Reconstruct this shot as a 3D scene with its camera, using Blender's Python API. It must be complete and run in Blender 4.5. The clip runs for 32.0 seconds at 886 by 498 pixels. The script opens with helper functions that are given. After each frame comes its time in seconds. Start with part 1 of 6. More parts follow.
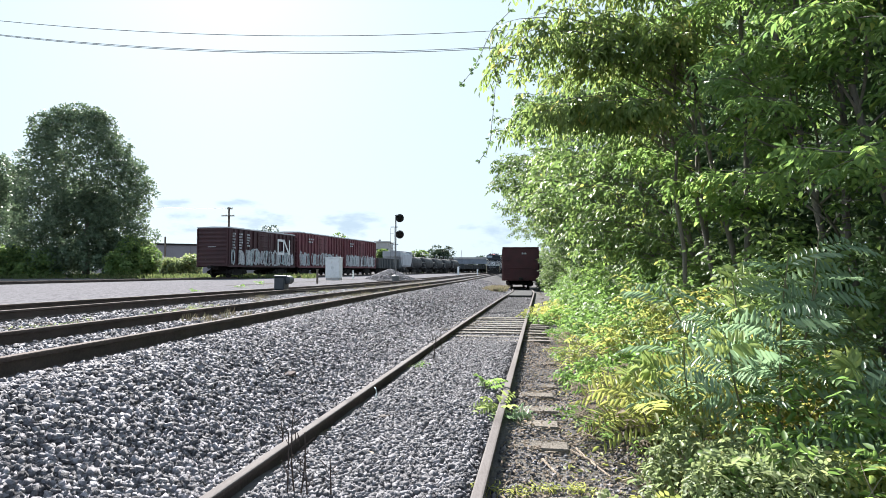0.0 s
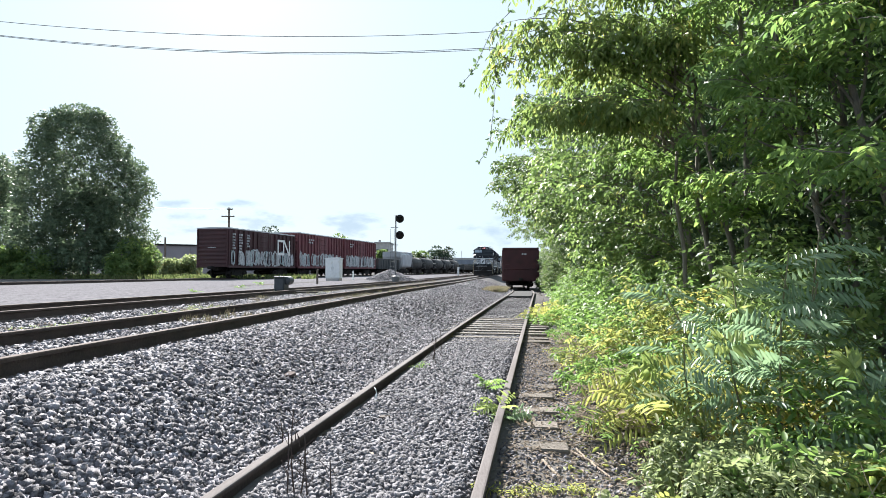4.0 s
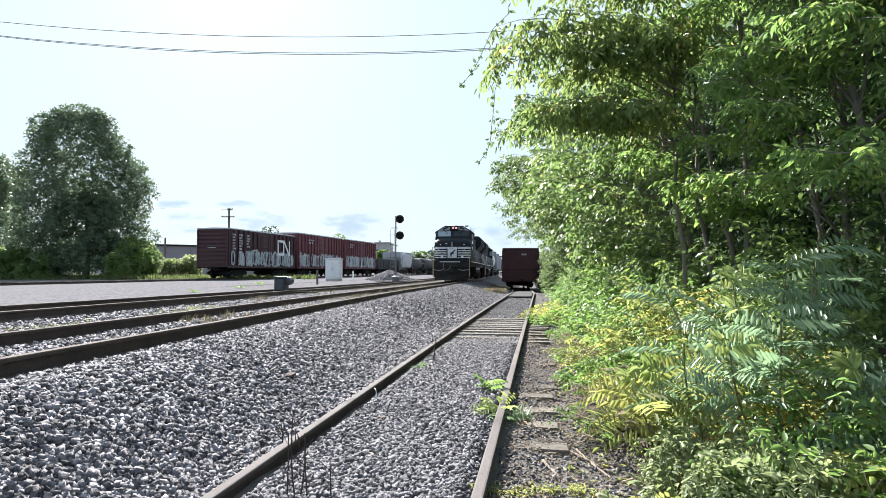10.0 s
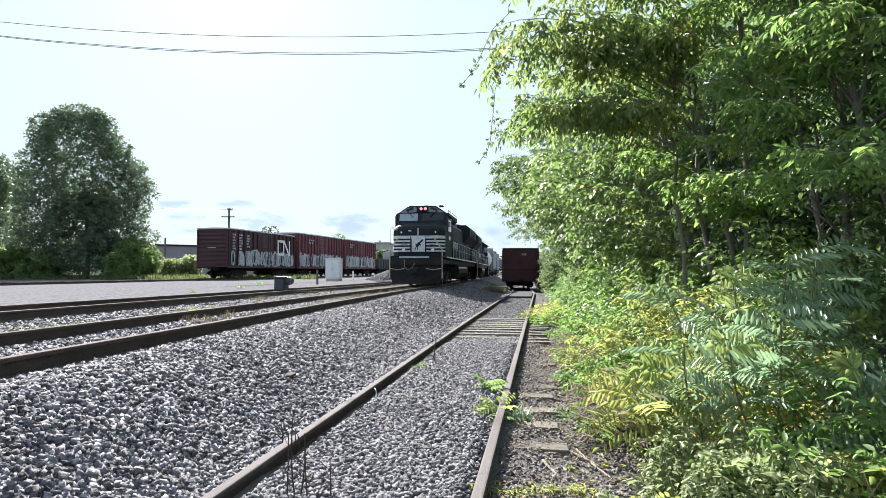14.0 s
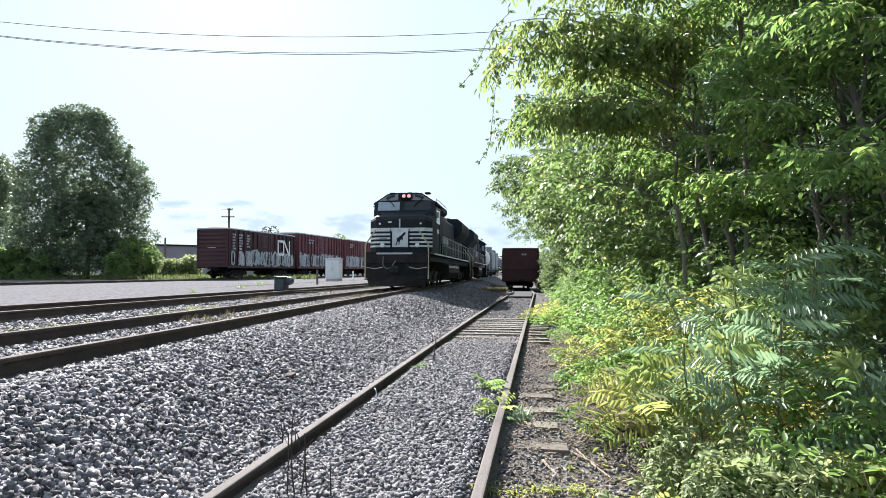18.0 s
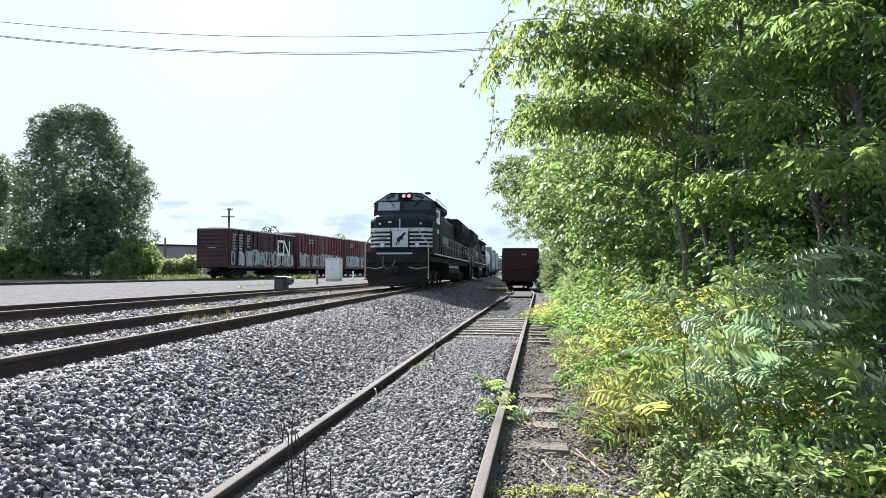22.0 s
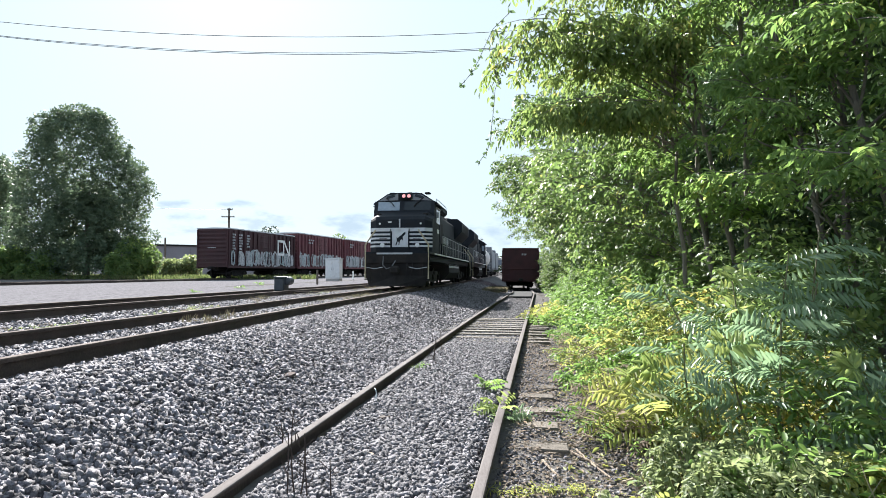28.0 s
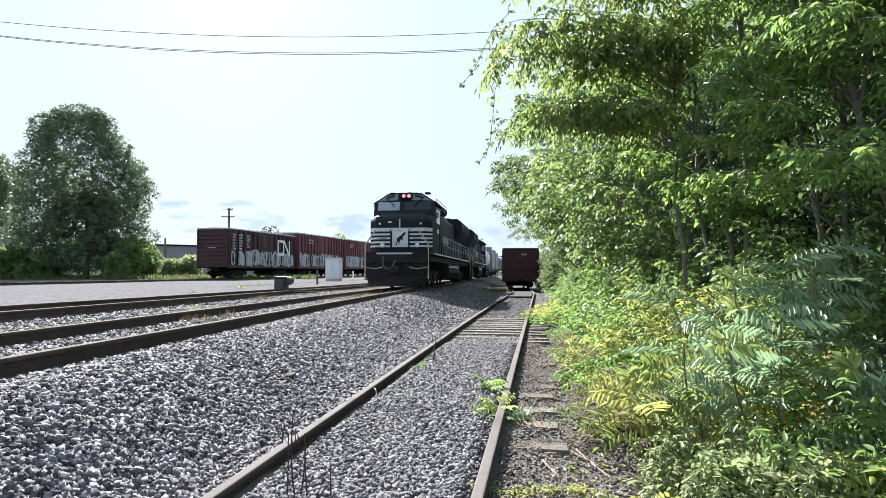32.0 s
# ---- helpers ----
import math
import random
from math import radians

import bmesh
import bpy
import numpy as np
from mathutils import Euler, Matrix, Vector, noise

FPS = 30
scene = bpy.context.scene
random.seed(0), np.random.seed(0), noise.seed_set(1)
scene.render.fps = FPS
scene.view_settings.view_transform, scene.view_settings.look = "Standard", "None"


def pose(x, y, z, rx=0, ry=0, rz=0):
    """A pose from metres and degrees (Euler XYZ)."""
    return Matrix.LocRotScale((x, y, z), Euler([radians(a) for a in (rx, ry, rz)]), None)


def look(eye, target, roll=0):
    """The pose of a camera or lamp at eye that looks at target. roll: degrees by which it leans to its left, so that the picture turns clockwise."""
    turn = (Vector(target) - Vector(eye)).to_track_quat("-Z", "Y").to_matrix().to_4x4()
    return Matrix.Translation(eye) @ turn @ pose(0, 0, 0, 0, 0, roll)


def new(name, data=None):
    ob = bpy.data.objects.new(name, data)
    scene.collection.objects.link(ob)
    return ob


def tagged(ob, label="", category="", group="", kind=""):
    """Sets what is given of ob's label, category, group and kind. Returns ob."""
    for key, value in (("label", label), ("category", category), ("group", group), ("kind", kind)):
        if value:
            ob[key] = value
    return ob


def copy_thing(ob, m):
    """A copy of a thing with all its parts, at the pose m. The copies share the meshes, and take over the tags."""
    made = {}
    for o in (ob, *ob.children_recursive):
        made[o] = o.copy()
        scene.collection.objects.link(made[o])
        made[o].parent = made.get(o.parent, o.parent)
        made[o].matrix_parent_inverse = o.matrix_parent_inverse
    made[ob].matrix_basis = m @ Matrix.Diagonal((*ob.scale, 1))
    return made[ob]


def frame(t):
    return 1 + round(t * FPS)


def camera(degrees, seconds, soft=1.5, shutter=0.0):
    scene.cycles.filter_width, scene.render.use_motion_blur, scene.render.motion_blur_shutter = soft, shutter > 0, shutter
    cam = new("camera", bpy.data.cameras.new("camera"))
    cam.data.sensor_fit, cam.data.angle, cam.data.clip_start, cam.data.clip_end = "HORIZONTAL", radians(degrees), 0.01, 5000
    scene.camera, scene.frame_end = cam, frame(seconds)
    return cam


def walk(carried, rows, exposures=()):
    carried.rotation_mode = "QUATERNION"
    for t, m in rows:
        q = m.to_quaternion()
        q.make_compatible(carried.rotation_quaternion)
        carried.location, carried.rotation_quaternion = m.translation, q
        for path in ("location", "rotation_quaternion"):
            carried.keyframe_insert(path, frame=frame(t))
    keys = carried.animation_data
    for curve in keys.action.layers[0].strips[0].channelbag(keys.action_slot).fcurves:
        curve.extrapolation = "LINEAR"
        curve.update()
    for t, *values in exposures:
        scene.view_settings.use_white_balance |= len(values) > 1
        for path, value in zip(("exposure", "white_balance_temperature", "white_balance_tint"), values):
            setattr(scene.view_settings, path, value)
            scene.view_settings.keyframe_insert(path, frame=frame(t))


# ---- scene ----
F = 1150.0            # unit of the plan's bearings
K = 0.913             # depth of the plan against that unit
cam = camera(2 * math.degrees(math.atan(784 / (F * K))), 32.0, soft=0.6)
EYE = (0.0, 0.0, 1.28)
TILT = radians(2.13)
walk(cam, [(0, pose(*EYE, 92.04, 0, 0.0)), (3, pose(*EYE, 92.08, 0, 0)), (7, pose(*EYE, 92.13, 0, 0)), (32, pose(*EYE, 92.13, 0, 0))])

# ---- light ----
SUN_AZ = radians(-20.5)      # from the view axis, towards the left
SUN_EL = radians(31.5)
world = bpy.data.worlds.new("world")
scene.world = world
world.use_nodes = True


def sky():
    nt = world.node_tree
    nt.nodes.clear()
    N = nt.nodes.new
    out, bg, st = N("ShaderNodeOutputWorld"), N("ShaderNodeBackground"), N("ShaderNodeTexSky")
    st.sky_type, st.sun_disc = "NISHITA", False
    st.sun_elevation, st.sun_rotation = SUN_EL, SUN_AZ
    st.altitude, st.air_density, st.dust_density, st.ozone_density = 200, 1.0, 2.2, 1.5
    tc, sep = N("ShaderNodeTexCoord"), N("ShaderNodeSeparateXYZ")
    nt.links.new(tc.outputs["Generated"], sep.inputs[0])
    # small flat-bottomed cumulus low over the horizon: bearing, height, half width, half height
    def op(kind, p, q):
        n = N("ShaderNodeMath")
        n.operation = kind
        for i, v in enumerate((p, q)):
            if isinstance(v, (int, float)):
                n.inputs[i].default_value = v
            else:
                nt.links.new(v, n.inputs[i])
        return n.outputs[0]
    yy = op("MAXIMUM", sep.outputs[1], 0.05)
    u, v = op("DIVIDE", sep.outputs[0], yy), op("DIVIDE", sep.outputs[2], yy)
    mp = N("ShaderNodeMapping")
    mp.inputs["Scale"].default_value = (22.0, 22.0, 60.0)
    nt.links.new(tc.outputs["Generated"], mp.inputs[0])
    nz = N("ShaderNodeTexNoise")
    nz.inputs["Scale"].default_value, nz.inputs["Detail"].default_value, nz.inputs["Roughness"].default_value = 1.0, 6, 0.6
    nt.links.new(mp.outputs[0], nz.inputs["Vector"])
    dens = 0.0
    for cu, cv, cw, ch in ((-0.443, 0.114, 0.052, 0.009), (-0.35, 0.113, 0.05, 0.009), (-0.44, 0.092, 0.034, 0.009), (-0.42, 0.068, 0.05, 0.012), (-0.31, 0.085, 0.06, 0.016),
                           (-0.15, 0.08, 0.05, 0.022), (0.09, 0.068, 0.05, 0.026), (-0.62, 0.07, 0.06, 0.02), (0.55, 0.09, 0.1, 0.02), (-0.9, 0.1, 0.12, 0.02)):
        du, dv = op("MULTIPLY", op("SUBTRACT", u, cu), 1 / cw), op("MULTIPLY", op("SUBTRACT", v, cv), 1 / ch)
        d = op("SUBTRACT", 1.0, op("POWER", op("ADD", op("MULTIPLY", du, du), op("MULTIPLY", dv, dv)), 0.5))
        dens = d if dens == 0.0 else op("MAXIMUM", dens, d)
    ad = op("ADD", op("MULTIPLY", op("MAXIMUM", dens, -1.5), 0.3), nz.outputs[0])
    ramp = N("ShaderNodeMapRange")
    ramp.inputs[1].default_value, ramp.inputs[2].default_value, ramp.inputs[4].default_value = 0.47, 0.82, 0.7
    ramp.interpolation_type = "SMOOTHSTEP"
    nt.links.new(ad, ramp.inputs[0])
    shade = N("ShaderNodeRGB")
    shade.outputs[0].default_value = (1.95, 2.6, 3.3, 1)
    mix = N("ShaderNodeMixRGB")
    # thin bright haze over the whole sky
    hz = N("ShaderNodeMixRGB")
    hz.inputs[0].default_value, hz.inputs[2].default_value = 0.965, (2.68, 3.45, 3.95, 1)
    nt.links.new(st.outputs[0], hz.inputs[1])
    # the haze is brightest round the sun and dimmer behind the viewer
    sd = N("ShaderNodeVectorMath")
    sd.operation = "DOT_PRODUCT"
    sd.inputs[1].default_value = (math.sin(SUN_AZ) * math.cos(SUN_EL), math.cos(SUN_AZ) * math.cos(SUN_EL), math.sin(SUN_EL))
    nt.links.new(tc.outputs["Generated"], sd.inputs[0])
    fall = N("ShaderNodeMapRange")
    fall.inputs[1].default_value, fall.inputs[2].default_value, fall.inputs[3].default_value, fall.inputs[4].default_value = -0.5, 0.6, 0.0, 1.0
    fall.interpolation_type = "SMOOTHSTEP"
    nt.links.new(sd.outputs["Value"], fall.inputs[0])
    tone = N("ShaderNodeMixRGB")
    tone.inputs[1].default_value, tone.inputs[2].default_value = (2.05, 2.72, 3.6, 1), (2.84, 3.54, 4.06, 1)
    nt.links.new(fall.outputs[0], tone.inputs[0]), nt.links.new(tone.outputs[0], hz.inputs[2])
    nt.links.new(ramp.outputs[0], mix.inputs[0]), nt.links.new(hz.outputs[0], mix.inputs[1]), nt.links.new(shade.outputs[0], mix.inputs[2])
    nt.links.new(mix.outputs[0], bg.inputs[0])
    bg.inputs[1].default_value = 0.071
    nt.links.new(bg.outputs[0], out.inputs[0])


sky()
sun = new("sun", bpy.data.lights.new("sun", "SUN"))
sun.data.energy, sun.data.angle, sun.data.color = 5.4, radians(0.53), (1.0, 0.98, 0.945)
sun_dir = Vector((math.sin(SUN_AZ) * math.cos(SUN_EL), math.cos(SUN_AZ) * math.cos(SUN_EL), math.sin(SUN_EL)))
sun.matrix_world = look(sun_dir * 50, (0, 0, 0))
scene.view_settings.exposure = 1.92


# ---- materials ----
def mat(name, a, b=None, rough=0.7, metal=0.0, scale=6.0, fine=60.0, bump=0.0, bscale=None, c=None, clo=0.55, chi=0.7, spec=0.5, per=0.0, island=0.0, trans=0.0, stretch=(1, 1, 1)):
    """Two tones mixed by coarse and fine noise, a third in stains, with bump; per/island: change of value from piece to piece."""
    m = bpy.data.materials.new(name)
    m.use_nodes = True
    nt = m.node_tree
    N, L = nt.nodes.new, nt.links.new
    p = nt.nodes["Principled BSDF"]
    p.inputs["Roughness"].default_value, p.inputs["Metallic"].default_value = rough, metal
    p.inputs["Specular IOR Level"].default_value = spec
    b = b or tuple(v * 0.7 for v in a)
    tc, mp = N("ShaderNodeTexCoord"), N("ShaderNodeMapping")
    mp.inputs["Scale"].default_value = stretch
    L(tc.outputs["Object"], mp.inputs[0])
    n1, n2 = N("ShaderNodeTexNoise"), N("ShaderNodeTexNoise")
    n1.inputs["Scale"].default_value, n2.inputs["Scale"].default_value = scale, fine
    n1.inputs["Detail"].default_value, n2.inputs["Detail"].default_value = 4, 3
    L(mp.outputs[0], n1.inputs["Vector"]), L(mp.outputs[0], n2.inputs["Vector"])
    av = N("ShaderNodeMath")
    av.operation = "MULTIPLY_ADD"
    av.inputs[1].default_value = 0.6
    hf = N("ShaderNodeMath")
    hf.operation = "MULTIPLY"
    hf.inputs[1].default_value = 0.4
    L(n2.outputs[0], hf.inputs[0]), L(n1.outputs[0], av.inputs[0]), L(hf.outputs[0], av.inputs[2])
    r = N("ShaderNodeValToRGB")
    r.color_ramp.elements[0].position, r.color_ramp.elements[1].position = 0.36, 0.64
    r.color_ramp.elements[0].color, r.color_ramp.elements[1].color = (*a, 1), (*b, 1)
    L(av.outputs[0], r.inputs[0])
    col = r.outputs[0]
    if c:
        n3 = N("ShaderNodeTexNoise")
        n3.inputs["Scale"].default_value, n3.inputs["Detail"].default_value = scale * 0.6, 6
        mp3 = N("ShaderNodeMapping")
        mp3.inputs["Location"].default_value = (7, 3, 5)
        L(mp.outputs[0], mp3.inputs[0]), L(mp3.outputs[0], n3.inputs["Vector"])
        k = N("ShaderNodeMapRange")
        k.inputs[1].default_value, k.inputs[2].default_value = clo, chi
        L(n3.outputs[0], k.inputs[0])
        mx = N("ShaderNodeMixRGB")
        mx.inputs[2].default_value = (*c, 1)
        L(k.outputs[0], mx.inputs[0]), L(col, mx.inputs[1])
        col = mx.outputs[0]
    if per or island:
        if per:
            src = N("ShaderNodeObjectInfo").outputs["Random"]
        else:
            src = N("ShaderNodeNewGeometry").outputs["Random Per Island"]
        k = N("ShaderNodeMapRange")
        k.inputs[3].default_value, k.inputs[4].default_value = 1 - (per or island), 1 + (per or island)
        L(src, k.inputs[0])
        hs = N("ShaderNodeHueSaturation")
        L(k.outputs[0], hs.inputs["Value"]), L(col, hs.inputs["Color"])
        col = hs.outputs[0]
    L(col, p.inputs["Base Color"])
    if bump:
        bp = N("ShaderNodeBump")
        bp.inputs["Strength"].default_value, bp.inputs["Distance"].default_value = bump, 0.02
        nb = n2
        if bscale:
            nb = N("ShaderNodeTexNoise")
            nb.inputs["Scale"].default_value, nb.inputs["Detail"].default_value = bscale, 4
            L(mp.outputs[0], nb.inputs["Vector"])
        L(nb.outputs[0], bp.inputs["Height"]), L(bp.outputs[0], p.inputs["Normal"])
    return m


def leafmat(name, a, b, yellow, share=0.12, rough=0.55, trans=0.5, spec=0.22):
    """Leaf: colour from leaf to leaf, light passes through it."""
    m = bpy.data.materials.new(name)
    m.use_nodes = True
    nt = m.node_tree
    N, L = nt.nodes.new, nt.links.new
    p = nt.nodes["Principled BSDF"]
    geo, tc = N("ShaderNodeNewGeometry"), N("ShaderNodeTexCoord")
    r = N("ShaderNodeValToRGB")
    e = r.color_ramp.elements
    e[0].color, e[0].position = (*a, 1), 0.0
    e[1].color, e[1].position = (*b, 1), 1 - share
    x = e.new(1.0)
    x.color = (*yellow, 1)
    nz = N("ShaderNodeTexNoise")
    nz.inputs["Scale"].default_value, nz.inputs["Detail"].default_value = 1.6, 3
    L(tc.outputs["Object"], nz.inputs["Vector"])
    ma = N("ShaderNodeMath")
    ma.operation = "MULTIPLY_ADD"
    ma.inputs[1].default_value = 0.55
    mb = N("ShaderNodeMapRange")
    mb.inputs[1].default_value, mb.inputs[2].default_value, mb.inputs[3].default_value, mb.inputs[4].default_value = 0.36, 0.64, 0.0, 0.47
    L(nz.outputs[0], mb.inputs[0]), L(geo.outputs["Random Per Island"], ma.inputs[0]), L(mb.outputs[0], ma.inputs[2])
    L(ma.outputs[0], r.inputs[0])
    L(r.outputs[0], p.inputs["Base Color"])
    p.inputs["Roughness"].default_value, p.inputs["Specular IOR Level"].default_value = rough, spec
    tr, mix = N("ShaderNodeBsdfTranslucent"), N("ShaderNodeMixShader")
    hs = N("ShaderNodeHueSaturation")
    hs.inputs["Saturation"].default_value, hs.inputs["Value"].default_value, hs.inputs["Hue"].default_value = 1.05, 2.05, 0.492
    L(r.outputs[0], hs.inputs["Color"]), L(hs.outputs[0], tr.inputs["Color"])
    mix.inputs[0].default_value = trans
    L(p.outputs[0], mix.inputs[1]), L(tr.outputs[0], mix.inputs[2])
    L(mix.outputs[0], nt.nodes["Material Output"].inputs["Surface"])
    return m


def glow(name, col, k):
    m = bpy.data.materials.new(name)
    m.use_nodes = True
    p = m.node_tree.nodes["Principled BSDF"]
    p.inputs["Base Color"].default_value = (*col, 1)
    p.inputs["Emission Color"].default_value, p.inputs["Emission Strength"].default_value = (*col, 1), k
    return m


M_GROUND = mat("gravel_ground", (0.15, 0.143, 0.144), (0.09, 0.086, 0.087), 0.95, scale=0.5, fine=28, bump=0.9, bscale=40, c=(0.1, 0.088, 0.07), clo=0.56, chi=0.75, spec=0.0)
M_STONE = mat("ballast_stone", (0.232, 0.22, 0.238), (0.082, 0.077, 0.084), 0.85, scale=9, fine=80, bump=0.5, island=0.65, spec=0.12)
M_PEBBLE = mat("fine_gravel", (0.19, 0.181, 0.194), (0.092, 0.088, 0.095), 0.85, scale=14, fine=120, bump=0.4, island=0.5, spec=0.12)
M_RAIL = mat("rail_rust", (0.08, 0.058, 0.05), (0.045, 0.034, 0.03), 0.85, scale=4, fine=50, bump=0.4)
M_HEAD = mat("rail_head", (0.14, 0.112, 0.102), (0.085, 0.066, 0.06), 0.85, metal=0.0, spec=0.04, scale=3, fine=90, stretch=(1, 0.2, 1))
M_HEADR = mat("rail_head_rusty", (0.16, 0.144, 0.142), (0.105, 0.09, 0.087), 0.85, metal=0.0, spec=0.05, scale=3, fine=90, stretch=(1, 0.2, 1))
M_TIE = mat("tie_wood", (0.17, 0.145, 0.12), (0.075, 0.06, 0.05), 0.95, scale=3, fine=40, bump=0.8, stretch=(0.3, 4, 4), per=0.3)
M_BARK = mat("bark", (0.2, 0.18, 0.15), (0.1, 0.088, 0.075), 0.95, scale=5, fine=30, bump=1.0, stretch=(1, 1, 0.3))
M_LEAF = leafmat("leaf_green", (0.074, 0.138, 0.046), (0.165, 0.245, 0.074), (0.34, 0.35, 0.1), 0.14, rough=0.48, trans=0.5, spec=0.28)
M_LEAFK = leafmat("leaf_gold_green", (0.07, 0.118, 0.042), (0.16, 0.21, 0.068), (0.32, 0.29, 0.1), 0.2, rough=0.48, trans=0.42, spec=0.28)
M_LEAFG = leafmat("leaf_fresh", (0.065, 0.118, 0.042), (0.145, 0.205, 0.066), (0.28, 0.3, 0.09), 0.12, rough=0.5, trans=0.38, spec=0.25)
M_LEAFO = leafmat("leaf_olive", (0.055, 0.092, 0.034), (0.1, 0.145, 0.05), (0.2, 0.215, 0.07), 0.14, trans=0.38)
M_LEAFD = leafmat("leaf_dark", (0.05, 0.085, 0.045), (0.095, 0.14, 0.07), (0.15, 0.18, 0.075), 0.08, trans=0.35)
M_LEAFS = leafmat("leaf_sumac", (0.11, 0.175, 0.1), (0.185, 0.265, 0.15), (0.3, 0.37, 0.15), 0.12, rough=0.38, trans=0.38, spec=0.5)
M_LEAFL = leafmat("leaf_young", (0.19, 0.25, 0.085), (0.25, 0.31, 0.11), (0.34, 0.38, 0.13), 0.2, trans=0.35)
M_LEAFY = leafmat("leaf_yellowing", (0.14, 0.175, 0.055), (0.24, 0.25, 0.08), (0.42, 0.31, 0.08), 0.2)
M_LEAFB = leafmat("leaf_bright", (0.072, 0.14, 0.042), (0.155, 0.24, 0.068), (0.32, 0.34, 0.09), 0.1, rough=0.5, trans=0.42, spec=0.25)
M_LEAFW = leafmat("leaf_weed", (0.1, 0.14, 0.07), (0.2, 0.235, 0.11), (0.36, 0.3, 0.15), 0.25, trans=0.4)
M_LEAFM = leafmat("leaf_maple", (0.062, 0.095, 0.06), (0.115, 0.155, 0.088), (0.17, 0.205, 0.1), 0.08, trans=0.2, spec=0.25)
M_LEAFX = leafmat("leaf_far", (0.035, 0.055, 0.035), (0.062, 0.088, 0.052), (0.09, 0.105, 0.06), 0.08, trans=0.12)
M_LEAFR = leafmat("leaf_dry", (0.15, 0.125, 0.1), (0.27, 0.225, 0.18), (0.36, 0.28, 0.2), 0.25, rough=0.9, trans=0.2, spec=0.05)
M_BLACK = mat("black_paint", (0.013, 0.016, 0.021), (0.019, 0.022, 0.027), 0.66, scale=3, fine=60, c=(0.02, 0.019, 0.018), clo=0.6, chi=0.85, spec=0.16)
M_UNDER = mat("dusty_black", (0.018, 0.017, 0.017), (0.032, 0.028, 0.025), 0.85, scale=3, fine=40, spec=0.2)
M_WHITE = mat("white_paint", (0.75, 0.75, 0.74), (0.6, 0.59, 0.57), 0.5, scale=3, fine=50)
M_NOSEW = mat("weathered_white_paint", (0.64, 0.66, 0.68), (0.5, 0.52, 0.54), 0.5, scale=3, fine=50, c=(0.3, 0.3, 0.3), clo=0.55, chi=0.8)
M_HANDRAIL = mat("handrail_cream", (0.5, 0.42, 0.27), (0.4, 0.35, 0.24), 0.5)
M_BROW = mat("pale_grey_paint", (0.24, 0.25, 0.265), (0.17, 0.18, 0.19), 0.5, scale=3, fine=40)
M_GLASS = mat("cab_glass", (0.012, 0.017, 0.02), (0.02, 0.025, 0.028), 0.08, spec=0.35)
# pale base colour imitates the bright reflection in the cab glass
M_WINLIT = mat("painted_reflection_glass", (0.22, 0.27, 0.32), (0.3, 0.35, 0.4), 0.12, spec=0.8)
M_LAMP = glow("headlight", (1.0, 0.42, 0.42), 0.22)
M_DITCH = mat("ditch_lens", (0.8, 0.82, 0.82), (0.7, 0.72, 0.72), 0.15)
M_RED = mat("boxcar_red", (0.062, 0.022, 0.024), (0.04, 0.016, 0.018), 0.7, scale=1.2, fine=25, bump=0.15, c=(0.05, 0.022, 0.02), clo=0.5, chi=0.75)
M_REDF = mat("faded_boxcar_red", (0.165, 0.052, 0.06), (0.11, 0.036, 0.042), 0.75, scale=1.2, fine=25, bump=0.15, c=(0.16, 0.06, 0.055), clo=0.5, chi=0.75)
M_RUST = mat("gondola_rust", (0.07, 0.022, 0.024), (0.045, 0.017, 0.019), 0.85, scale=1.5, fine=30, bump=0.3, c=(0.035, 0.017, 0.015), clo=0.5, chi=0.75)
M_PAINTG = mat("spray_paint_grey", (0.52, 0.53, 0.54), (0.2, 0.2, 0.21), 0.6, scale=5, fine=20)
M_PAINTT = mat("spray_paint_teal", (0.4, 0.48, 0.48), (0.14, 0.19, 0.2), 0.6, scale=5, fine=20)
M_GREYCAR = mat("grey_car_paint", (0.38, 0.4, 0.42), (0.28, 0.29, 0.31), 0.6, scale=1, fine=25, c=(0.2, 0.17, 0.15), clo=0.55, chi=0.8)
M_HOPPER = mat("hopper_blue_grey", (0.17, 0.19, 0.215), (0.12, 0.135, 0.155), 0.6, scale=1, fine=25, c=(0.1, 0.09, 0.085), clo=0.55, chi=0.8)
M_TANKW = mat("tank_white", (0.62, 0.6, 0.57), (0.45, 0.42, 0.4), 0.45, scale=1, fine=25, c=(0.3, 0.2, 0.15), clo=0.58, chi=0.8)
M_DARKCAR = mat("dark_car_paint", (0.05, 0.056, 0.058), (0.032, 0.035, 0.037), 0.75, scale=1, fine=25, c=(0.09, 0.075, 0.065), clo=0.55, chi=0.8)
M_TANKK = mat("tank_black", (0.014, 0.015, 0.017), (0.024, 0.024, 0.025), 0.7, scale=1, fine=25)
M_MAST = mat("dull_grey_mast", (0.13, 0.135, 0.14), (0.09, 0.092, 0.096), 0.7, scale=2, fine=30)
M_STEM = mat("green_stem", (0.16, 0.17, 0.08), (0.12, 0.1, 0.06), 0.8, scale=6, fine=40)
M_STEEL = mat("galvanised", (0.5, 0.51, 0.52), (0.38, 0.39, 0.4), 0.5, metal=0.5)
M_CABINET = mat("cabinet_white", (0.72, 0.74, 0.74), (0.62, 0.64, 0.65), 0.5, c=(0.5, 0.47, 0.42), clo=0.6, chi=0.8)
M_CONC = mat("concrete", (0.42, 0.41, 0.39), (0.3, 0.29, 0.28), 0.9, scale=1, fine=20)
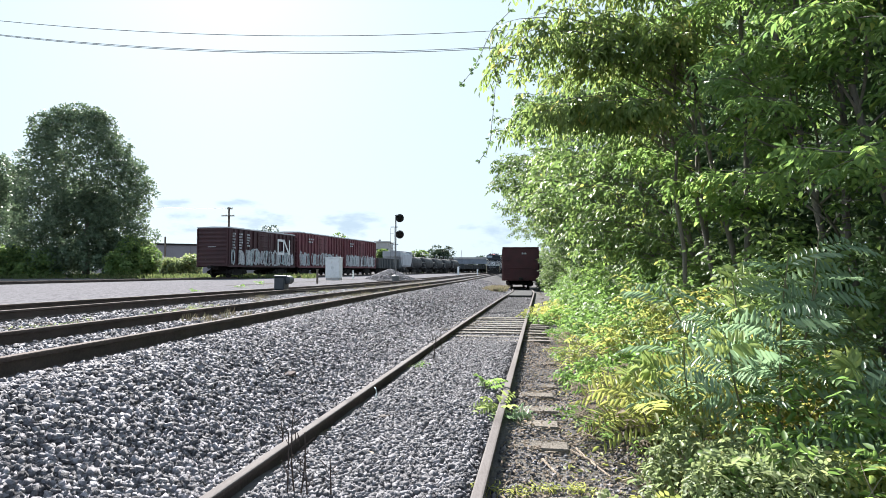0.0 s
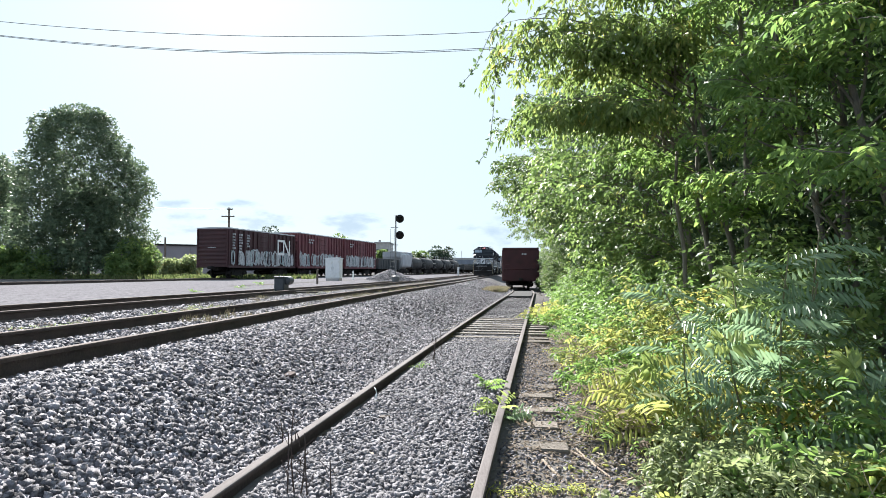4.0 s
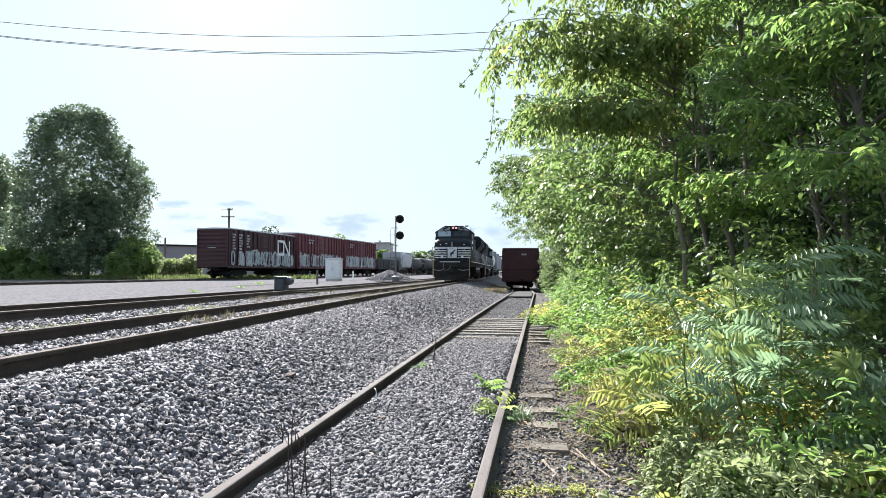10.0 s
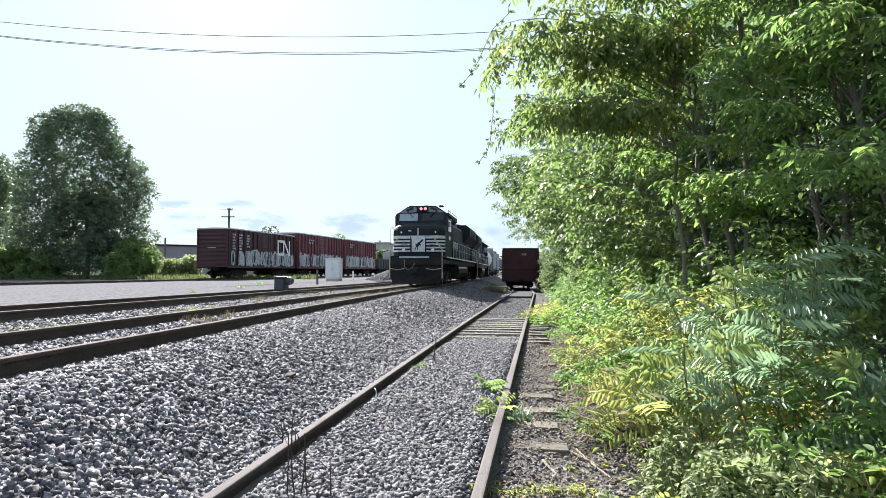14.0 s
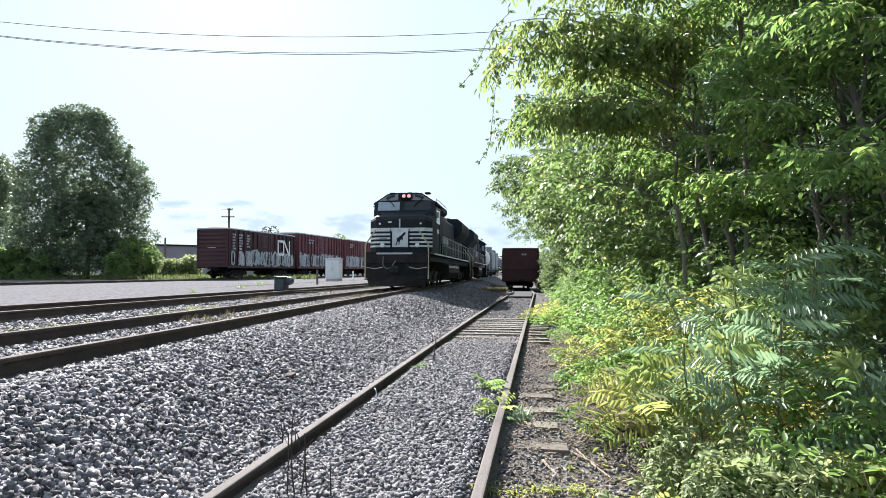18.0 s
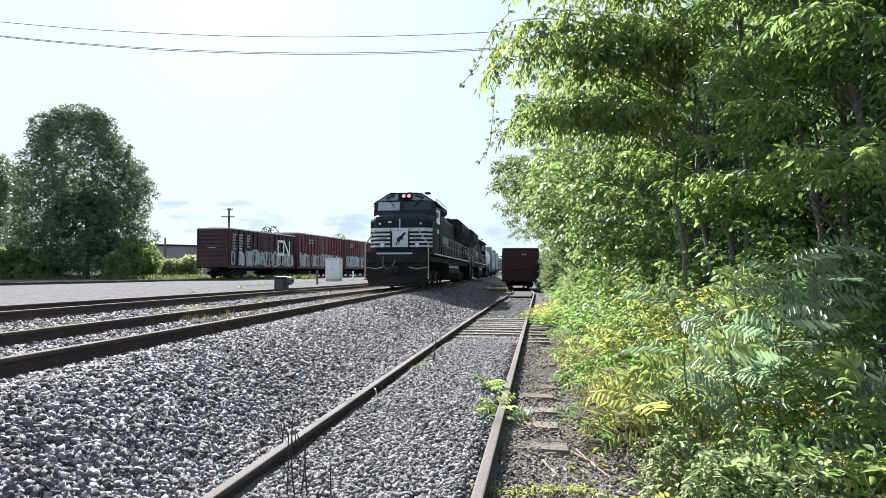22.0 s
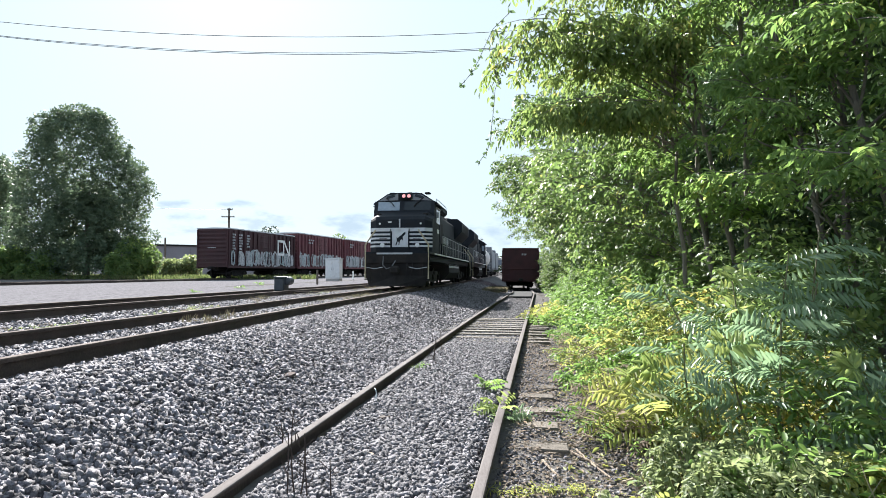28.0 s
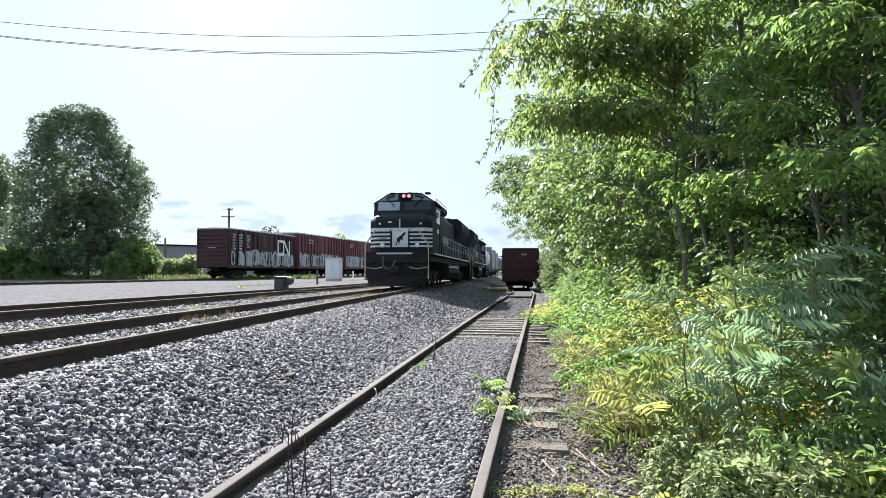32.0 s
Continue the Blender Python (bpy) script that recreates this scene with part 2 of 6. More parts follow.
M_LOT = mat("dusty_fine_gravel", (0.192, 0.184, 0.196), (0.118, 0.113, 0.121), 0.95, scale=11, fine=36, bump=0.6, bscale=26, c=(0.105, 0.1, 0.107), clo=0.5, chi=0.62, spec=0.0)
M_ASPH = mat("worn_asphalt", (0.12, 0.118, 0.12), (0.085, 0.084, 0.086), 0.95, scale=2, fine=60, spec=0.0, bump=0.3)
M_POLE = mat("pole_wood", (0.14, 0.11, 0.09), (0.08, 0.065, 0.055), 0.9, scale=3, fine=30)
M_WIRE = mat("wire", (0.03, 0.03, 0.03), None, 0.6)
M_GRASS = leafmat("grass_blade", (0.06, 0.09, 0.035), (0.12, 0.15, 0.06), (0.24, 0.2, 0.1), 0.25, trans=0.3, spec=0.1)
M_GRASSD = leafmat("grass_dry", (0.14, 0.125, 0.085), (0.2, 0.175, 0.12), (0.12, 0.15, 0.075), 0.4, trans=0.25, spec=0.1)
M_SLAB = mat("pink_stone", (0.13, 0.103, 0.098), (0.095, 0.076, 0.073), 0.95, scale=10, fine=80, spec=0.05)
M_WALL = mat("warehouse_wall", (0.3, 0.27, 0.28), (0.24, 0.215, 0.225), 0.85, scale=0.3, fine=8)
M_BRIDGE = mat("bridge_steel", (0.2, 0.23, 0.27), (0.14, 0.16, 0.19), 0.7, scale=0.4, fine=8)


# ---- mesh helpers ----
class Mesh:
    def __init__(self):
        self.v, self.f = [], []

    def add(self, vs, fs, m=None):
        n = len(self.v)
        self.v += [tuple(m @ Vector(p)) for p in vs] if m else [tuple(p) for p in vs]
        self.f += [tuple(n + i for i in f) for f in fs]
        return self

    def box(self, c, s, ch=0.0, m=None):
        hx, hy, hz = s[0] / 2, s[1] / 2, s[2] / 2
        ch = min(ch, hx * 0.9, hy * 0.9, hz * 0.9)
        if ch <= 0:
            vs = [(c[0] + i * hx, c[1] + j * hy, c[2] + k * hz) for i in (-1, 1) for j in (-1, 1) for k in (-1, 1)]
            return self.add(vs, [(0, 1, 3, 2), (4, 6, 7, 5), (0, 4, 5, 1), (2, 3, 7, 6), (0, 2, 6, 4), (1, 5, 7, 3)], m)
        vs, ix = [], {}
        for i in (-1, 1):
            for j in (-1, 1):
                for k in (-1, 1):
                    for a in range(3):
                        d = [hx - ch, hy - ch, hz - ch]
                        d[a] += ch
                        ix[i, j, k, a] = len(vs)
                        vs.append((c[0] + i * d[0], c[1] + j * d[1], c[2] + k * d[2]))
        fs = []
        for a in range(3):
            b, e = (a + 1) % 3, (a + 2) % 3
            for sg in (-1, 1):
                q = []
                for x, y in ((-1, -1), (1, -1), (1, 1), (-1, 1)):
                    t = [0, 0, 0]
                    t[a], t[b], t[e] = sg, x, y
                    q.append(ix[(*t, a)])
                fs.append(tuple(q if sg > 0 else q[::-1]))
                for sg2 in (-1, 1):
                    q = []
                    for ax, z in ((a, -1), (a, 1), (b, 1), (b, -1)):
                        t = [0, 0, 0]
                        t[a], t[b], t[e] = sg, sg2, z
                        q.append(ix[(*t, ax)])
                    fs.append(tuple(q if sg * sg2 < 0 else q[::-1]))
        for i in (-1, 1):
            for j in (-1, 1):
                for k in (-1, 1):
                    q = (ix[i, j, k, 0], ix[i, j, k, 1], ix[i, j, k, 2])
                    fs.append(q if i * j * k > 0 else q[::-1])
        return self.add(vs, fs, m)

    def tube(self, p0, p1, r, n=10, r1=None, m=None):
        p0, p1 = Vector(p0), Vector(p1)
        r1 = r if r1 is None else r1
        q = (p1 - p0).to_track_quat("Z", "Y").to_matrix()
        vs = [p + q @ Vector((rr * math.cos(2 * math.pi * i / n), rr * math.sin(2 * math.pi * i / n), 0)) for p, rr in ((p0, r), (p1, r1)) for i in range(n)]
        fs = [(i, (i + 1) % n, n + (i + 1) % n, n + i) for i in range(n)] + [tuple(range(n))[::-1], tuple(range(n, 2 * n))]
        return self.add(vs, fs, m)

    def rod(self, pts, r, n=6, r1=None):
        """One bent round bar through the points."""
        pts = [Vector(p) for p in pts]
        k = len(pts)
        vs = []
        for i, p in enumerate(pts):
            t = pts[min(i + 1, k - 1)] - pts[max(i - 1, 0)]
            q = t.to_track_quat("Z", "Y").to_matrix()
            rr = r if r1 is None else r + (r1 - r) * i / (k - 1)
            vs += [p + q @ Vector((rr * math.cos(2 * math.pi * j / n), rr * math.sin(2 * math.pi * j / n), 0)) for j in range(n)]
        fs = [(i * n + j, i * n + (j + 1) % n, (i + 1) * n + (j + 1) % n, (i + 1) * n + j) for i in range(k - 1) for j in range(n)]
        return self.add(vs, fs + [tuple(range(n))[::-1], tuple(range((k - 1) * n, k * n))])

    def lathe(self, prof, n=20, axis="z", c=(0, 0, 0), m=None):
        """prof: (radius, height) rows."""
        vs = []
        for r, h in prof:
            for i in range(n):
                a = 2 * math.pi * i / n
                p = (r * math.cos(a), r * math.sin(a), h)
                if axis == "y":
                    p = (p[0], p[2], p[1])
                if axis == "x":
                    p = (p[2], p[0], p[1])
                vs.append((p[0] + c[0], p[1] + c[1], p[2] + c[2]))
        fs = []
        for k in range(len(prof) - 1):
            for i in range(n):
                q = (k * n + i, k * n + (i + 1) % n, (k + 1) * n + (i + 1) % n, (k + 1) * n + i)
                fs.append(q if axis != "y" else q[::-1])
        fs += [tuple(range(n))[::-1], tuple(range((len(prof) - 1) * n, len(prof) * n))]
        return self.add(vs, fs, m)

    def prism(self, prof, a, b, axis="y", m=None):
        """A profile pulled from a to b. axis y: profile is (x, z); axis x: (y, z); axis z: (x, y)."""
        n = len(prof)
        put = {"y": lambda p, t: (p[0], t, p[1]), "x": lambda p, t: (t, p[0], p[1]), "z": lambda p, t: (p[0], p[1], t)}[axis]
        vs = [put(p, a) for p in prof] + [put(p, b) for p in prof]
        fs = [(i, (i + 1) % n, n + (i + 1) % n, n + i) for i in range(n)] + [tuple(range(n))[::-1], tuple(range(n, 2 * n))]
        return self.add(vs, fs, m)


def mesh(name, m, material, smooth=False, fix=True):
    me = bpy.data.meshes.new(name)
    me.from_pydata(m.v, [], m.f)
    if fix:
        bm = bmesh.new()
        bm.from_mesh(me)
        bmesh.ops.recalc_face_normals(bm, faces=bm.faces[:])
        bm.to_mesh(me)
        bm.free()
    me.materials.append(material)
    if smooth:
        me.polygons.foreach_set("use_smooth", [True] * len(me.polygons))
        me.set_sharp_from_angle(angle=radians(38))
    return me


def part(name, m, material, parent, label="", smooth=False, at=None):
    ob = new(name, mesh(name, m, material, smooth))
    ob.parent = parent
    if at is not None:
        ob.matrix_basis = at
    if label:
        tagged(ob, label)
    return ob


def thing(name, m, material, label, category, group="", kind="", at=None, smooth=False):
    ob = new(name, mesh(name, m, material, smooth) if m else None)
    tagged(ob, label, category, group, kind)
    if at is not None:
        ob.matrix_basis = at
    return ob


def lerp(a, b, t):
    return a + (b - a) * t


def smooth(a, b, t):
    """0 at a, 1 at b, eased; b may lie below a."""
    t = min(1, max(0, (t - a) / (b - a)))
    return t * t * (3 - 2 * t)


def ismooth(a, b, y):
    """Integral of smooth."""
    if y <= a:
        return 0.0
    w = b - a
    t = min(1, (y - a) / w)
    return w * (t ** 3 - t ** 4 / 2) + max(0, y - b)


# ---- plan: centre lines and heights of the tracks ----
def main_x(y):
    y /= K
    return -4.21 + 0.063 * y + 0.08 * ismooth(18, 50, y) - 0.03 * ismooth(58, 75, y) - 0.42 * smooth(48, 72, y)


def main_z(y):
    y /= K
    return 0.697 - 0.0078 * (y - ismooth(28, 44, y)) - 0.0007 * max(0, y - 40)


def second_x(y):
    return main_x(y) - 4.1


def second_z(y):
    return main_z(y) + 0.03


def siding_x(y):
    y /= K
    return -1.13 + 0.1487 * y - 0.064 * ismooth(38, 60, y)


def siding_z(y):
    y /= K
    return -0.00015 * max(0, min(y, 62) - 8) ** 2


CAR0, CARV = Vector((-18.1, 54.8 * K, 0.0)), Vector((0.214, K, 0)).normalized()      # near corner of the boxcars, and their way
CARN = Vector((-CARV.y, CARV.x, 0))


def yard_x(y):
    return CAR0.x - 1.5 + (y - CAR0.y) * 0.214 / K


YARD_Z = 0.66


def ground_z(x, y):
    mz, sz = main_z(y) - 0.17, siding_z(y) - 0.13
    right, left = main_x(y) + 1.05, siding_x(y) - 0.9
    if left < right + 0.3:
        right = left - 0.3
    z = lerp(mz, sz, smooth(right - 0.15, left + 0.1, x))
    if abs(x - siding_x(y)) < 0.72:
        z += 0.045 * smooth(11.6, 11.1, y) * smooth(0.72, 0.6, abs(x - siding_x(y)))
    z -= 0.07 * smooth(siding_x(y) + 0.8, siding_x(y) + 1.6, x)
    if x < main_x(y) - 5.8:
        z = lerp(z, 0.52, smooth(0, 3, main_x(y) - 5.8 - x) if y < 140 else 0)
    return z


def path(fx, fz, y):
    d = 0.25
    t = Vector((fx(y + d) - fx(y - d), 2 * d, fz(y + d) - fz(y - d))).normalized()
    return Vector((fx(y), y, fz(y))), t


def on_track(fx, fz, y, back=0.0):
    """Pose on a track with the nose towards the viewer; local y runs back along the track."""
    p, t = path(fx, fz, y)
    return Matrix.Translation(p) @ t.to_track_quat("Y", "Z").to_matrix().to_4x4()


# ---- ground ----
def ground():
    xs = sorted(set([-2500, -900, -400, -200, -120] + [x for x in range(-80, -20, 4)] + [-20 + 0.35 * i for i in range(100)] + [15 + 2 * i for i in range(20)] + [80, 140, 300, 900, 2500]))
    ys = sorted(set([-600, -200, -80, -40, -20, -10, -5] + [-2 + 0.5 * i for i in range(110)] + [53 + 2 * i for i in range(40)] + [140, 170, 220, 300, 420, 700, 1400, 3000]))
    m = Mesh()
    for y in ys:
        for x in xs:
            yy = max(-5, min(y, 140))
            z = ground_z(x, yy)
            if abs(x) < 30 and y < 60:
                z += 0.02 * noise.noise((x * 0.9, y * 0.9, 0))
            m.v.append((x, y, z))
    w = len(xs)
    m.f = [(j * w + i, j * w + i + 1, (j + 1) * w + i + 1, (j + 1) * w + i) for j in range(len(ys) - 1) for i in range(w - 1)]
    thing("ground", m, M_GROUND, "grey gravel ground of the rail yard", "ground", kind="structure", smooth=True)


ground()

def yard_lot():
    """Pale trodden gravel between the second track and the yard track."""
    m = Mesh()
    ys = [-6 + 1.0 * i for i in range(80)] + [76 + 6 * i for i in range(12)]
    for y in ys:
        a, b = yard_x(y) + 1.7, second_x(y) - 1.75
        for i in range(9):
            x = lerp(a, b, i / 8) + (0.25 * noise.noise((y * 0.7, i, 0)) if i in (0, 8) else 0)
            m.v.append((x, y, ground_z(x, y) + 0.032 - 0.03 * (i in (0, 8))))
    m.f = [(j * 9 + i, j * 9 + i + 1, j * 9 + i + 10, j * 9 + i + 9) for j in range(len(ys) - 1) for i in range(8)]
    thing("yard_lot", m, M_LOT, "pale trodden fine gravel between the tracks", "ground", kind="structure", smooth=True)


yard_lot()

RAIL = [(-0.07, -0.17), (0.07, -0.17), (0.07, -0.16), (0.012, -0.14), (0.01, -0.045), (0.036, -0.035), (0.037, -0.012)]
RAIL = RAIL + [(-x, z) for x, z in RAIL[::-1] if z > -0.165]
HEAD = [(-0.037, -0.012), (0.037, -0.012), (0.034, -0.003), (0.024, 0.0), (-0.024, 0.0), (-0.034, -0.003)]


def sweep(prof, fx, fz, off, ys):
    m = Mesh()
    n = len(prof)
    for y in ys:
        p, t = path(fx, fz, y)
        nrm = Vector((t.y, -t.x, 0)).normalized()
        for x, z in prof:
            q = p + nrm * (off + x) + Vector((0, 0, z))
            m.v.append(tuple(q))
    k = len(ys)
    m.f = [(j * n + i, j * n + (i + 1) % n, (j + 1) * n + (i + 1) % n, (j + 1) * n + i) for j in range(k - 1) for i in range(n)]
    m.f += [tuple(range(n)), tuple(range((k - 1) * n, k * n))[::-1]]
    return m


def track(name, fx, fz, y0, y1, label, head, ties=None, tiew=0.23, sink=0.0, rise=lambda y: 0.0):
    t = thing(name, None, None, label, "railway track", kind="structure")
    ys = []
    y = y0
    while y < y1:
        ys.append(y)
        y += 1.0 if y < 70 else 4.0
    ys.append(y1)
    for s in (-1, 1):
        r = part("rail", sweep(RAIL, fx, fz, s * 0.755, ys), M_RAIL, t, "rusty steel rail")
        part("rail_head", sweep(HEAD, fx, fz, s * 0.755, ys), head, r, "worn running surface")
    if ties:
        a, b, step = ties
        me = [mesh("tie", Mesh().box((0, 0, -0.09), (2.6, tiew, 0.18), 0.012), M_TIE)]
        y, rnd = a, random.Random(5)
        while y < b:
            o = new("tie", me[0])
            o.parent = t
            o.matrix_basis = on_track(fx, fz, y) @ pose(rnd.uniform(-0.04, 0.04), 0, -0.165 - sink + rise(y) + rnd.uniform(-0.012, 0.008), rnd.uniform(-1, 1), rnd.uniform(-0.5, 0.5), rnd.uniform(-1.5, 1.5))
            y += step * rnd.uniform(0.94, 1.06)
    return t


track("track_main", main_x, main_z, -6, 420, "main railway track on grey ballast", M_HEAD, (-5, 40, 0.53), sink=0.06)
track("track_second", second_x, second_z, -6, 420, "second railway track on grey ballast", M_HEAD, (-5, 40, 0.53), sink=0.05)
track("track_siding", siding_x, siding_z, -4, 130, "siding with rusty rails half buried in gravel", M_HEADR, (2.0, 50, 0.62), sink=-0.01, rise=lambda y: 0.06 * smooth(11.5, 12.2, y) * smooth(18.3, 17.4, y) + 0.03 * smooth(4.5, 4.9, y) * smooth(7.7, 7.2, y))
track("track_yard", yard_x, lambda y: YARD_Z, -40, 330, "yard track under the boxcars", M_HEAD)


# ---- loose stones ----
def stones(name, spots, material, label, seed, cat="ballast"):
    """spots: arrays of place and size; each a jagged lump."""
    rng = np.random.default_rng(seed)
    P, S = spots
    n = len(P)
    cube = np.array([(i, j, k) for i in (-1, 1) for j in (-1, 1) for k in (-1, 1)], float)
    fi = np.array([(0, 1, 3, 2), (4, 6, 7, 5), (0, 4, 5, 1), (2, 3, 7, 6), (0, 2, 6, 4), (1, 5, 7, 3)])
    v = np.repeat(cube[None], n, 0)
    # broken rock: flat, uneven, corners pushed in
    v = v * rng.uniform(0.5, 1.0, (n, 8, 3)) * np.stack([rng.uniform(0.8, 1.25, n), rng.uniform(0.55, 1.0, n), rng.uniform(0.42, 0.85, n)], 1)[:, None, :]
    q = np.stack([rng.normal(0, 1, n), rng.normal(0, 0.6, n), rng.normal(0, 0.6, n), rng.normal(0, 1, n)], 1)
    q /= np.linalg.norm(q, axis=1)[:, None]
    w, x, y, z = q.T
    R = np.stack([1 - 2 * (y * y + z * z), 2 * (x * y - z * w), 2 * (x * z + y * w), 2 * (x * y + z * w), 1 - 2 * (x * x + z * z), 2 * (y * z - x * w), 2 * (x * z - y * w), 2 * (y * z + x * w), 1 - 2 * (x * x + y * y)], 1).reshape(n, 3, 3)
    v = np.einsum("nij,nkj->nki", R, v)
    v = v * (S[:, None, None] * 0.5) + P[:, None, :]
    f = (fi[None] + (np.arange(n) * 8)[:, None, None]).reshape(-1, 4)
    me = bpy.data.meshes.new(name)
    me.vertices.add(n * 8)
    me.vertices.foreach_set("co", v.reshape(-1))
    me.loops.add(len(f) * 4)
    me.loops.foreach_set("vertex_index", f.reshape(-1).astype(np.int32))
    me.polygons.add(len(f))
    me.polygons.foreach_set("loop_start", np.arange(len(f), dtype=np.int32) * 4)
    me.update(calc_edges=True)
    me.materials.append(material)
    ob = new(name, me)
    return tagged(ob, label, cat, kind="stuff")


def scatter(seed, n, y0, y1, xa, xb, lo, hi, power=1.0, bury=0.2):
    """n spots between two lines that run along the tracks."""
    y0, y1 = y0 * K, y1 * K
    rng = np.random.default_rng(seed)
    ys = y0 + (y1 - y0) * rng.random(n) ** power
    P, S = np.zeros((n, 3)), rng.uniform(lo, hi, n)
    us = rng.random(n)
    for i in range(n):
        y = ys[i]
        x = lerp(xa(y), xb(y), us[i])
        P[i] = x, y, ground_z(x, y) + S[i] * bury
    return P, S


def both(*sp):
    return np.concatenate([s[0] for s in sp]), np.concatenate([s[1] for s in sp])


stones("ballast_shoulder", both(
    scatter(1, 40000, 2.4, 15, lambda y: main_x(y) + 0.85, lambda y: siding_x(y) - 0.82, 0.03, 0.07, 1.25),
    scatter(21, 12000, -5, 2.5, lambda y: main_x(y) + 0.85, lambda y: siding_x(y) - 0.82, 0.03, 0.07),
    scatter(26, 4500, 47, 74, lambda y: main_x(y) + 0.85, lambda y: siding_x(y) - 0.82, 0.07, 0.13, 1.2),
    scatter(2, 14000, 14, 48, lambda y: main_x(y) + 0.85, lambda y: siding_x(y) - 0.82, 0.045, 0.085, 1.3)),
    M_STONE, "grey crushed-rock ballast sloping down from the main track", 11)
stones("ballast_tracks", both(
    scatter(3, 8000, 3.5, 26, lambda y: main_x(y) - 0.68, lambda y: main_x(y) + 0.68, 0.04, 0.08, 1.3),
    scatter(23, 3600, -5, 3.6, lambda y: main_x(y) - 0.68, lambda y: main_x(y) + 0.68, 0.04, 0.08),
    scatter(24, 5500, -5, 5.1, lambda y: second_x(y) + 0.85, lambda y: main_x(y) - 0.85, 0.04, 0.085),
    scatter(4, 11000, 5, 34, lambda y: second_x(y) + 0.85, lambda y: main_x(y) - 0.85, 0.04, 0.085, 1.3),
    scatter(5, 5000, 9, 36, lambda y: second_x(y) - 0.68, lambda y: second_x(y) + 0.68, 0.04, 0.08, 1.3),
    scatter(9, 7000, 9, 46, lambda y: second_x(y) - 1.9, lambda y: second_x(y) - 0.8, 0.03, 0.065, 1.0, 0.1)),
    M_STONE, "grey ballast between the rails", 12)
stones("gravel_siding", both(
    scatter(6, 24000, 2.4, 13.5, lambda y: siding_x(y) - 0.69, lambda y: siding_x(y) + 0.69, 0.024, 0.058, 1.35, 0.15),
    scatter(22, 6500, -5, 2.5, lambda y: siding_x(y) - 0.69, lambda y: siding_x(y) + 0.69, 0.024, 0.058, 1.0, 0.15),
    scatter(25, 4000, -5, 2.3, lambda y: siding_x(y) + 0.82, lambda y: siding_x(y) + 2.6, 0.018, 0.045, 1.0, 0.12),
    scatter(7, 7000, 13.5, 46, lambda y: siding_x(y) - 0.69, lambda y: siding_x(y) + 0.69, 0.03, 0.06, 1.2, 0.1),
    scatter(8, 9000, 2.2, 16, lambda y: siding_x(y) + 0.82, lambda y: siding_x(y) + 2.0, 0.018, 0.045, 1.3, 0.12)),
    M_PEBBLE, "fine grey gravel between and beside the siding rails", 13, "gravel")


# ---- foliage ----
def leaf_faces(name, v, quads, material):
    n, w = v.shape[:2]
    k = (np.arange(n) * w)[:, None]
    f = np.concatenate([k + np.array([q]) for q in quads], 1).reshape(-1, 4)
    me = bpy.data.meshes.new(name)
    me.vertices.add(n * w)
    me.vertices.foreach_set("co", v.reshape(-1))
    me.loops.add(len(f) * 4)
    me.loops.foreach_set("vertex_index", f.reshape(-1).astype(np.int32))
    me.polygons.add(len(f))
    me.polygons.foreach_set("loop_start", np.arange(len(f), dtype=np.int32) * 4)
    me.update(calc_edges=True)
    me.materials.append(material)
    return me


def leaves_mesh(name, base, way, up, length, width, material, plain=False):
    """A mesh of many folded leaves: arrays of base, direction, face normal, length, width."""
    n = len(base)
    way = way / np.linalg.norm(way, axis=1)[:, None]
    side = np.cross(way, up)
    side /= np.linalg.norm(side, axis=1)[:, None] + 1e-9
    nrm = np.cross(side, way)
    L, W = length[:, None], width[:, None]
    v = np.zeros((n, 4 if plain else 6, 3))
    v[:, 0] = base
    if plain:
        v[:, 1] = base + way * L * 0.45 + side * W * 0.5 + nrm * W * 0.12
        v[:, 2] = base + way * L - nrm * L * 0.1
        v[:, 3] = base + way * L * 0.45 - side * W * 0.5 + nrm * W * 0.12
        return leaf_faces(name, v, [(0, 1, 2, 3)], material)
    v[:, 1] = base + way * L * 0.3 + side * W * 0.46 + nrm * W * 0.14
    v[:, 2] = base + way * L * 0.65 + side * W * 0.36 + nrm * W * 0.1
    v[:, 3] = base + way * L - nrm * L * 0.1
    v[:, 4] = base + way * L * 0.65 - side * W * 0.36 + nrm * W * 0.1
    v[:, 5] = base + way * L * 0.3 - side * W * 0.46 + nrm * W * 0.14
    return leaf_faces(name, v, [(0, 1, 2, 3), (0, 3, 4, 5)], material)


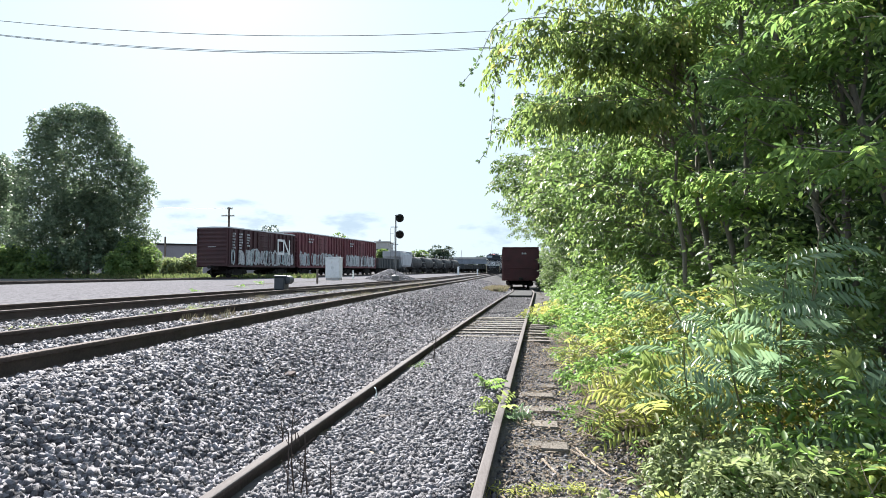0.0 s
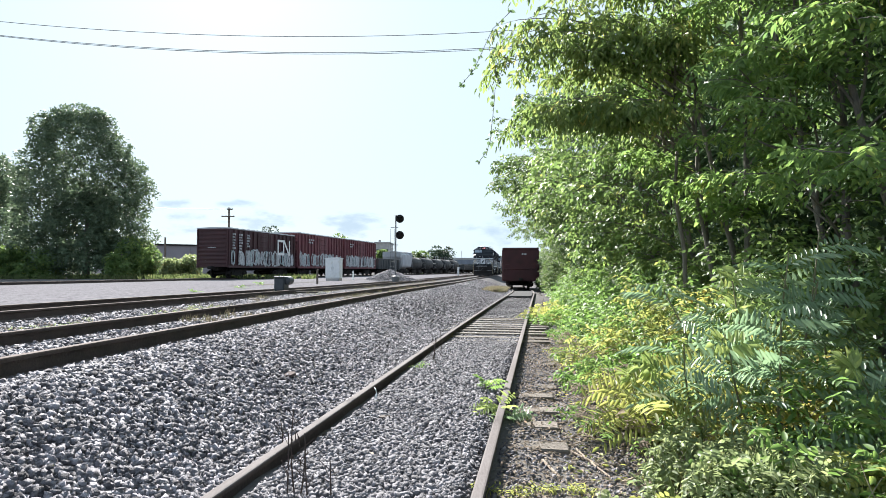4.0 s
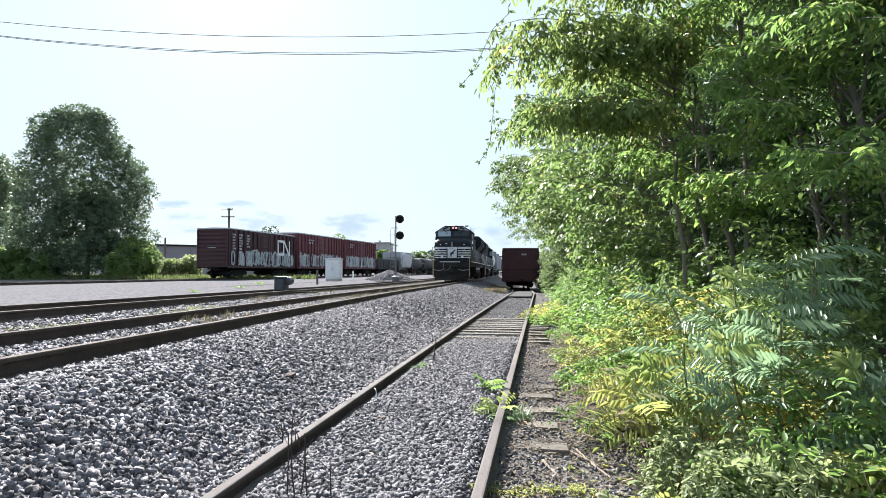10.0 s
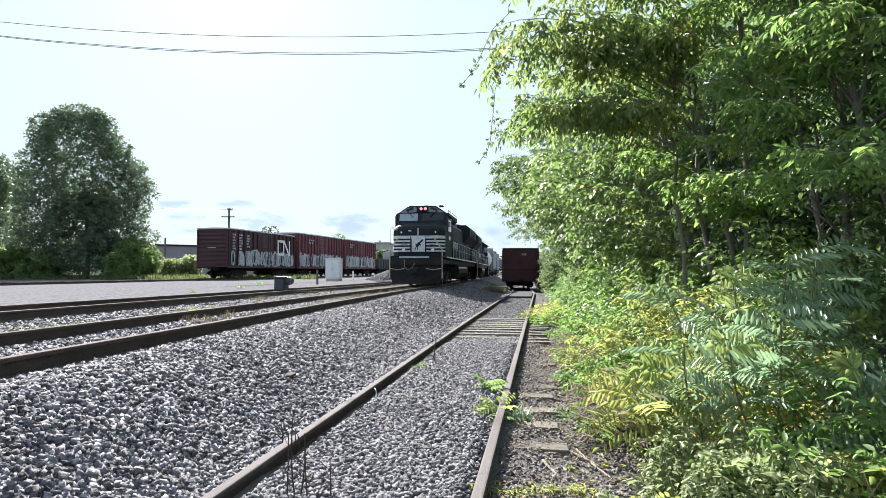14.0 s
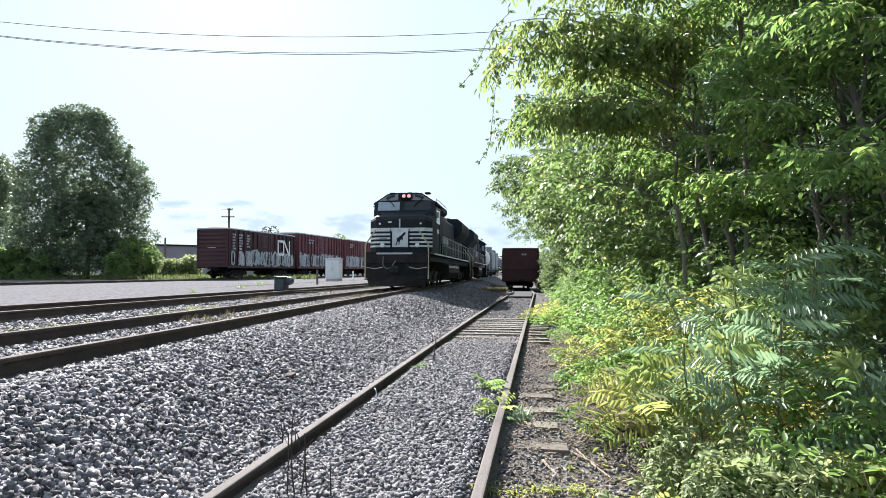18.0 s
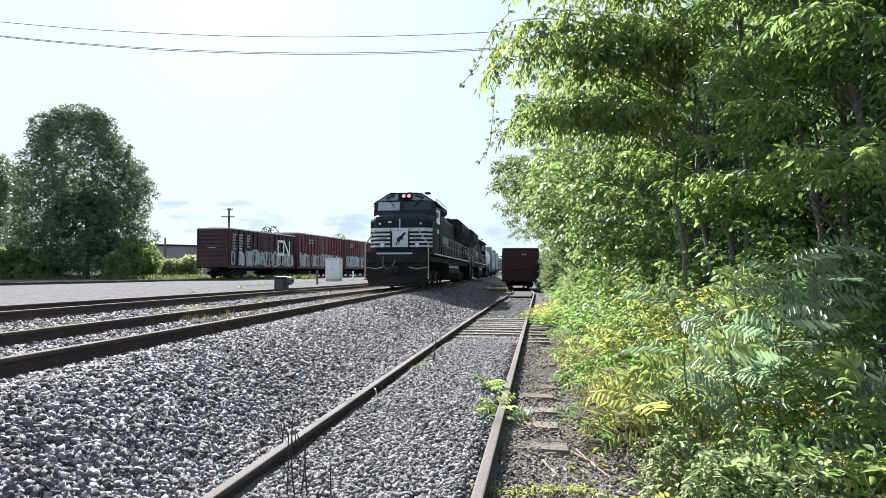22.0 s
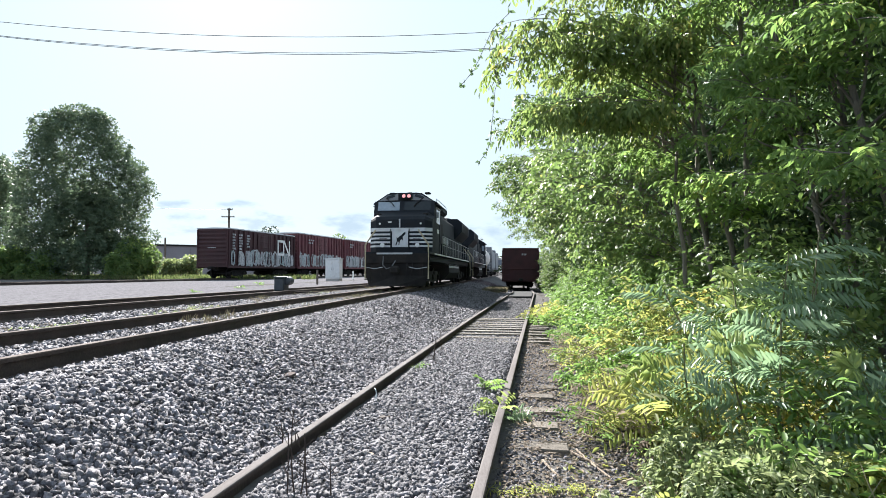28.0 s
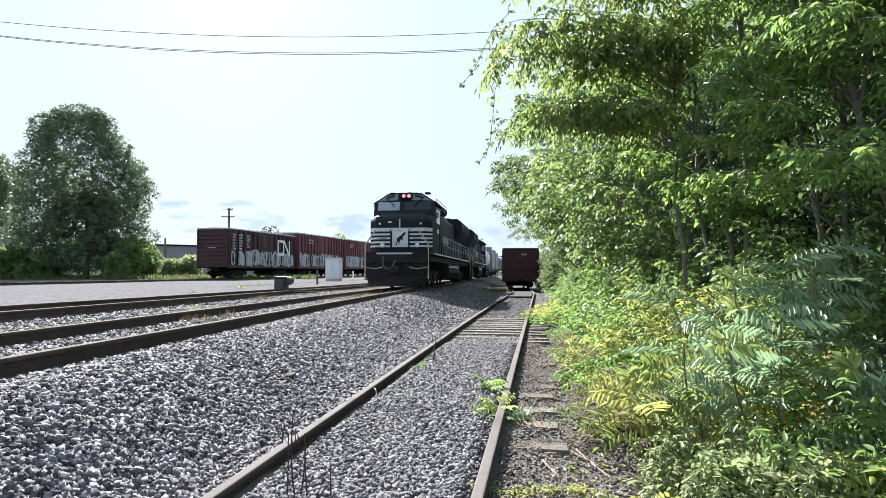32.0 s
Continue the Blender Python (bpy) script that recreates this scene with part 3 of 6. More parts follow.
def fronds(rng, P, D, pairs, flen, llen, lwid, droop=0.35, hang=0.22, face=(0, 0, 1.0), spread=0.55, wob=1.0):
    """Pinnate leaves: at each place P, along D, pairs of leaflets on a stalk that bends down. Returns the arrays for leaves_mesh."""
    n = len(P)
    B, W, U, LL, WW = [], [], [], [], []
    D = D / np.linalg.norm(D, axis=1)[:, None]
    up = np.array(face) + rng.normal(0, spread, (n, 3))
    side = np.cross(D, up)
    side /= np.linalg.norm(side, axis=1)[:, None] + 1e-9
    upn = np.cross(side, D)
    fl = flen * rng.uniform(0.7, 1.25, n)
    for i in range(pairs + 1):
        t = (i + 0.6) / (pairs + 0.6)
        at = P + D * (fl * t)[:, None] - np.array([0, 0, 1.0]) * (droop * fl * t * t)[:, None]
        fwd = D - np.array([0, 0, 1.0]) * (2 * droop * t)
        taper = 0.75 + 0.5 * math.sin(math.pi * min(1, t * 0.9 + 0.08))
        for s in (-1, 1) if i < pairs else (0,):
            w = fwd * (0.45 if s else 1.0) + side * s + rng.normal(0, 0.16 * wob, (n, 3)) - np.array([0, 0, hang]) * abs(s)
            B.append(at), W.append(w), U.append(upn + rng.normal(0, 0.3 * wob, (n, 3)))
            LL.append(llen * taper * rng.uniform(0.75, 1.15, n)), WW.append(lwid * rng.uniform(0.8, 1.15, n))
    return [np.concatenate(a) for a in (B, W, U, LL, WW)]


def blob_points(rng, blobs, n, shell=0.55):
    """Places and outward ways in a union of ellipsoids, most near the surface."""
    vol = np.array([b[3] * b[4] * b[5] for b in blobs]) ** 0.75
    pick = rng.choice(len(blobs), n, p=vol / vol.sum())
    b = np.array(blobs)[pick]
    d = rng.normal(size=(n, 3))
    d /= np.linalg.norm(d, axis=1)[:, None]
    r = shell + (1 - shell) * rng.random(n) ** 0.6 if shell else rng.random(n) ** 0.45
    r *= 1 + 0.12 * np.sin(7 * d[:, 0] + 3 * b[:, 0]) * np.sin(6 * d[:, 2] + b[:, 1])
    return b[:, :3] + d * b[:, 3:6] * r[:, None], d


def limb(m, p0, p1, r0, r1, bend, rnd, n=5, k=7):
    """A tapering, bent limb."""
    p0, p1 = Vector(p0), Vector(p1)
    off = Vector((rnd.uniform(-1, 1), rnd.uniform(-1, 1), rnd.uniform(-0.3, 0.3))) * bend
    pts = [p0.lerp(p1, i / n) + off * math.sin(math.pi * i / n) for i in range(n + 1)]
    m.rod(pts, r0, k, r1)
    return pts


def tree(name, at, blobs, n, seed, material, label, trunks=1, r=0.14, pairs=4, flen=0.34, llen=0.1, lwid=0.042, category="tree", group="", droop=0.4, tilt=0.55, limbs=12, hang=0.25):
    """Trunk, limbs and a crown of pinnate leaves; blobs are in the world."""
    rng, rnd = np.random.default_rng(seed), random.Random(seed)
    t = thing(name, None, None, label, category, group)
    t.matrix_basis = Matrix.Translation(at)
    inv = -Vector(at)
    zs = max(b[2] for b in blobs) + inv.z
    mid = Vector((sum(b[0] for b in blobs) / len(blobs), sum(b[1] for b in blobs) / len(blobs), 0)) + inv
    stems = []
    for k in range(trunks):
        m = Mesh()
        foot = Vector((rnd.uniform(-0.3, 0.3), rnd.uniform(-0.4, 0.4), 0)) * (trunks > 1) + Vector((0, 0, -0.1))
        top = Vector((mid.x * 0.5 + rnd.uniform(-0.4, 0.4), mid.y + rnd.uniform(-0.6, 0.6), zs * 0.85))
        stems.append(limb(m, foot, top, r * rnd.uniform(0.7, 1.1), r * 0.2, 0.3 * zs / 8, rnd, 9, 7))
        part("trunk", m, M_BARK, t, smooth=True)
    for j, bl in enumerate(blobs[::max(1, len(blobs) // limbs)]):
        m2 = Mesh()
        e = Vector(bl[:3]) + inv
        st = stems[j % trunks]
        s = min(st, key=lambda p: abs(p.z - (e.z - 0.25 * (e - p).xy.length - 0.2)))
        limb(m2, s, e, r * 0.3, r * 0.08, 0.25 * (e - s).length ** 0.5, rnd, 6, 5)
        part("limb", m2, M_BARK, t, smooth=True)
    P, d = blob_points(rng, blobs, n, 0)
    D = d + rng.normal(0, 0.5, (n, 3)) + np.array([0, 0, -0.1])
    D[:, 2] *= tilt
    B, W, U, L, WD = fronds(rng, P, D, pairs, flen, llen, lwid, droop, hang)
    o = new("crown", leaves_mesh("crown", B + np.array(inv), W, U, L, WD, material, llen > 0.15))
    o.parent = t
    return t


def at_along(pts, u):
    """The point at share u of a bent line, and its way there."""
    f = min(len(pts) - 1.001, max(0.0, u * (len(pts) - 1)))
    i = int(f)
    return pts[i].lerp(pts[i + 1], f - i), (pts[i + 1] - pts[i]).normalized()


def bough(rnd, m, p0, p1, r, twigs, reach, per, P, D, bare=0.25):
    """A limb that rises and then bows over, with leafy twigs to both sides; adds the places and ways of its leaves."""
    p0, p1 = Vector(p0), Vector(p1)
    L = (p1 - p0).length
    off = Vector((rnd.uniform(-1, 1), rnd.uniform(-1, 1), 1.4)) * 0.1 * L
    pts = [p0.lerp(p1, i / 6) + off * math.sin(math.pi * i / 6) for i in range(7)]
    m.rod(pts, r, 5, r * 0.3)
    for k in range(twigs):
        u = bare + (1 - bare) * (k + rnd.random()) / twigs
        p, d = at_along(pts, u)
        side = d.cross(Vector((0, 0, 1))).normalized() * (1 if k % 2 else -1)
        w = (d * rnd.uniform(0.4, 1.0) + side * rnd.uniform(0.5, 1.1) + Vector((0, 0, rnd.uniform(-0.45, 0.35)))).normalized()
        q = reach * rnd.uniform(0.6, 1.2) * (1.15 - 0.5 * u)
        m.rod([p, p + w * q * 0.5 + Vector((0, 0, 0.04 * q)), p + w * q], r * 0.3, 3, r * 0.12)
        s2 = w.cross(Vector((0, 0, 1))).normalized()
        for j in range(per):
            v = (j + rnd.random()) / per
            P.append(tuple(p + w * (q * v)))
            D.append(tuple(w * rnd.uniform(0.3, 0.9) + s2 * rnd.uniform(-0.9, 0.9) + Vector((0, 0, rnd.uniform(-0.5, 0.25)))))


def bough_tree(at, stems, boughs, seed, material, label, group, r=0.05, twigs=9, reach=0.6, per=6, pairs=2, flen=0.22, llen=0.1, lwid=0.045, droop=0.55, hang=0.35, name="tree", category="tree"):
    """Stems, each a list of points, and boughs (stem, height of its foot, tip), all from the tree's foot."""
    rng, rnd = np.random.default_rng(seed), random.Random(seed)
    t = thing(name, None, None, label, category, group, at=Matrix.Translation(at))
    lines = []
    for st in stems:
        m = Mesh()
        q = [Vector(p) for p in st]
        line = []
        for i in range(9):
            p, _ = at_along(q, i / 8)
            line.append(p + Vector((rnd.uniform(-0.05, 0.05), rnd.uniform(-0.05, 0.05), 0)) * (i > 0))
        m.rod(line, r, 8, r * 0.3)
        part("trunk", m, M_BARK, t, smooth=True)
        lines.append(line)
    P, D = [], []
    for k, z, tip in boughs:
        p0 = min((at_along(lines[k], i / 40)[0] for i in range(41)), key=lambda p: abs(p.z - z))
        m = Mesh()
        bough(rnd, m, p0, tip, r * 0.34, twigs, reach, per, P, D)
        part("limb", m, M_BARK, t)
    B, W, U, L, WD = fronds(rng, np.array(P), np.array(D), pairs, flen, llen, lwid, droop, hang, (-0.1, -0.1, 1.0), 0.4)
    o = new("crown", leaves_mesh("crown", B, W, U, L, WD, material, llen > 0.13))
    o.parent = t
    return t


def shrub(at, label, material, seed, shoots, height, llen, lwid, reach=1.7, group="undergrowth", low=0.28):
    """Arching shoots from a broad foot, low towards the rail and taller behind, leafy along their upper part."""
    rng, rnd = np.random.default_rng(seed), random.Random(seed)
    t = thing("shrub", None, None, label, "shrub", group, at=Matrix.Translation(at))
    P, D = [], []
    for k in range(shoots):
        u = (k + rnd.random()) / shoots
        foot = Vector((u * reach, rnd.uniform(-0.6, 0.6), -0.03))
        h = (low + 0.62 * u * height) * rnd.uniform(0.7, 1.2)
        a = rnd.uniform(0, 2 * math.pi)
        lean = Vector((math.cos(a) - 0.55, math.sin(a) - 0.25, 0)) * (0.2 + 0.22 * h)
        pts = [foot + lean * (v ** 1.8) + Vector((0, 0, h * (v - 0.16 * v * v * v))) for v in (0, 0.25, 0.5, 0.75, 1.0)]
        m = Mesh().rod(pts, 0.006, 4, 0.002)
        part("shoot", m, M_STEM, t)
        n = int(6 + 7 * h)
        for j in range(n):
            p, d = at_along(pts, 1 - 0.8 * (j / n) ** 1.2)
            b = 2.4 * j + k
            P.append(tuple(p)), D.append((math.cos(b), math.sin(b), rnd.uniform(0.0, 0.6)))
    B, W, U, L, WD = fronds(rng, np.array(P), np.array(D), 2, llen * 2.0, llen, lwid, 0.45, 0.15, (-0.1, -0.2, 1.0), 0.35)
    o = new("leaves", leaves_mesh("leaves", B, W, U, L, WD, material, llen > 0.08))
    o.parent = t
    return t


def edge(c, y, zz):
    """A place by its offset from the siding, its distance and its height over the ground."""
    x = siding_x(y) + 1.13 + c
    return Vector((x, y, ground_z(x, y) + zz))


def right_woods():
    rnd = random.Random(3)
    # trees along the siding: distance, reach over the siding, height, limbs
    rows = [(5.3, 2.2, 8.0, 46, 0), (6.8, 1.8, 8.5, 42, 0), (8.6, 1.5, 8.5, 30, 0), (10.6, 1.0, 7.0, 28, 1), (13.4, 0.5, 6.4, 30, 1), (17, -0.3, 7.2, 38, 1),
            (21, -1.2, 8.5, 56, 2), (26.5, -2.3, 9.5, 56, 2), (33, -2.7, 9, 48, 2), (41, -2.6, 9.5, 36, 2), (51, -0.2, 9, 26, 2), (64, 0.5, 10, 26, 2)]
    for i, (y, cl, h, n, zone) in enumerate(rows):
        off = 3.1 if y > 8 else 3.7
        foot = edge(off, y, 0)
        stems = [[(0, 0, -0.1), (rnd.uniform(-0.5, 0.2), rnd.uniform(-0.5, 0.5), h * 0.5), (rnd.uniform(-0.8, 0.3), rnd.uniform(-0.6, 0.6), h * 0.97)],
                 [(0.25, 0.3, -0.1), (-0.5, 0.6, h * 0.45), (-1.0, 0.5, h * 0.85)]]
        z0 = 2.3 if i < 3 else 1.0
        boughs = []
        for k in range(n):
            zz = lerp(z0, h, (k + rnd.random()) / n)
            if zone == 2:
                lim = lerp(1.5, cl + 0.3, smooth(3.0, 4.4, zz)) + 0.6 * smooth(h - 2.5, h, zz)
            else:
                lim = lerp(1.7, cl, smooth(1.6, 3.0, zz)) + 0.4 * smooth(h - 2.5, h, zz)
            tip = edge(lerp(lim + 0.1, off + 1.0, rnd.random() ** 1.9), y + rnd.uniform(-1, 1) * (0.9 if i == 0 else 1.3 + 0.06 * y), zz) - foot
            boughs.append((k % 2, max(0.4, tip.z - 0.3 * tip.xy.length - 0.2), tip))
        if i == 6:
            boughs += [(0, 3.0 + 0.15 * k, (-1.4 + 0.25 * (k % 4), 2.3 + 0.5 * (k % 3), 4.0 + 0.17 * k)) for k in range(9)]
        leaf = (0.095, 0.042) if y < 8 else (0.12, 0.055) if y < 13 else (0.135, 0.07) if zone < 2 else (0.17, 0.09)
        bough_tree(foot, stems, boughs, 20 + i, (M_LEAF, M_LEAFG, M_LEAFO)[zone], ("leafy box elder with drooping boughs beside the siding", "bright green leafy tree beside the siding", "leafy olive-green tree beside the siding")[zone],
                   "trees along the siding", 0.05 if i < 3 else 0.06, 8 if zone < 2 else 9, 0.55 if y < 13 else 0.8, 8 if y < 8 else 6, 2, 0.17 if y < 8 else 0.2 if y < 13 else 0.28, *leaf)
    # slender tree with heavy boughs hanging out over the siding
    foot = edge(2.6, 8.9, 0)
    stems = [[(0.1, 0, -0.1), (0.05, 0, 1.2), (-0.2, 0.05, 2.6), (-0.2, 0, 4.2), (-0.5, 0.1, 5.6)], [(-0.25, 0.2, -0.1), (-0.42, 0.2, 2.4), (-0.5, 0.2, 4.4), (-0.3, 0.3, 6.0)]]
    boughs = []
    for k in range(36):
        u = ((k + rnd.random()) / 36) ** 1.3
        z = 4.35 + 1.3 * rnd.random() if k % 3 else 3.6 + 0.3 * rnd.random()
        tip = edge(lerp(-0.72, 2.4, u) if k % 3 else lerp(-0.45, 1.4, u), 8.6 + rnd.uniform(-0.8, 0.9), z + 0.1 * u) - foot
        boughs.append((k % 2, z - 0.35, tip))
    bough_tree(foot, stems, boughs, 19, M_LEAFK, "slender tree with heavy boughs over the siding", "trees along the siding", 0.042, 8, 0.48, 6, 2, 0.2, 0.13, 0.045, 0.9, 0.6)
    # a second row behind, its leaves coloured dark for the shade inside the woods
    for i in range(9):
        y = 3.2 + 6.0 * i
        foot = edge(7.0 + rnd.uniform(-0.6, 0.6), y, 0)
        x, z = foot.x, foot.z
        bl = [(x + rnd.uniform(-1.6, 1.6), y + rnd.uniform(-3, 3), z + lerp(1, 9.5, k / 17), 1.5, 1.8, 0.9) for k in range(18)]
        tree("tree", (x, y, z), bl, 2800 if i < 3 else 1200, 90 + i, M_LEAFD, "green tree in the woods behind, leaves coloured dark for shade", 1, 0.14, group="trees behind the siding", pairs=2, flen=0.5, llen=0.24, lwid=0.13, droop=0.6, limbs=6)
    # dense trees close behind the first row, dark leaf colour standing for deep shade
    rw = random.Random(14)
    for i, y in enumerate((6.3, 8.8, 11.6, 15.0, 19.5)):
        foot = edge(5.0, y, 0)
        bl = [(foot.x + rw.uniform(-0.9, 0.9), y + rw.uniform(-1.6, 1.6), foot.z + lerp(1.2, 8.6, k / 21), 0.8, 0.9, 0.45) for k in range(22)]
        tree("tree", foot, bl, 1900, 140 + i, M_LEAFD, "dense green tree behind the edge of the woods, leaves coloured dark for shade", 1, 0.07, group="trees behind the siding", pairs=2, flen=0.3, llen=0.17, lwid=0.085, droop=0.6, limbs=7)
    # undergrowth along its foot, low at the edge and rising towards the trees
    for i in range(30):
        y = 3.95 + i * 1.0 + 0.023 * i * i
        c = 0.75 + rnd.uniform(-0.12, 0.15) + (0.3 if y < 5.6 else 0)
        near, yel = y < 12, i in (1, 2, 4)
        p = edge(c, y, 0)
        shrub(p, "yellowing shrub beside the siding" if yel else "bright green shrub beside the siding", M_LEAFY if yel else M_LEAFB, 60 + i, 46 if near else 28, (0.6 if i < 4 else 1.0) * (2.4 if near else 2.9), 0.07 if near else 0.1, 0.036 if near else 0.055)
    for i in range(9):
        shrub(edge(0.75 + 0.1 * (i % 3), 36 + 3.0 * i, 0), "tall dense shrub beside the siding", M_LEAFO, 110 + i, 30, 4.6, 0.16, 0.09, 1.6, low=1.2)
    for i in range(12):
        y = 5.2 + 1.15 * i
        shrub(edge(2.0 + rnd.uniform(-0.2, 0.3), y, 0.35), "tall green shrub under the trees", M_LEAFG, 95 + i, 34, 3.0, 0.085, 0.045, 1.5)
    for i, (y, c) in enumerate([(4.6, 0.75), (5.1, 0.5), (5.6, 0.35), (6.0, 0.6), (6.6, 0.5), (7.2, 0.45), (8.1, 0.5), (9.0, 0.45), (10.2, 0.45), (11.6, 0.4)]):
        shrub(edge(c, y, 0), "low withered brown weed at the edge of the gravel", (M_LEAFR, M_LEAFB, M_LEAFR, M_LEAFY)[i % 4], 150 + i, 12, 0.5, 0.05, 0.02, 0.5, "withered weeds")
    # yellow creeper reaching to the rail
    for i, (y, c, r) in enumerate([(16, 0.05, 0.4), (17.8, -0.1, 0.5), (19.6, 0.0, 0.6), (13.2, 0.5, 0.3), (7.6, 0.55, 0.25), (9.7, 0.5, 0.25)]):
        x = siding_x(y) + 1.13 + c
        z = ground_z(x, y)
        tree("creeper", (x, y, z), [(x, y, z + 0.1, r, r * 1.3, 0.12), (x + 0.5, y, z + 0.2, r, r * 1.3, 0.25)], 170, 130 + i, M_LEAFY if i in (1, 2) else M_LEAFB, "yellow-green creeper spreading to the rail", 1, 0.008, 3, 0.2, 0.08, 0.04, "shrub", "creepers", limbs=2)


right_woods()


def sumac(at, seed, n, h, material=None):
    """Ailanthus-like sapling: stalks with long arching feathered leaves and a pale young tip."""
    rng, rnd = np.random.default_rng(seed), random.Random(seed)
    t = thing("sumac", None, None, "green sumac sapling with long feathered leaves", "shrub", "sumac saplings", at=Matrix.Translation(at))
    P, D, tips = [], [], []
    for k in range(2):
        m = Mesh()
        e = (rnd.uniform(-0.45, 0.25), rnd.uniform(-0.4, 0.2), h * rnd.uniform(0.75, 1.05))
        pts = limb(m, (0, 0, -0.05), e, 0.012, 0.005, 0.1, rnd, 5, 5)
        part("stem", m, M_STEM, t)
        tips.append(pts[-1])
        for j in range(n):
            u = 1 - 0.6 * (j + rnd.random()) / n
            i = min(4, int(u * 5))
            p = pts[i].lerp(pts[i + 1], u * 5 - i)
            a = 2.4 * j + rnd.uniform(-0.3, 0.3)
            P.append(tuple(p)), D.append((math.cos(a), math.sin(a) * 0.8 - 0.15, rnd.uniform(0.0, 0.8)))
    P, D = np.array(P), np.array(D)
    B, W, U, L, WD = fronds(rng, P, D, 9, 0.42, 0.115, 0.03, 0.42, 0.02, (-0.15, -0.6, 0.8), 0.3, 0.45)
    o = new("fronds", leaves_mesh("fronds", B, W, U, L, WD, material or M_LEAFS))
    o.parent = t
    if seed % 4:
        T = np.repeat(np.array([tuple(tips[0])]), 4, 0)
        a = rng.uniform(0, 6.28, 4)
        B, W, U, L, WD = fronds(rng, T, np.stack([np.cos(a), np.sin(a) * 0.5 - 0.3, np.full(4, 0.5)], 1), 3, 0.16, 0.12, 0.04, 0.3, 0.0, (-0.1, -0.7, 0.7), 0.15, 0.4)
        o = new("young_leaves", leaves_mesh("young_leaves", B, W, U, L, WD, M_LEAFL))
        o.parent = t
        tagged(o, "bright yellow-green young leaves")


for i, (x, y, h) in enumerate([(2.15, 5.0, 1.0), (2.45, 4.9, 1.25), (2.3, 5.4, 1.3), (2.75, 5.2, 1.5), (2.95, 5.6, 1.75), (3.0, 4.2, 0.55), (3.15, 4.5, 0.85), (1.75, 5.0, 0.7), (2.6, 4.15, 0.42), (1.6, 5.6, 0.6), (3.3, 5.5, 1.6), (3.65, 5.7, 1.35)]):
    y *= K
    sumac((x, y, ground_z(x, y)), 200 + i, 7, h, M_LEAFY if i in (7, 9) else None)
for i, (x, y) in enumerate([(1.55, 3.7), (1.9, 3.55), (2.3, 3.5), (1.45, 4.2), (1.8, 4.1), (2.6, 3.4), (2.1, 3.8), (1.7, 4.5), (2.4, 3.75), (2.0, 4.35), (1.25, 3.55), (1.0, 3.5), (0.75, 3.48)]):
    y *= K
    z = ground_z(x, y)
    tree("weed", (x, y, z), [(x, y, z + 0.1, 0.25, 0.2, 0.1), (x + 0.1, y + 0.1, z + (0.28 if x > 1.3 else 0.1), 0.2, 0.2, 0.12)], 150 if x > 1.3 else 60, 170 + i, (M_LEAFW, M_LEAFW, M_LEAFY)[i % 3], "low leafy weed at the edge of the path", 3, 0.006, 3, 0.12, 0.045, 0.026, "weed", "weeds by the path", limbs=2)


# ---- woods and tree across the yard ----
def far_tree(at, blobs, n, seed, label, size=0.5, material=None, r=0.35):
    rng, rnd = np.random.default_rng(seed), random.Random(seed)
    t = thing("tree", None, None, label, "tree", "trees across the yard", at=Matrix.Translation(at))
    m = Mesh()
    limb(m, (0, 0, -0.2), (0, 0, blobs[0][2]), r, r * 0.4, 0.2, rnd, 6, 8)
    part("trunk", m, M_BARK, t, smooth=True)
    P, d = blob_points(rng, blobs, n, 0.7)
    D = d + rng.normal(0, 0.6, (n, 3))
    B, W, U, L, WD = fronds(rng, P, D, 1, size, size * 0.75, size * 0.5, 0.4)
    o = new("crown", leaves_mesh("crown", B, W, U, L, WD, material or M_LEAFD, True))
    o.parent = t


def pix(x, y, d):
    """A place by its bearing and height at a distance d: x and y in units of the plan's drawing, seen from EYE with the view tilted up by TILT."""
    u, v = (x - 784) / (F * K), (441 - y) / (F * K)
    fwd, up = math.cos(TILT) - v * math.sin(TILT), v * math.cos(TILT) + math.sin(TILT)
    return Vector((u / fwd * d * K, d * K, EYE[2] + up / fwd * d * K))


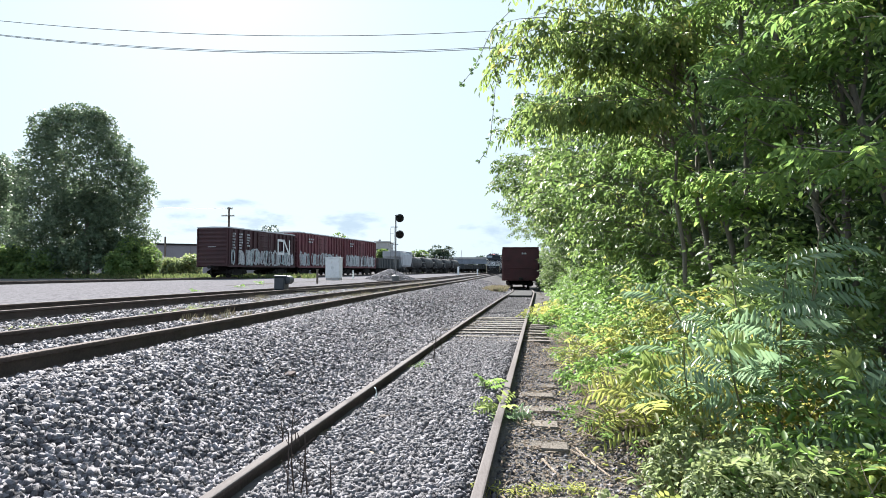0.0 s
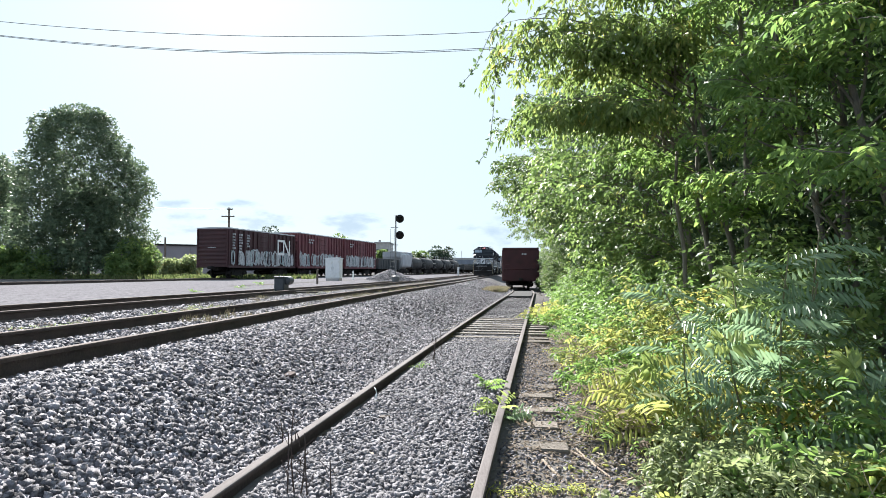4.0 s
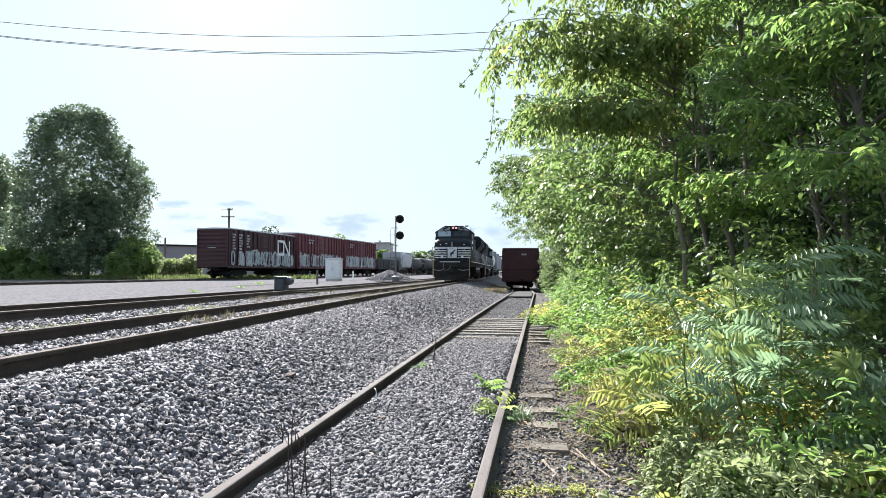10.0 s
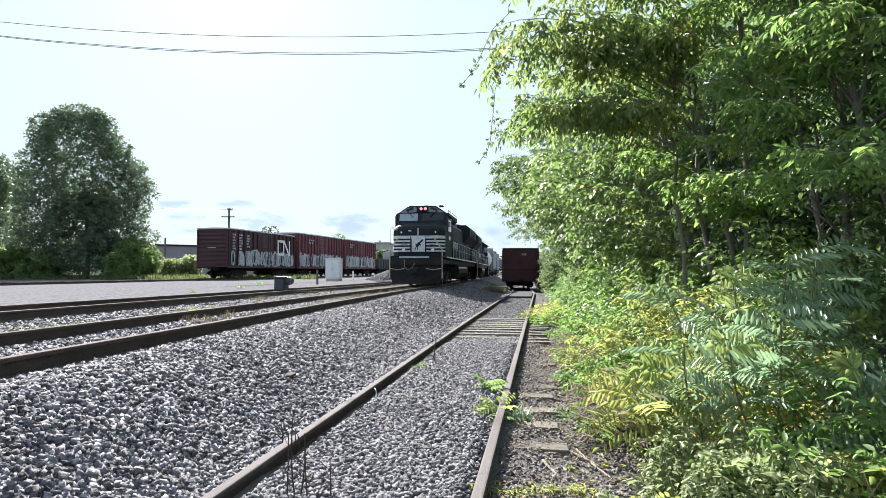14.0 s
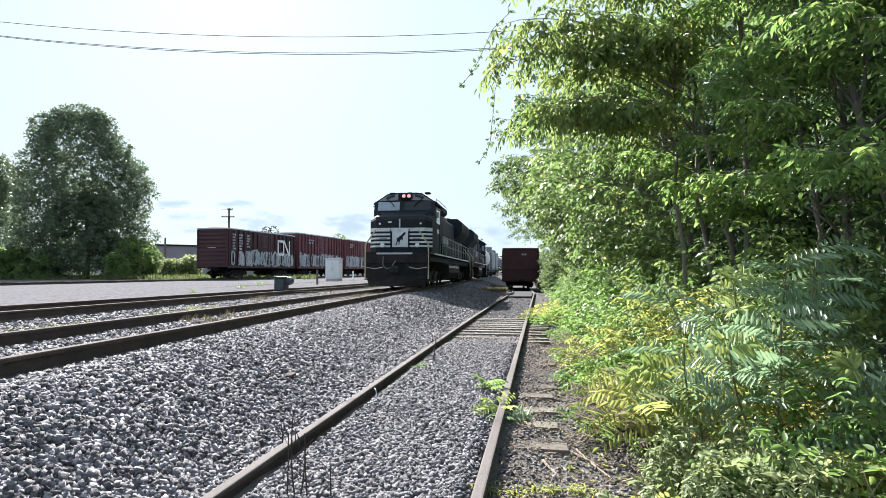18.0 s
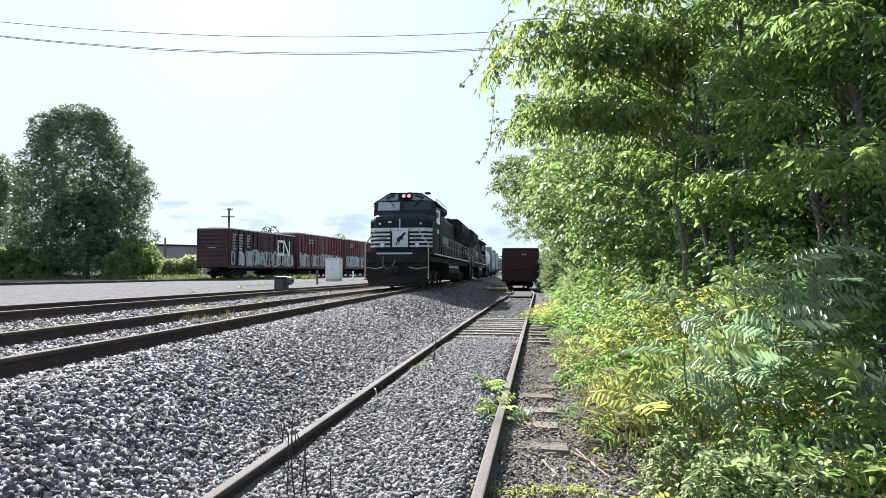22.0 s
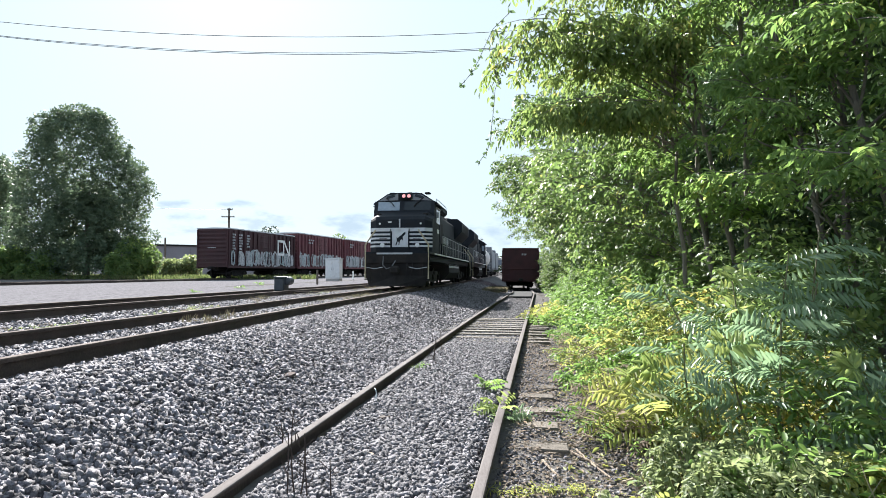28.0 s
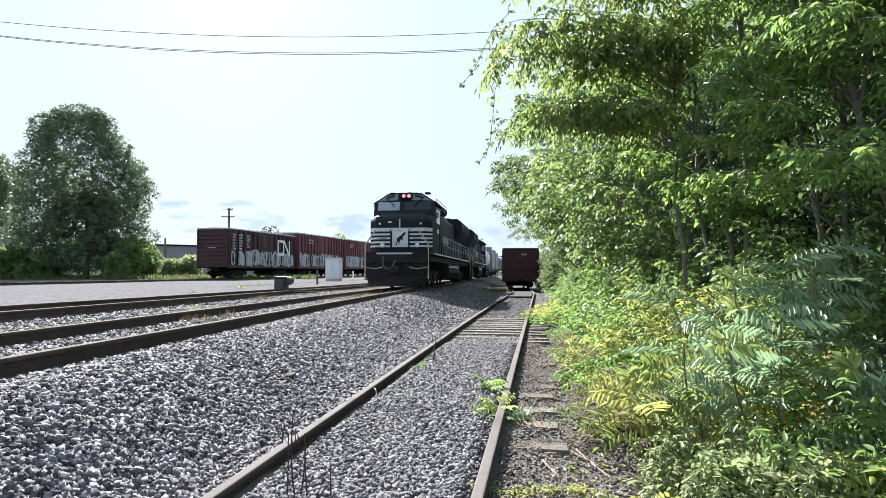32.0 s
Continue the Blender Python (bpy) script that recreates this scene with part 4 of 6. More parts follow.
def left_trees():
    rnd = random.Random(8)
    s = 64 / F
    a = pix(152, 492, 64)
    bl = [(0, 0, 9.0, 1.2, 1.2, 1.2)]
    for k in range(300):
        zz = 0.6 + 15.9 * (k + rnd.random()) / 300
        w = float(np.interp(zz, (0, 5, 9, 12, 14.6, 16.0, 16.8), (6.6, 6.5, 6.2, 5.5, 4.2, 2.7, 1.0)))
        a2 = 2.39996 * k + rnd.uniform(-0.3, 0.3)
        q = rnd.uniform(0.55, 0.95)
        u = math.sqrt(rnd.uniform(0.35, 1))
        bl.append((math.cos(a2) * (w - q * 0.4) * u + float(np.interp(zz, (0, 9, 12, 14.6, 17), (-0.6, -0.2, -0.5, -1.2, -1.2))), math.sin(a2) * w * 0.7 * u, zz, q * 1.15, q * 1.15, q * 0.6))
    for k in range(40):
        bl.append((rnd.uniform(-4, 4), rnd.uniform(-2, 2), rnd.uniform(1, 9), 1.3, 1.3, 1.0))
    far_tree(a, bl, 19000, 300, "large dense round-crowned maple tree", 0.36, M_LEAFM)
    for i, (x, y0, w, h, d) in enumerate([(-20, 492, 75, 215, 66), (22, 490, 50, 200, 75), (-120, 492, 120, 240, 64), (235, 488, 50, 65, 62), (262, 488, 40, 55, 66), (215, 490, 40, 45, 60), (300, 486, 44, 24, 66), (340, 486, 40, 32, 68), (12, 495, 60, 60, 60), (70, 495, 70, 50, 60)]):
        a = pix(x, y0, d)
        k = d / F
        W, H = w * k / 2, h * k
        bl = [(rnd.uniform(-0.6, 0.6) * W, rnd.uniform(-1, 1), rnd.uniform(0.08, 0.9) * H, W * rnd.uniform(0.2, 0.45), W * 0.4, H * rnd.uniform(0.08, 0.16)) for _ in range(22)]
        far_tree(a, bl, 2600 if i < 3 else 600 if i in (6, 7) else 1300, 310 + i, "bushy green tree behind the yard track", 0.38, M_LEAFM if i < 3 else M_LEAFW if i in (6, 7) else M_LEAFG, 0.15)


left_trees()


# ---- rolling stock ----
def wheelset(parent, y, r=0.46, gauge=0.755):
    m = Mesh()
    for s in (-1, 1):
        m.lathe([(0.05, -0.07), (r * 0.55, -0.05), (r * 0.8, -0.02), (r, -0.065), (r, 0.03), (r + 0.03, 0.06), (r + 0.03, 0.075), (r * 0.8, 0.075), (0.08, 0.05)] if s > 0 else [(0.08, -0.05), (r * 0.8, -0.075), (r + 0.03, -0.075), (r + 0.03, -0.06), (r, -0.03), (r, 0.065), (r * 0.8, 0.02), (r * 0.55, 0.05), (0.05, 0.07)], 20, "x", (-s * gauge, 0, 0))
    m.tube((-1.0, 0, 0), (1.0, 0, 0), 0.08, 8)
    return part("wheelset", m, M_UNDER, parent, at=pose(0, y, r))


def truck(parent, y, axles, r):
    """A bogie: side frames with axle boxes and springs; its wheelsets turn."""
    m = Mesh()
    a, b = axles[0] - 0.55, axles[-1] + 0.55
    for s in (-1, 1):
        m.prism([(a, r + 0.1), (a, r - 0.05), (a + 0.3, r - 0.15), (axles[0] + 0.5, r - 0.22), ((a + b) / 2, r - 0.25), (axles[-1] - 0.5, r - 0.22), (b - 0.3, r - 0.15), (b, r - 0.05), (b, r + 0.1), (b - 0.6, r + 0.32), (a + 0.6, r + 0.32)], s * 0.98 - 0.07, s * 0.98 + 0.07, "x")
        for ax in axles:
            m.box((s * 1.08, ax, r), (0.14, 0.3, 0.28), 0.03)
            m.tube((s * 1.05, ax + 0.34, r + 0.05), (s * 1.05, ax + 0.34, r + 0.3), 0.09, 8)
    m.box((0, (a + b) / 2, r + 0.15), (2.0, 0.5, 0.25), 0.03)
    t = part("truck", m, M_UNDER, parent, at=pose(0, y, 0))
    return t, [wheelset(t, ax, r) for ax in axles]


WHEELS = []


def handrail(m, pts, r=0.02):
    m.rod(pts, r, 6)


def locomotive(label, flip=False):
    """Six-axle road diesel; nose at y = 0, 24.4 m long. With flip the long hood leads."""
    t = thing("locomotive", None, None, label, "locomotive", "locomotives of the train")
    Lc = 24.4

    def Y(y):
        if y > 4.7:
            y = 4.7 + (y - 4.7) * 1.117
        return Lc - y if flip else y

    def bx(m, x, y0, y1, z0, z1, w, ch=0.02):
        m.box((x, (Y(y0) + Y(y1)) / 2, (z0 + z1) / 2), (w, abs(y1 - y0), z1 - z0), ch)

    # frame and deck
    m = Mesh()
    m.box((0, Lc / 2, 1.45), (2.7, Lc - 1.4, 0.34), 0.03)
    m.box((0, Lc / 2, 1.67), (3.1, Lc - 1.1, 0.1), 0.02)
    part("underframe", m, M_BLACK, t)
    m = Mesh()
    for s in (-1, 1):
        m.box((s * 1.555, Lc / 2, 1.67), (0.012, Lc - 4.5, 0.07))
    part("sill_stripe", m, M_WHITE, t, "pale reflective stripe")
    # pilots with ploughs, couplers, steps at both ends
    for end in (0, 1):
        k = (lambda y: y) if end == 0 else (lambda y: Lc - y)
        m = Mesh()
        m.prism([(-1.5, 0.55), (-1.3, 0.2), (-0.5, 0.12), (0.5, 0.12), (1.3, 0.2), (1.5, 0.55), (1.5, 1.2), (-1.5, 1.2)], k(0.62), k(0.72), "y")
        m.add([(-1.35, k(0.62), 0.14), (0, k(0.25), 0.12), (1.35, k(0.62), 0.14), (-1.45, k(0.62), 0.6), (0, k(0.5), 0.62), (1.45, k(0.62), 0.6)], [(0, 1, 4, 3), (1, 2, 5, 4), (0, 2, 1), (3, 4, 5), (0, 3, 5, 2)])
        m.box((0, k(0.72), 1.42), (3.0, 0.35, 0.5), 0.04)
        part("pilot", m, M_UNDER, t, "black snow plough")
        m = Mesh()
        m.box((0, k(0.2), 0.87), (0.3, 0.75, 0.24), 0.05)
        m.box((0.05, k(-0.12), 0.87), (0.42, 0.22, 0.34), 0.07)
        part("coupler", m, M_UNDER, t)
        for q in (-0.75, 0.5, 0.75):
            part("air_hose", Mesh().rod([(q, k(0.52), 1.2), (q * 1.02, k(0.36), 0.85), (q * 0.9, k(0.34), 0.6)], 0.022, 6), M_UNDER, t)
        part("control_cable", Mesh().rod([(-0.62, k(0.5), 1.5), (-0.6, k(0.3), 1.1), (-0.42, k(0.24), 0.92), (-0.18, k(0.26), 1.0), (-0.02, k(0.4), 1.3)], 0.026, 6), M_MAST, t, "grey jumper cable looped across the pilot")
        for s in (-1, 1):
            m = Mesh()
            for q in range(4):
                m.box((s * 1.38, k(0.86), 0.42 + 0.33 * q), (0.34, 0.5, 0.035), 0.005)
            m.box((s * 1.21, k(0.86), 0.95), (0.03, 0.55, 1.3), 0.005)
            part("steps", m, M_UNDER, t)
            m = Mesh()
            m.rod([(s * 1.5, k(0.56), 0.45), (s * 1.5, k(0.56), 2.05), (s * 1.02, k(0.6), 2.75)], 0.036, 6)
            part("grab_iron", m, M_HANDRAIL, t, "cream handrail")
        m = Mesh()
        m.rod([(-1.45, k(0.5), 1.0), (-1.0, k(0.36), 0.92), (-0.62, k(0.36), 1.0)], 0.018, 5)
        m.rod([(1.45, k(0.5), 1.0), (1.0, k(0.36), 0.92), (0.62, k(0.36), 1.0)], 0.018, 5)
        part("uncoupling_lever", m, M_STEEL, t, "pale steel lever")
    # nose
    f0 = 1.35
    m = Mesh()
    nose = [(f0, 1.7), (f0, 3.3), (f0 + 0.12, 3.46), (f0 + 0.95, 3.76), (f0 + 1.2, 3.76), (f0 + 1.2, 1.7)]
    m.prism([(Y(a), z) for a, z in nose], -1.2, 1.2, "x")
    for s in (-1, 1):
        m.add([(s * 1.2, Y(f0), 1.7), (s * 1.2, Y(f0), 3.3), (s * 1.2, Y(f0 + 0.12), 3.46), (s * 1.2, Y(f0 + 0.95), 3.76), (s * 1.2, Y(f0 + 1.2), 3.76), (s * 1.2, Y(f0 + 1.2), 1.7),
               (s * 1.53, Y(f0 + 0.3), 1.7), (s * 1.53, Y(f0 + 0.3), 3.2), (s * 1.53, Y(f0 + 0.4), 3.33), (s * 1.53, Y(f0 + 0.95), 3.52), (s * 1.53, Y(f0 + 1.2), 3.52), (s * 1.53, Y(f0 + 1.2), 1.7)],
              [(0, 1, 7, 6), (1, 2, 8, 7), (2, 3, 9, 8), (3, 4, 10, 9), (6, 7, 8, 9, 10, 11), (0, 6, 11, 5), (4, 5, 11, 10)])
    part("nose", m, M_BLACK, t)
    m = Mesh()
    for q in range(5):
        z0 = 1.97 + 0.19 * q
        h = 0.09 if q < 4 else 0.17
        for s in (-1, 1):
            if q < 4:
                m.box((s * 0.83, Y(f0 - 0.004), z0 + h / 2), (0.74, 0.01, h))
            a = math.atan2(0.3, 0.33)
            m.box((0, 0, 0), (0.44, 0.01, h), 0, pose(s * 1.365, Y(f0 + 0.146), z0 + h / 2, 0, 0, math.degrees(a) * s * (-1 if flip else 1)))
        if q == 4:
            m.box((0, Y(f0 - 0.004), z0 + h / 2), (2.4, 0.01, h))
    part("nose_stripe", m, M_NOSEW, t, "white stripes")
    m = Mesh()
    m.box((0, Y(f0 - 0.006), 2.35), (0.78, 0.014, 0.76), 0.003)
    part("nose_panel", m, M_NOSEW, t, "white panel with a dark emblem")
    rear = [(-0.24, 2.06), (-0.16, 2.06), (-0.12, 2.24), (-0.02, 2.2), (0.0, 2.06), (0.06, 2.08), (0.04, 2.28), (0.12, 2.36), (0.22, 2.28), (0.26, 2.34), (0.16, 2.46),
            (0.3, 2.56), (0.34, 2.6), (0.3, 2.7), (0.2, 2.68), (0.06, 2.56), (-0.1, 2.48), (-0.18, 2.4), (-0.3, 2.46), (-0.26, 2.36), (-0.2, 2.28)]
    m = Mesh().prism([(0.62 * x + 0.25 * (z - 2.38), z) for x, z in rear], Y(f0 - 0.021), Y(f0 - 0.015), "y")
    part("emblem", m, M_BLACK, t)
    for s in (-0.45, 0.45):
        part("nose_door_rail", Mesh().rod([(s, Y(f0 - 0.06), 1.75), (s, Y(f0 - 0.06), 2.85)], 0.02, 6), M_BLACK, t)
    for s in (-1, 1):
        m = Mesh().lathe([(0.1, 0.0), (0.11, 0.06), (0.1, 0.1), (0.08, 0.1)], 16, "y", (s * 0.85, Y(f0 - 0.08) - 0.05, 2.06))
        part("ditch_light", m, M_DITCH, t, "round white lamp")
    m = Mesh()
    bx(m, 0, f0 - 0.8, f0 - 0.5, 1.55, 1.72, 2.4, 0.02)
    part("anticlimber", m, M_BLACK, t)
    m = Mesh()
    bx(m, -0.1, f0 - 0.82, f0 - 0.8, 1.6, 1.68, 1.7, 0.0)
    part("anticlimber_plate", m, M_STEEL, t, "pale worn edge")
    # cab
    c0, c1 = 2.55, 4.7
    m = Mesh()
    body = [(c0 - 0.25, 1.7), (c0 - 0.25, 3.72), (c0 - 0.04, 4.32), (c1, 4.32), (c1, 1.7)]
    m.prism([(Y(a), z) for a, z in body], -1.53, 1.53, "x")
    part("cab", m, M_BLACK, t)
    m = Mesh()
    roof = [(-1.62, 4.16), (-1.62, 4.23), (-0.9, 4.7), (-0.6, 4.76), (0.6, 4.76), (0.9, 4.7), (1.62, 4.23), (1.62, 4.16)]
    m.prism(roof, Y(c0 + 0.03), Y(c1 + 0.05), "y")
    part("cab_roof", m, M_BLACK, t)
    for s in (-1, 1):
        m = Mesh().prism([(s * 0.34, 4.38), (s * 1.36, 4.34), (s * 0.86, 4.64), (s * 0.34, 4.68)], Y(c0 - 0.02), Y(c0 + 0.025), "y")
        part("brow_panel", m, M_BROW, t, "pale grey panel over the windscreen")
    # windscreens
    dy, dz = 0.21, 0.6
    for x0, x1 in ((-1.34, -0.24), (0.0, 1.34)):
        m = Mesh()
        q = []
        for x in (x0, x1):
            for u in (0.2, 0.94):
                q.append((x, Y(c0 - 0.25 + dy * u - 0.012), 3.72 + dz * u + 0.008))
        q += [(x, y + (0.02 if not flip else -0.02), z - 0.01) for x, y, z in q]
        m.add(q, [(0, 1, 3, 2), (4, 6, 7, 5), (0, 4, 5, 1), (2, 3, 7, 6), (0, 2, 6, 4), (1, 5, 7, 3)])
        part("windscreen", m, M_WINLIT if x0 < 0 else M_GLASS, t, "glass with a pale reflection put into its colour" if x0 < 0 else "dark glass")
    for s in (-1, 1):
        part("rear_window", Mesh().box((s * 1.33, Y(c1 + 0.01), 3.62), (0.3, 0.03, 0.62), 0.004), M_WINLIT, t, "glass with a pale reflection put into its colour")
        for y0, y1 in ((2.95, 3.45), (3.52, 4.15)):
            m = Mesh()
            bx(m, s * 1.535, y0, y1, 3.25, 3.95, 0.02, 0.0)
            part("side_window", m, M_GLASS, t)
        m = Mesh()
        bx(m, s * 1.6, 2.9, 3.0, 3.5, 3.8, 0.14, 0.02)
        part("mirror", m, M_STEEL, t)
    m = Mesh()
    bx(m, 0.1, c0 - 0.14, c0 + 0.1, 4.42, 4.7, 0.6, 0.03)
    part("headlight_box", m, M_BLACK, t)
    for s in (-1, 1):
        m = Mesh().lathe([(0.085, -0.02), (0.09, 0.0), (0.08, 0.03)], 14, "y", (0.1 + s * 0.13, Y(c0 - 0.16), 4.57))
        part("headlight", m, M_LAMP, t, "glowing round lamp")
        m = Mesh()
        m.box((0, 0, 0), (0.42, 0.03, 0.13), 0.004, pose(s * 0.72, Y(c0 - 0.03), 4.56, 0, s * 16, 0))
        part("number_board", m, M_GLASS, t)
        m = Mesh()
        m.rod([(s * 0.95, Y(c0 - 0.06), 4.5), (s * 0.62, Y(c0 - 0.16), 4.2), (s * 0.5, Y(c0 - 0.2), 4.05)], 0.022, 5)
        part("wiper", m, M_UNDER, t)
    for k in range(5):
        m = Mesh().box((-0.7 + 0.45 * k, Y(c0 + 0.4 + 0.3 * (k % 2)), 4.76), (0.28, 0.35, 0.09), 0.03)
        part("roof_fitting", m, M_UNDER, t)
    # hoods
    m = Mesh()
    bx(m, 0, c1 + 0.05, 8.2, 1.72, 4.15, 2.3 if not flip else 1.9, 0.08)
    part("electrical_cabinet", m, M_BLACK, t)
    m = Mesh()
    bx(m, 0, 8.2, 20.8, 1.72, 4.2 if not flip else 4.0, 1.9, 0.1)
    part("long_hood", m, M_BLACK, t)
    m = Mesh()
    m.prism([(-1.0, 3.2), (-1.52, 3.75), (-1.52, 4.42), (-1.2, 4.68), (1.2, 4.68), (1.52, 4.42), (1.52, 3.75), (1.0, 3.2)], Y(15.3), Y(20.4), "y")
    part("radiator", m, M_BLACK, t)
    m = Mesh()
    bx(m, 0, 5.5, 9.2, 4.15, 4.66, 2.6 if not flip else 1.8, 0.14)
    part("brake_grid_housing", m, M_BLACK, t)
    m = Mesh()
    bx(m, 0, 10.6, 14.0, 4.1, 4.55, 1.3, 0.08)
    part("exhaust_housing", m, M_UNDER, t)
    for k in range(3):
        m = Mesh().lathe([(0.55, 0), (0.6, 0.02), (0.6, 0.12), (0.5, 0.14)], 18, "z", (0, Y(16.2 + 1.6 * k), 4.67))
        part("radiator_fan", m, M_UNDER, t)
    for s in (-1, 1):
        for k in range(9):
            m = Mesh()
            bx(m, s * 0.955, 8.4 + 1.35 * k, 9.6 + 1.35 * k, 1.95, 3.15, 0.03, 0.008)
            part("hood_door", m, M_BLACK, t)
        m = Mesh()
        for k in range(7):
            bx(m, s * 1.525, 15.6, 20.1, 3.8 + 0.07 * k, 3.83 + 0.07 * k, 0.02, 0)
        part("radiator_louvre", m, M_UNDER, t)
        for k in range(2):
            m = Mesh()
            bx(m, s * 1.16, 5.5 + 1.3 * k, 6.65 + 1.3 * k, 1.95, 3.6, 0.03, 0.008)
            part("cabinet_door", m, M_UNDER, t)
        m = Mesh()
        top = [(s * 1.5, Y(y), 2.75) for y in (5.6, 20.9)]
        m.rod(top, 0.015, 6)
        m.rod([(a, b, 2.25) for a, b, _ in top], 0.011, 6)
        for k in range(11):
            y = 5.6 + 15.3 * k / 10
            m.rod([(s * 1.5, Y(y), 1.7), (s * 1.5, Y(y), 2.75)], 0.015, 6)
        part("side_handrail", m, M_STEEL, t, "pale handrail along the walkway")
        m = Mesh()
        for k in range(8):
            bx(m, s * 0.985, 9.2 + 0.34 * k, 9.3 + 0.34 * k, 2.5, 2.95, 0.012, 0)
        part("lettering_bar", m, M_WHITE, t, "white lettering too small to read")
        m = Mesh()
        m.rod([(s * 1.25, Y(c1 + 0.3), 4.4), (s * 1.25, Y(c1 + 0.3), 4.72), (s * 1.25, Y(8.8), 4.72), (s * 1.25, Y(8.8), 4.4)], 0.02, 5)
        part("roof_rail", m, M_STEEL, t)
    # fittings on cab and nose
    for s in (-1, 1):
        part("cab_door", Mesh().box((s * 1.54, Y(4.42), 2.7), (0.03, 0.42, 1.9), 0.008), M_BLACK, t)
        part("cab_number_bar", Mesh().box((s * 1.545, Y(3.5), 2.85), (0.012, 0.7, 0.22)), M_WHITE, t, "white number painted under the cab window")
        part("window_frame", Mesh().box((s * 1.545, Y(3.55), 4.02), (0.05, 1.3, 0.07), 0.01), M_STEEL, t)
        part("sunshade", Mesh().box((s * 1.62, Y(3.55), 4.12), (0.2, 1.3, 0.03), 0.008), M_BLACK, t)
        part("class_light", Mesh().lathe([(0.05, 0), (0.055, 0.03), (0.04, 0.05)], 10, "y", (s * 1.0, Y(f0 - 0.03), 3.1)), M_DITCH, t)
        for q in range(4):
            part("nose_grab", Mesh().rod([(s * 1.0, Y(f0), 2.1 + 0.28 * q), (s * 1.0, Y(f0 - 0.07), 2.1 + 0.28 * q), (s * 0.65, Y(f0 - 0.07), 2.1 + 0.28 * q), (s * 0.65, Y(f0), 2.1 + 0.28 * q)], 0.012, 5), M_BLACK, t)
        part("battery_box", Mesh().box((s * 1.3, Y(6.9), 2.05), (0.4, 2.2, 0.62), 0.03), M_BLACK, t)
        part("sand_filler", Mesh().box((s * 1.15, Y(f0 + 0.6), 3.6), (0.25, 0.3, 0.1), 0.03), M_UNDER, t)
    part("nose_seam", Mesh().box((-0.02, Y(f0 - 0.012), 3.12), (0.07, 0.02, 0.42), 0.004), M_STEEL, t, "pale edge down the nose")
    part("horn", Mesh().lathe([(0.03, 0.25), (0.04, 0.1), (0.09, -0.05), (0.1, -0.06)], 10, "y", (0.3, Y(c1 - 0.4), 4.7)), M_UNDER, t)
    part("antenna", Mesh().lathe([(0.22, 0), (0.2, 0.09), (0.05, 0.13)], 14, "z", (-0.45, Y(c0 + 1.2), 4.75)), M_CABINET, t)
    part("nose_number_bar", Mesh().box((-0.5, Y(f0 - 0.005), 3.18), (0.16, 0.012, 0.06)), M_WHITE, t)
    # tank and trucks
    m = Mesh()
    m.prism([(-1.45, 1.25), (-1.5, 0.75), (-1.2, 0.38), (1.2, 0.38), (1.5, 0.75), (1.45, 1.25)], Y(8.4), Y(14.0), "y")
    part("fuel_tank", m, M_UNDER, t)
    for s in (-1, 1):
        m = Mesh().tube((s * 1.28, Y(8.6), 1.08), (s * 1.28, Y(13.6), 1.08), 0.2, 12)
        part("air_reservoir", m, M_STEEL, t, "grey cylinder above the fuel tank", smooth=True)
    ws = []
    for y in (4.9, Lc - 4.9):
        _, w = truck(t, y, (-1.95, 0, 1.95), 0.51)
        ws += w
    WHEELS.append((ws, 0.51))
    return t


def freight_trucks(t, Lc, moving):
    ws = []
    for y in (2.2, Lc - 2.2):
        _, w = truck(t, y, (-0.89, 0.89), 0.42)
        ws += w
    if moving:
        WHEELS.append((ws, 0.42))
    m = Mesh()
    for k in (-0.1, Lc + 0.1):
        m.box((0, k, 0.88), (0.34, 0.8, 0.26), 0.05)
    part("coupler", m, M_UNDER, t)


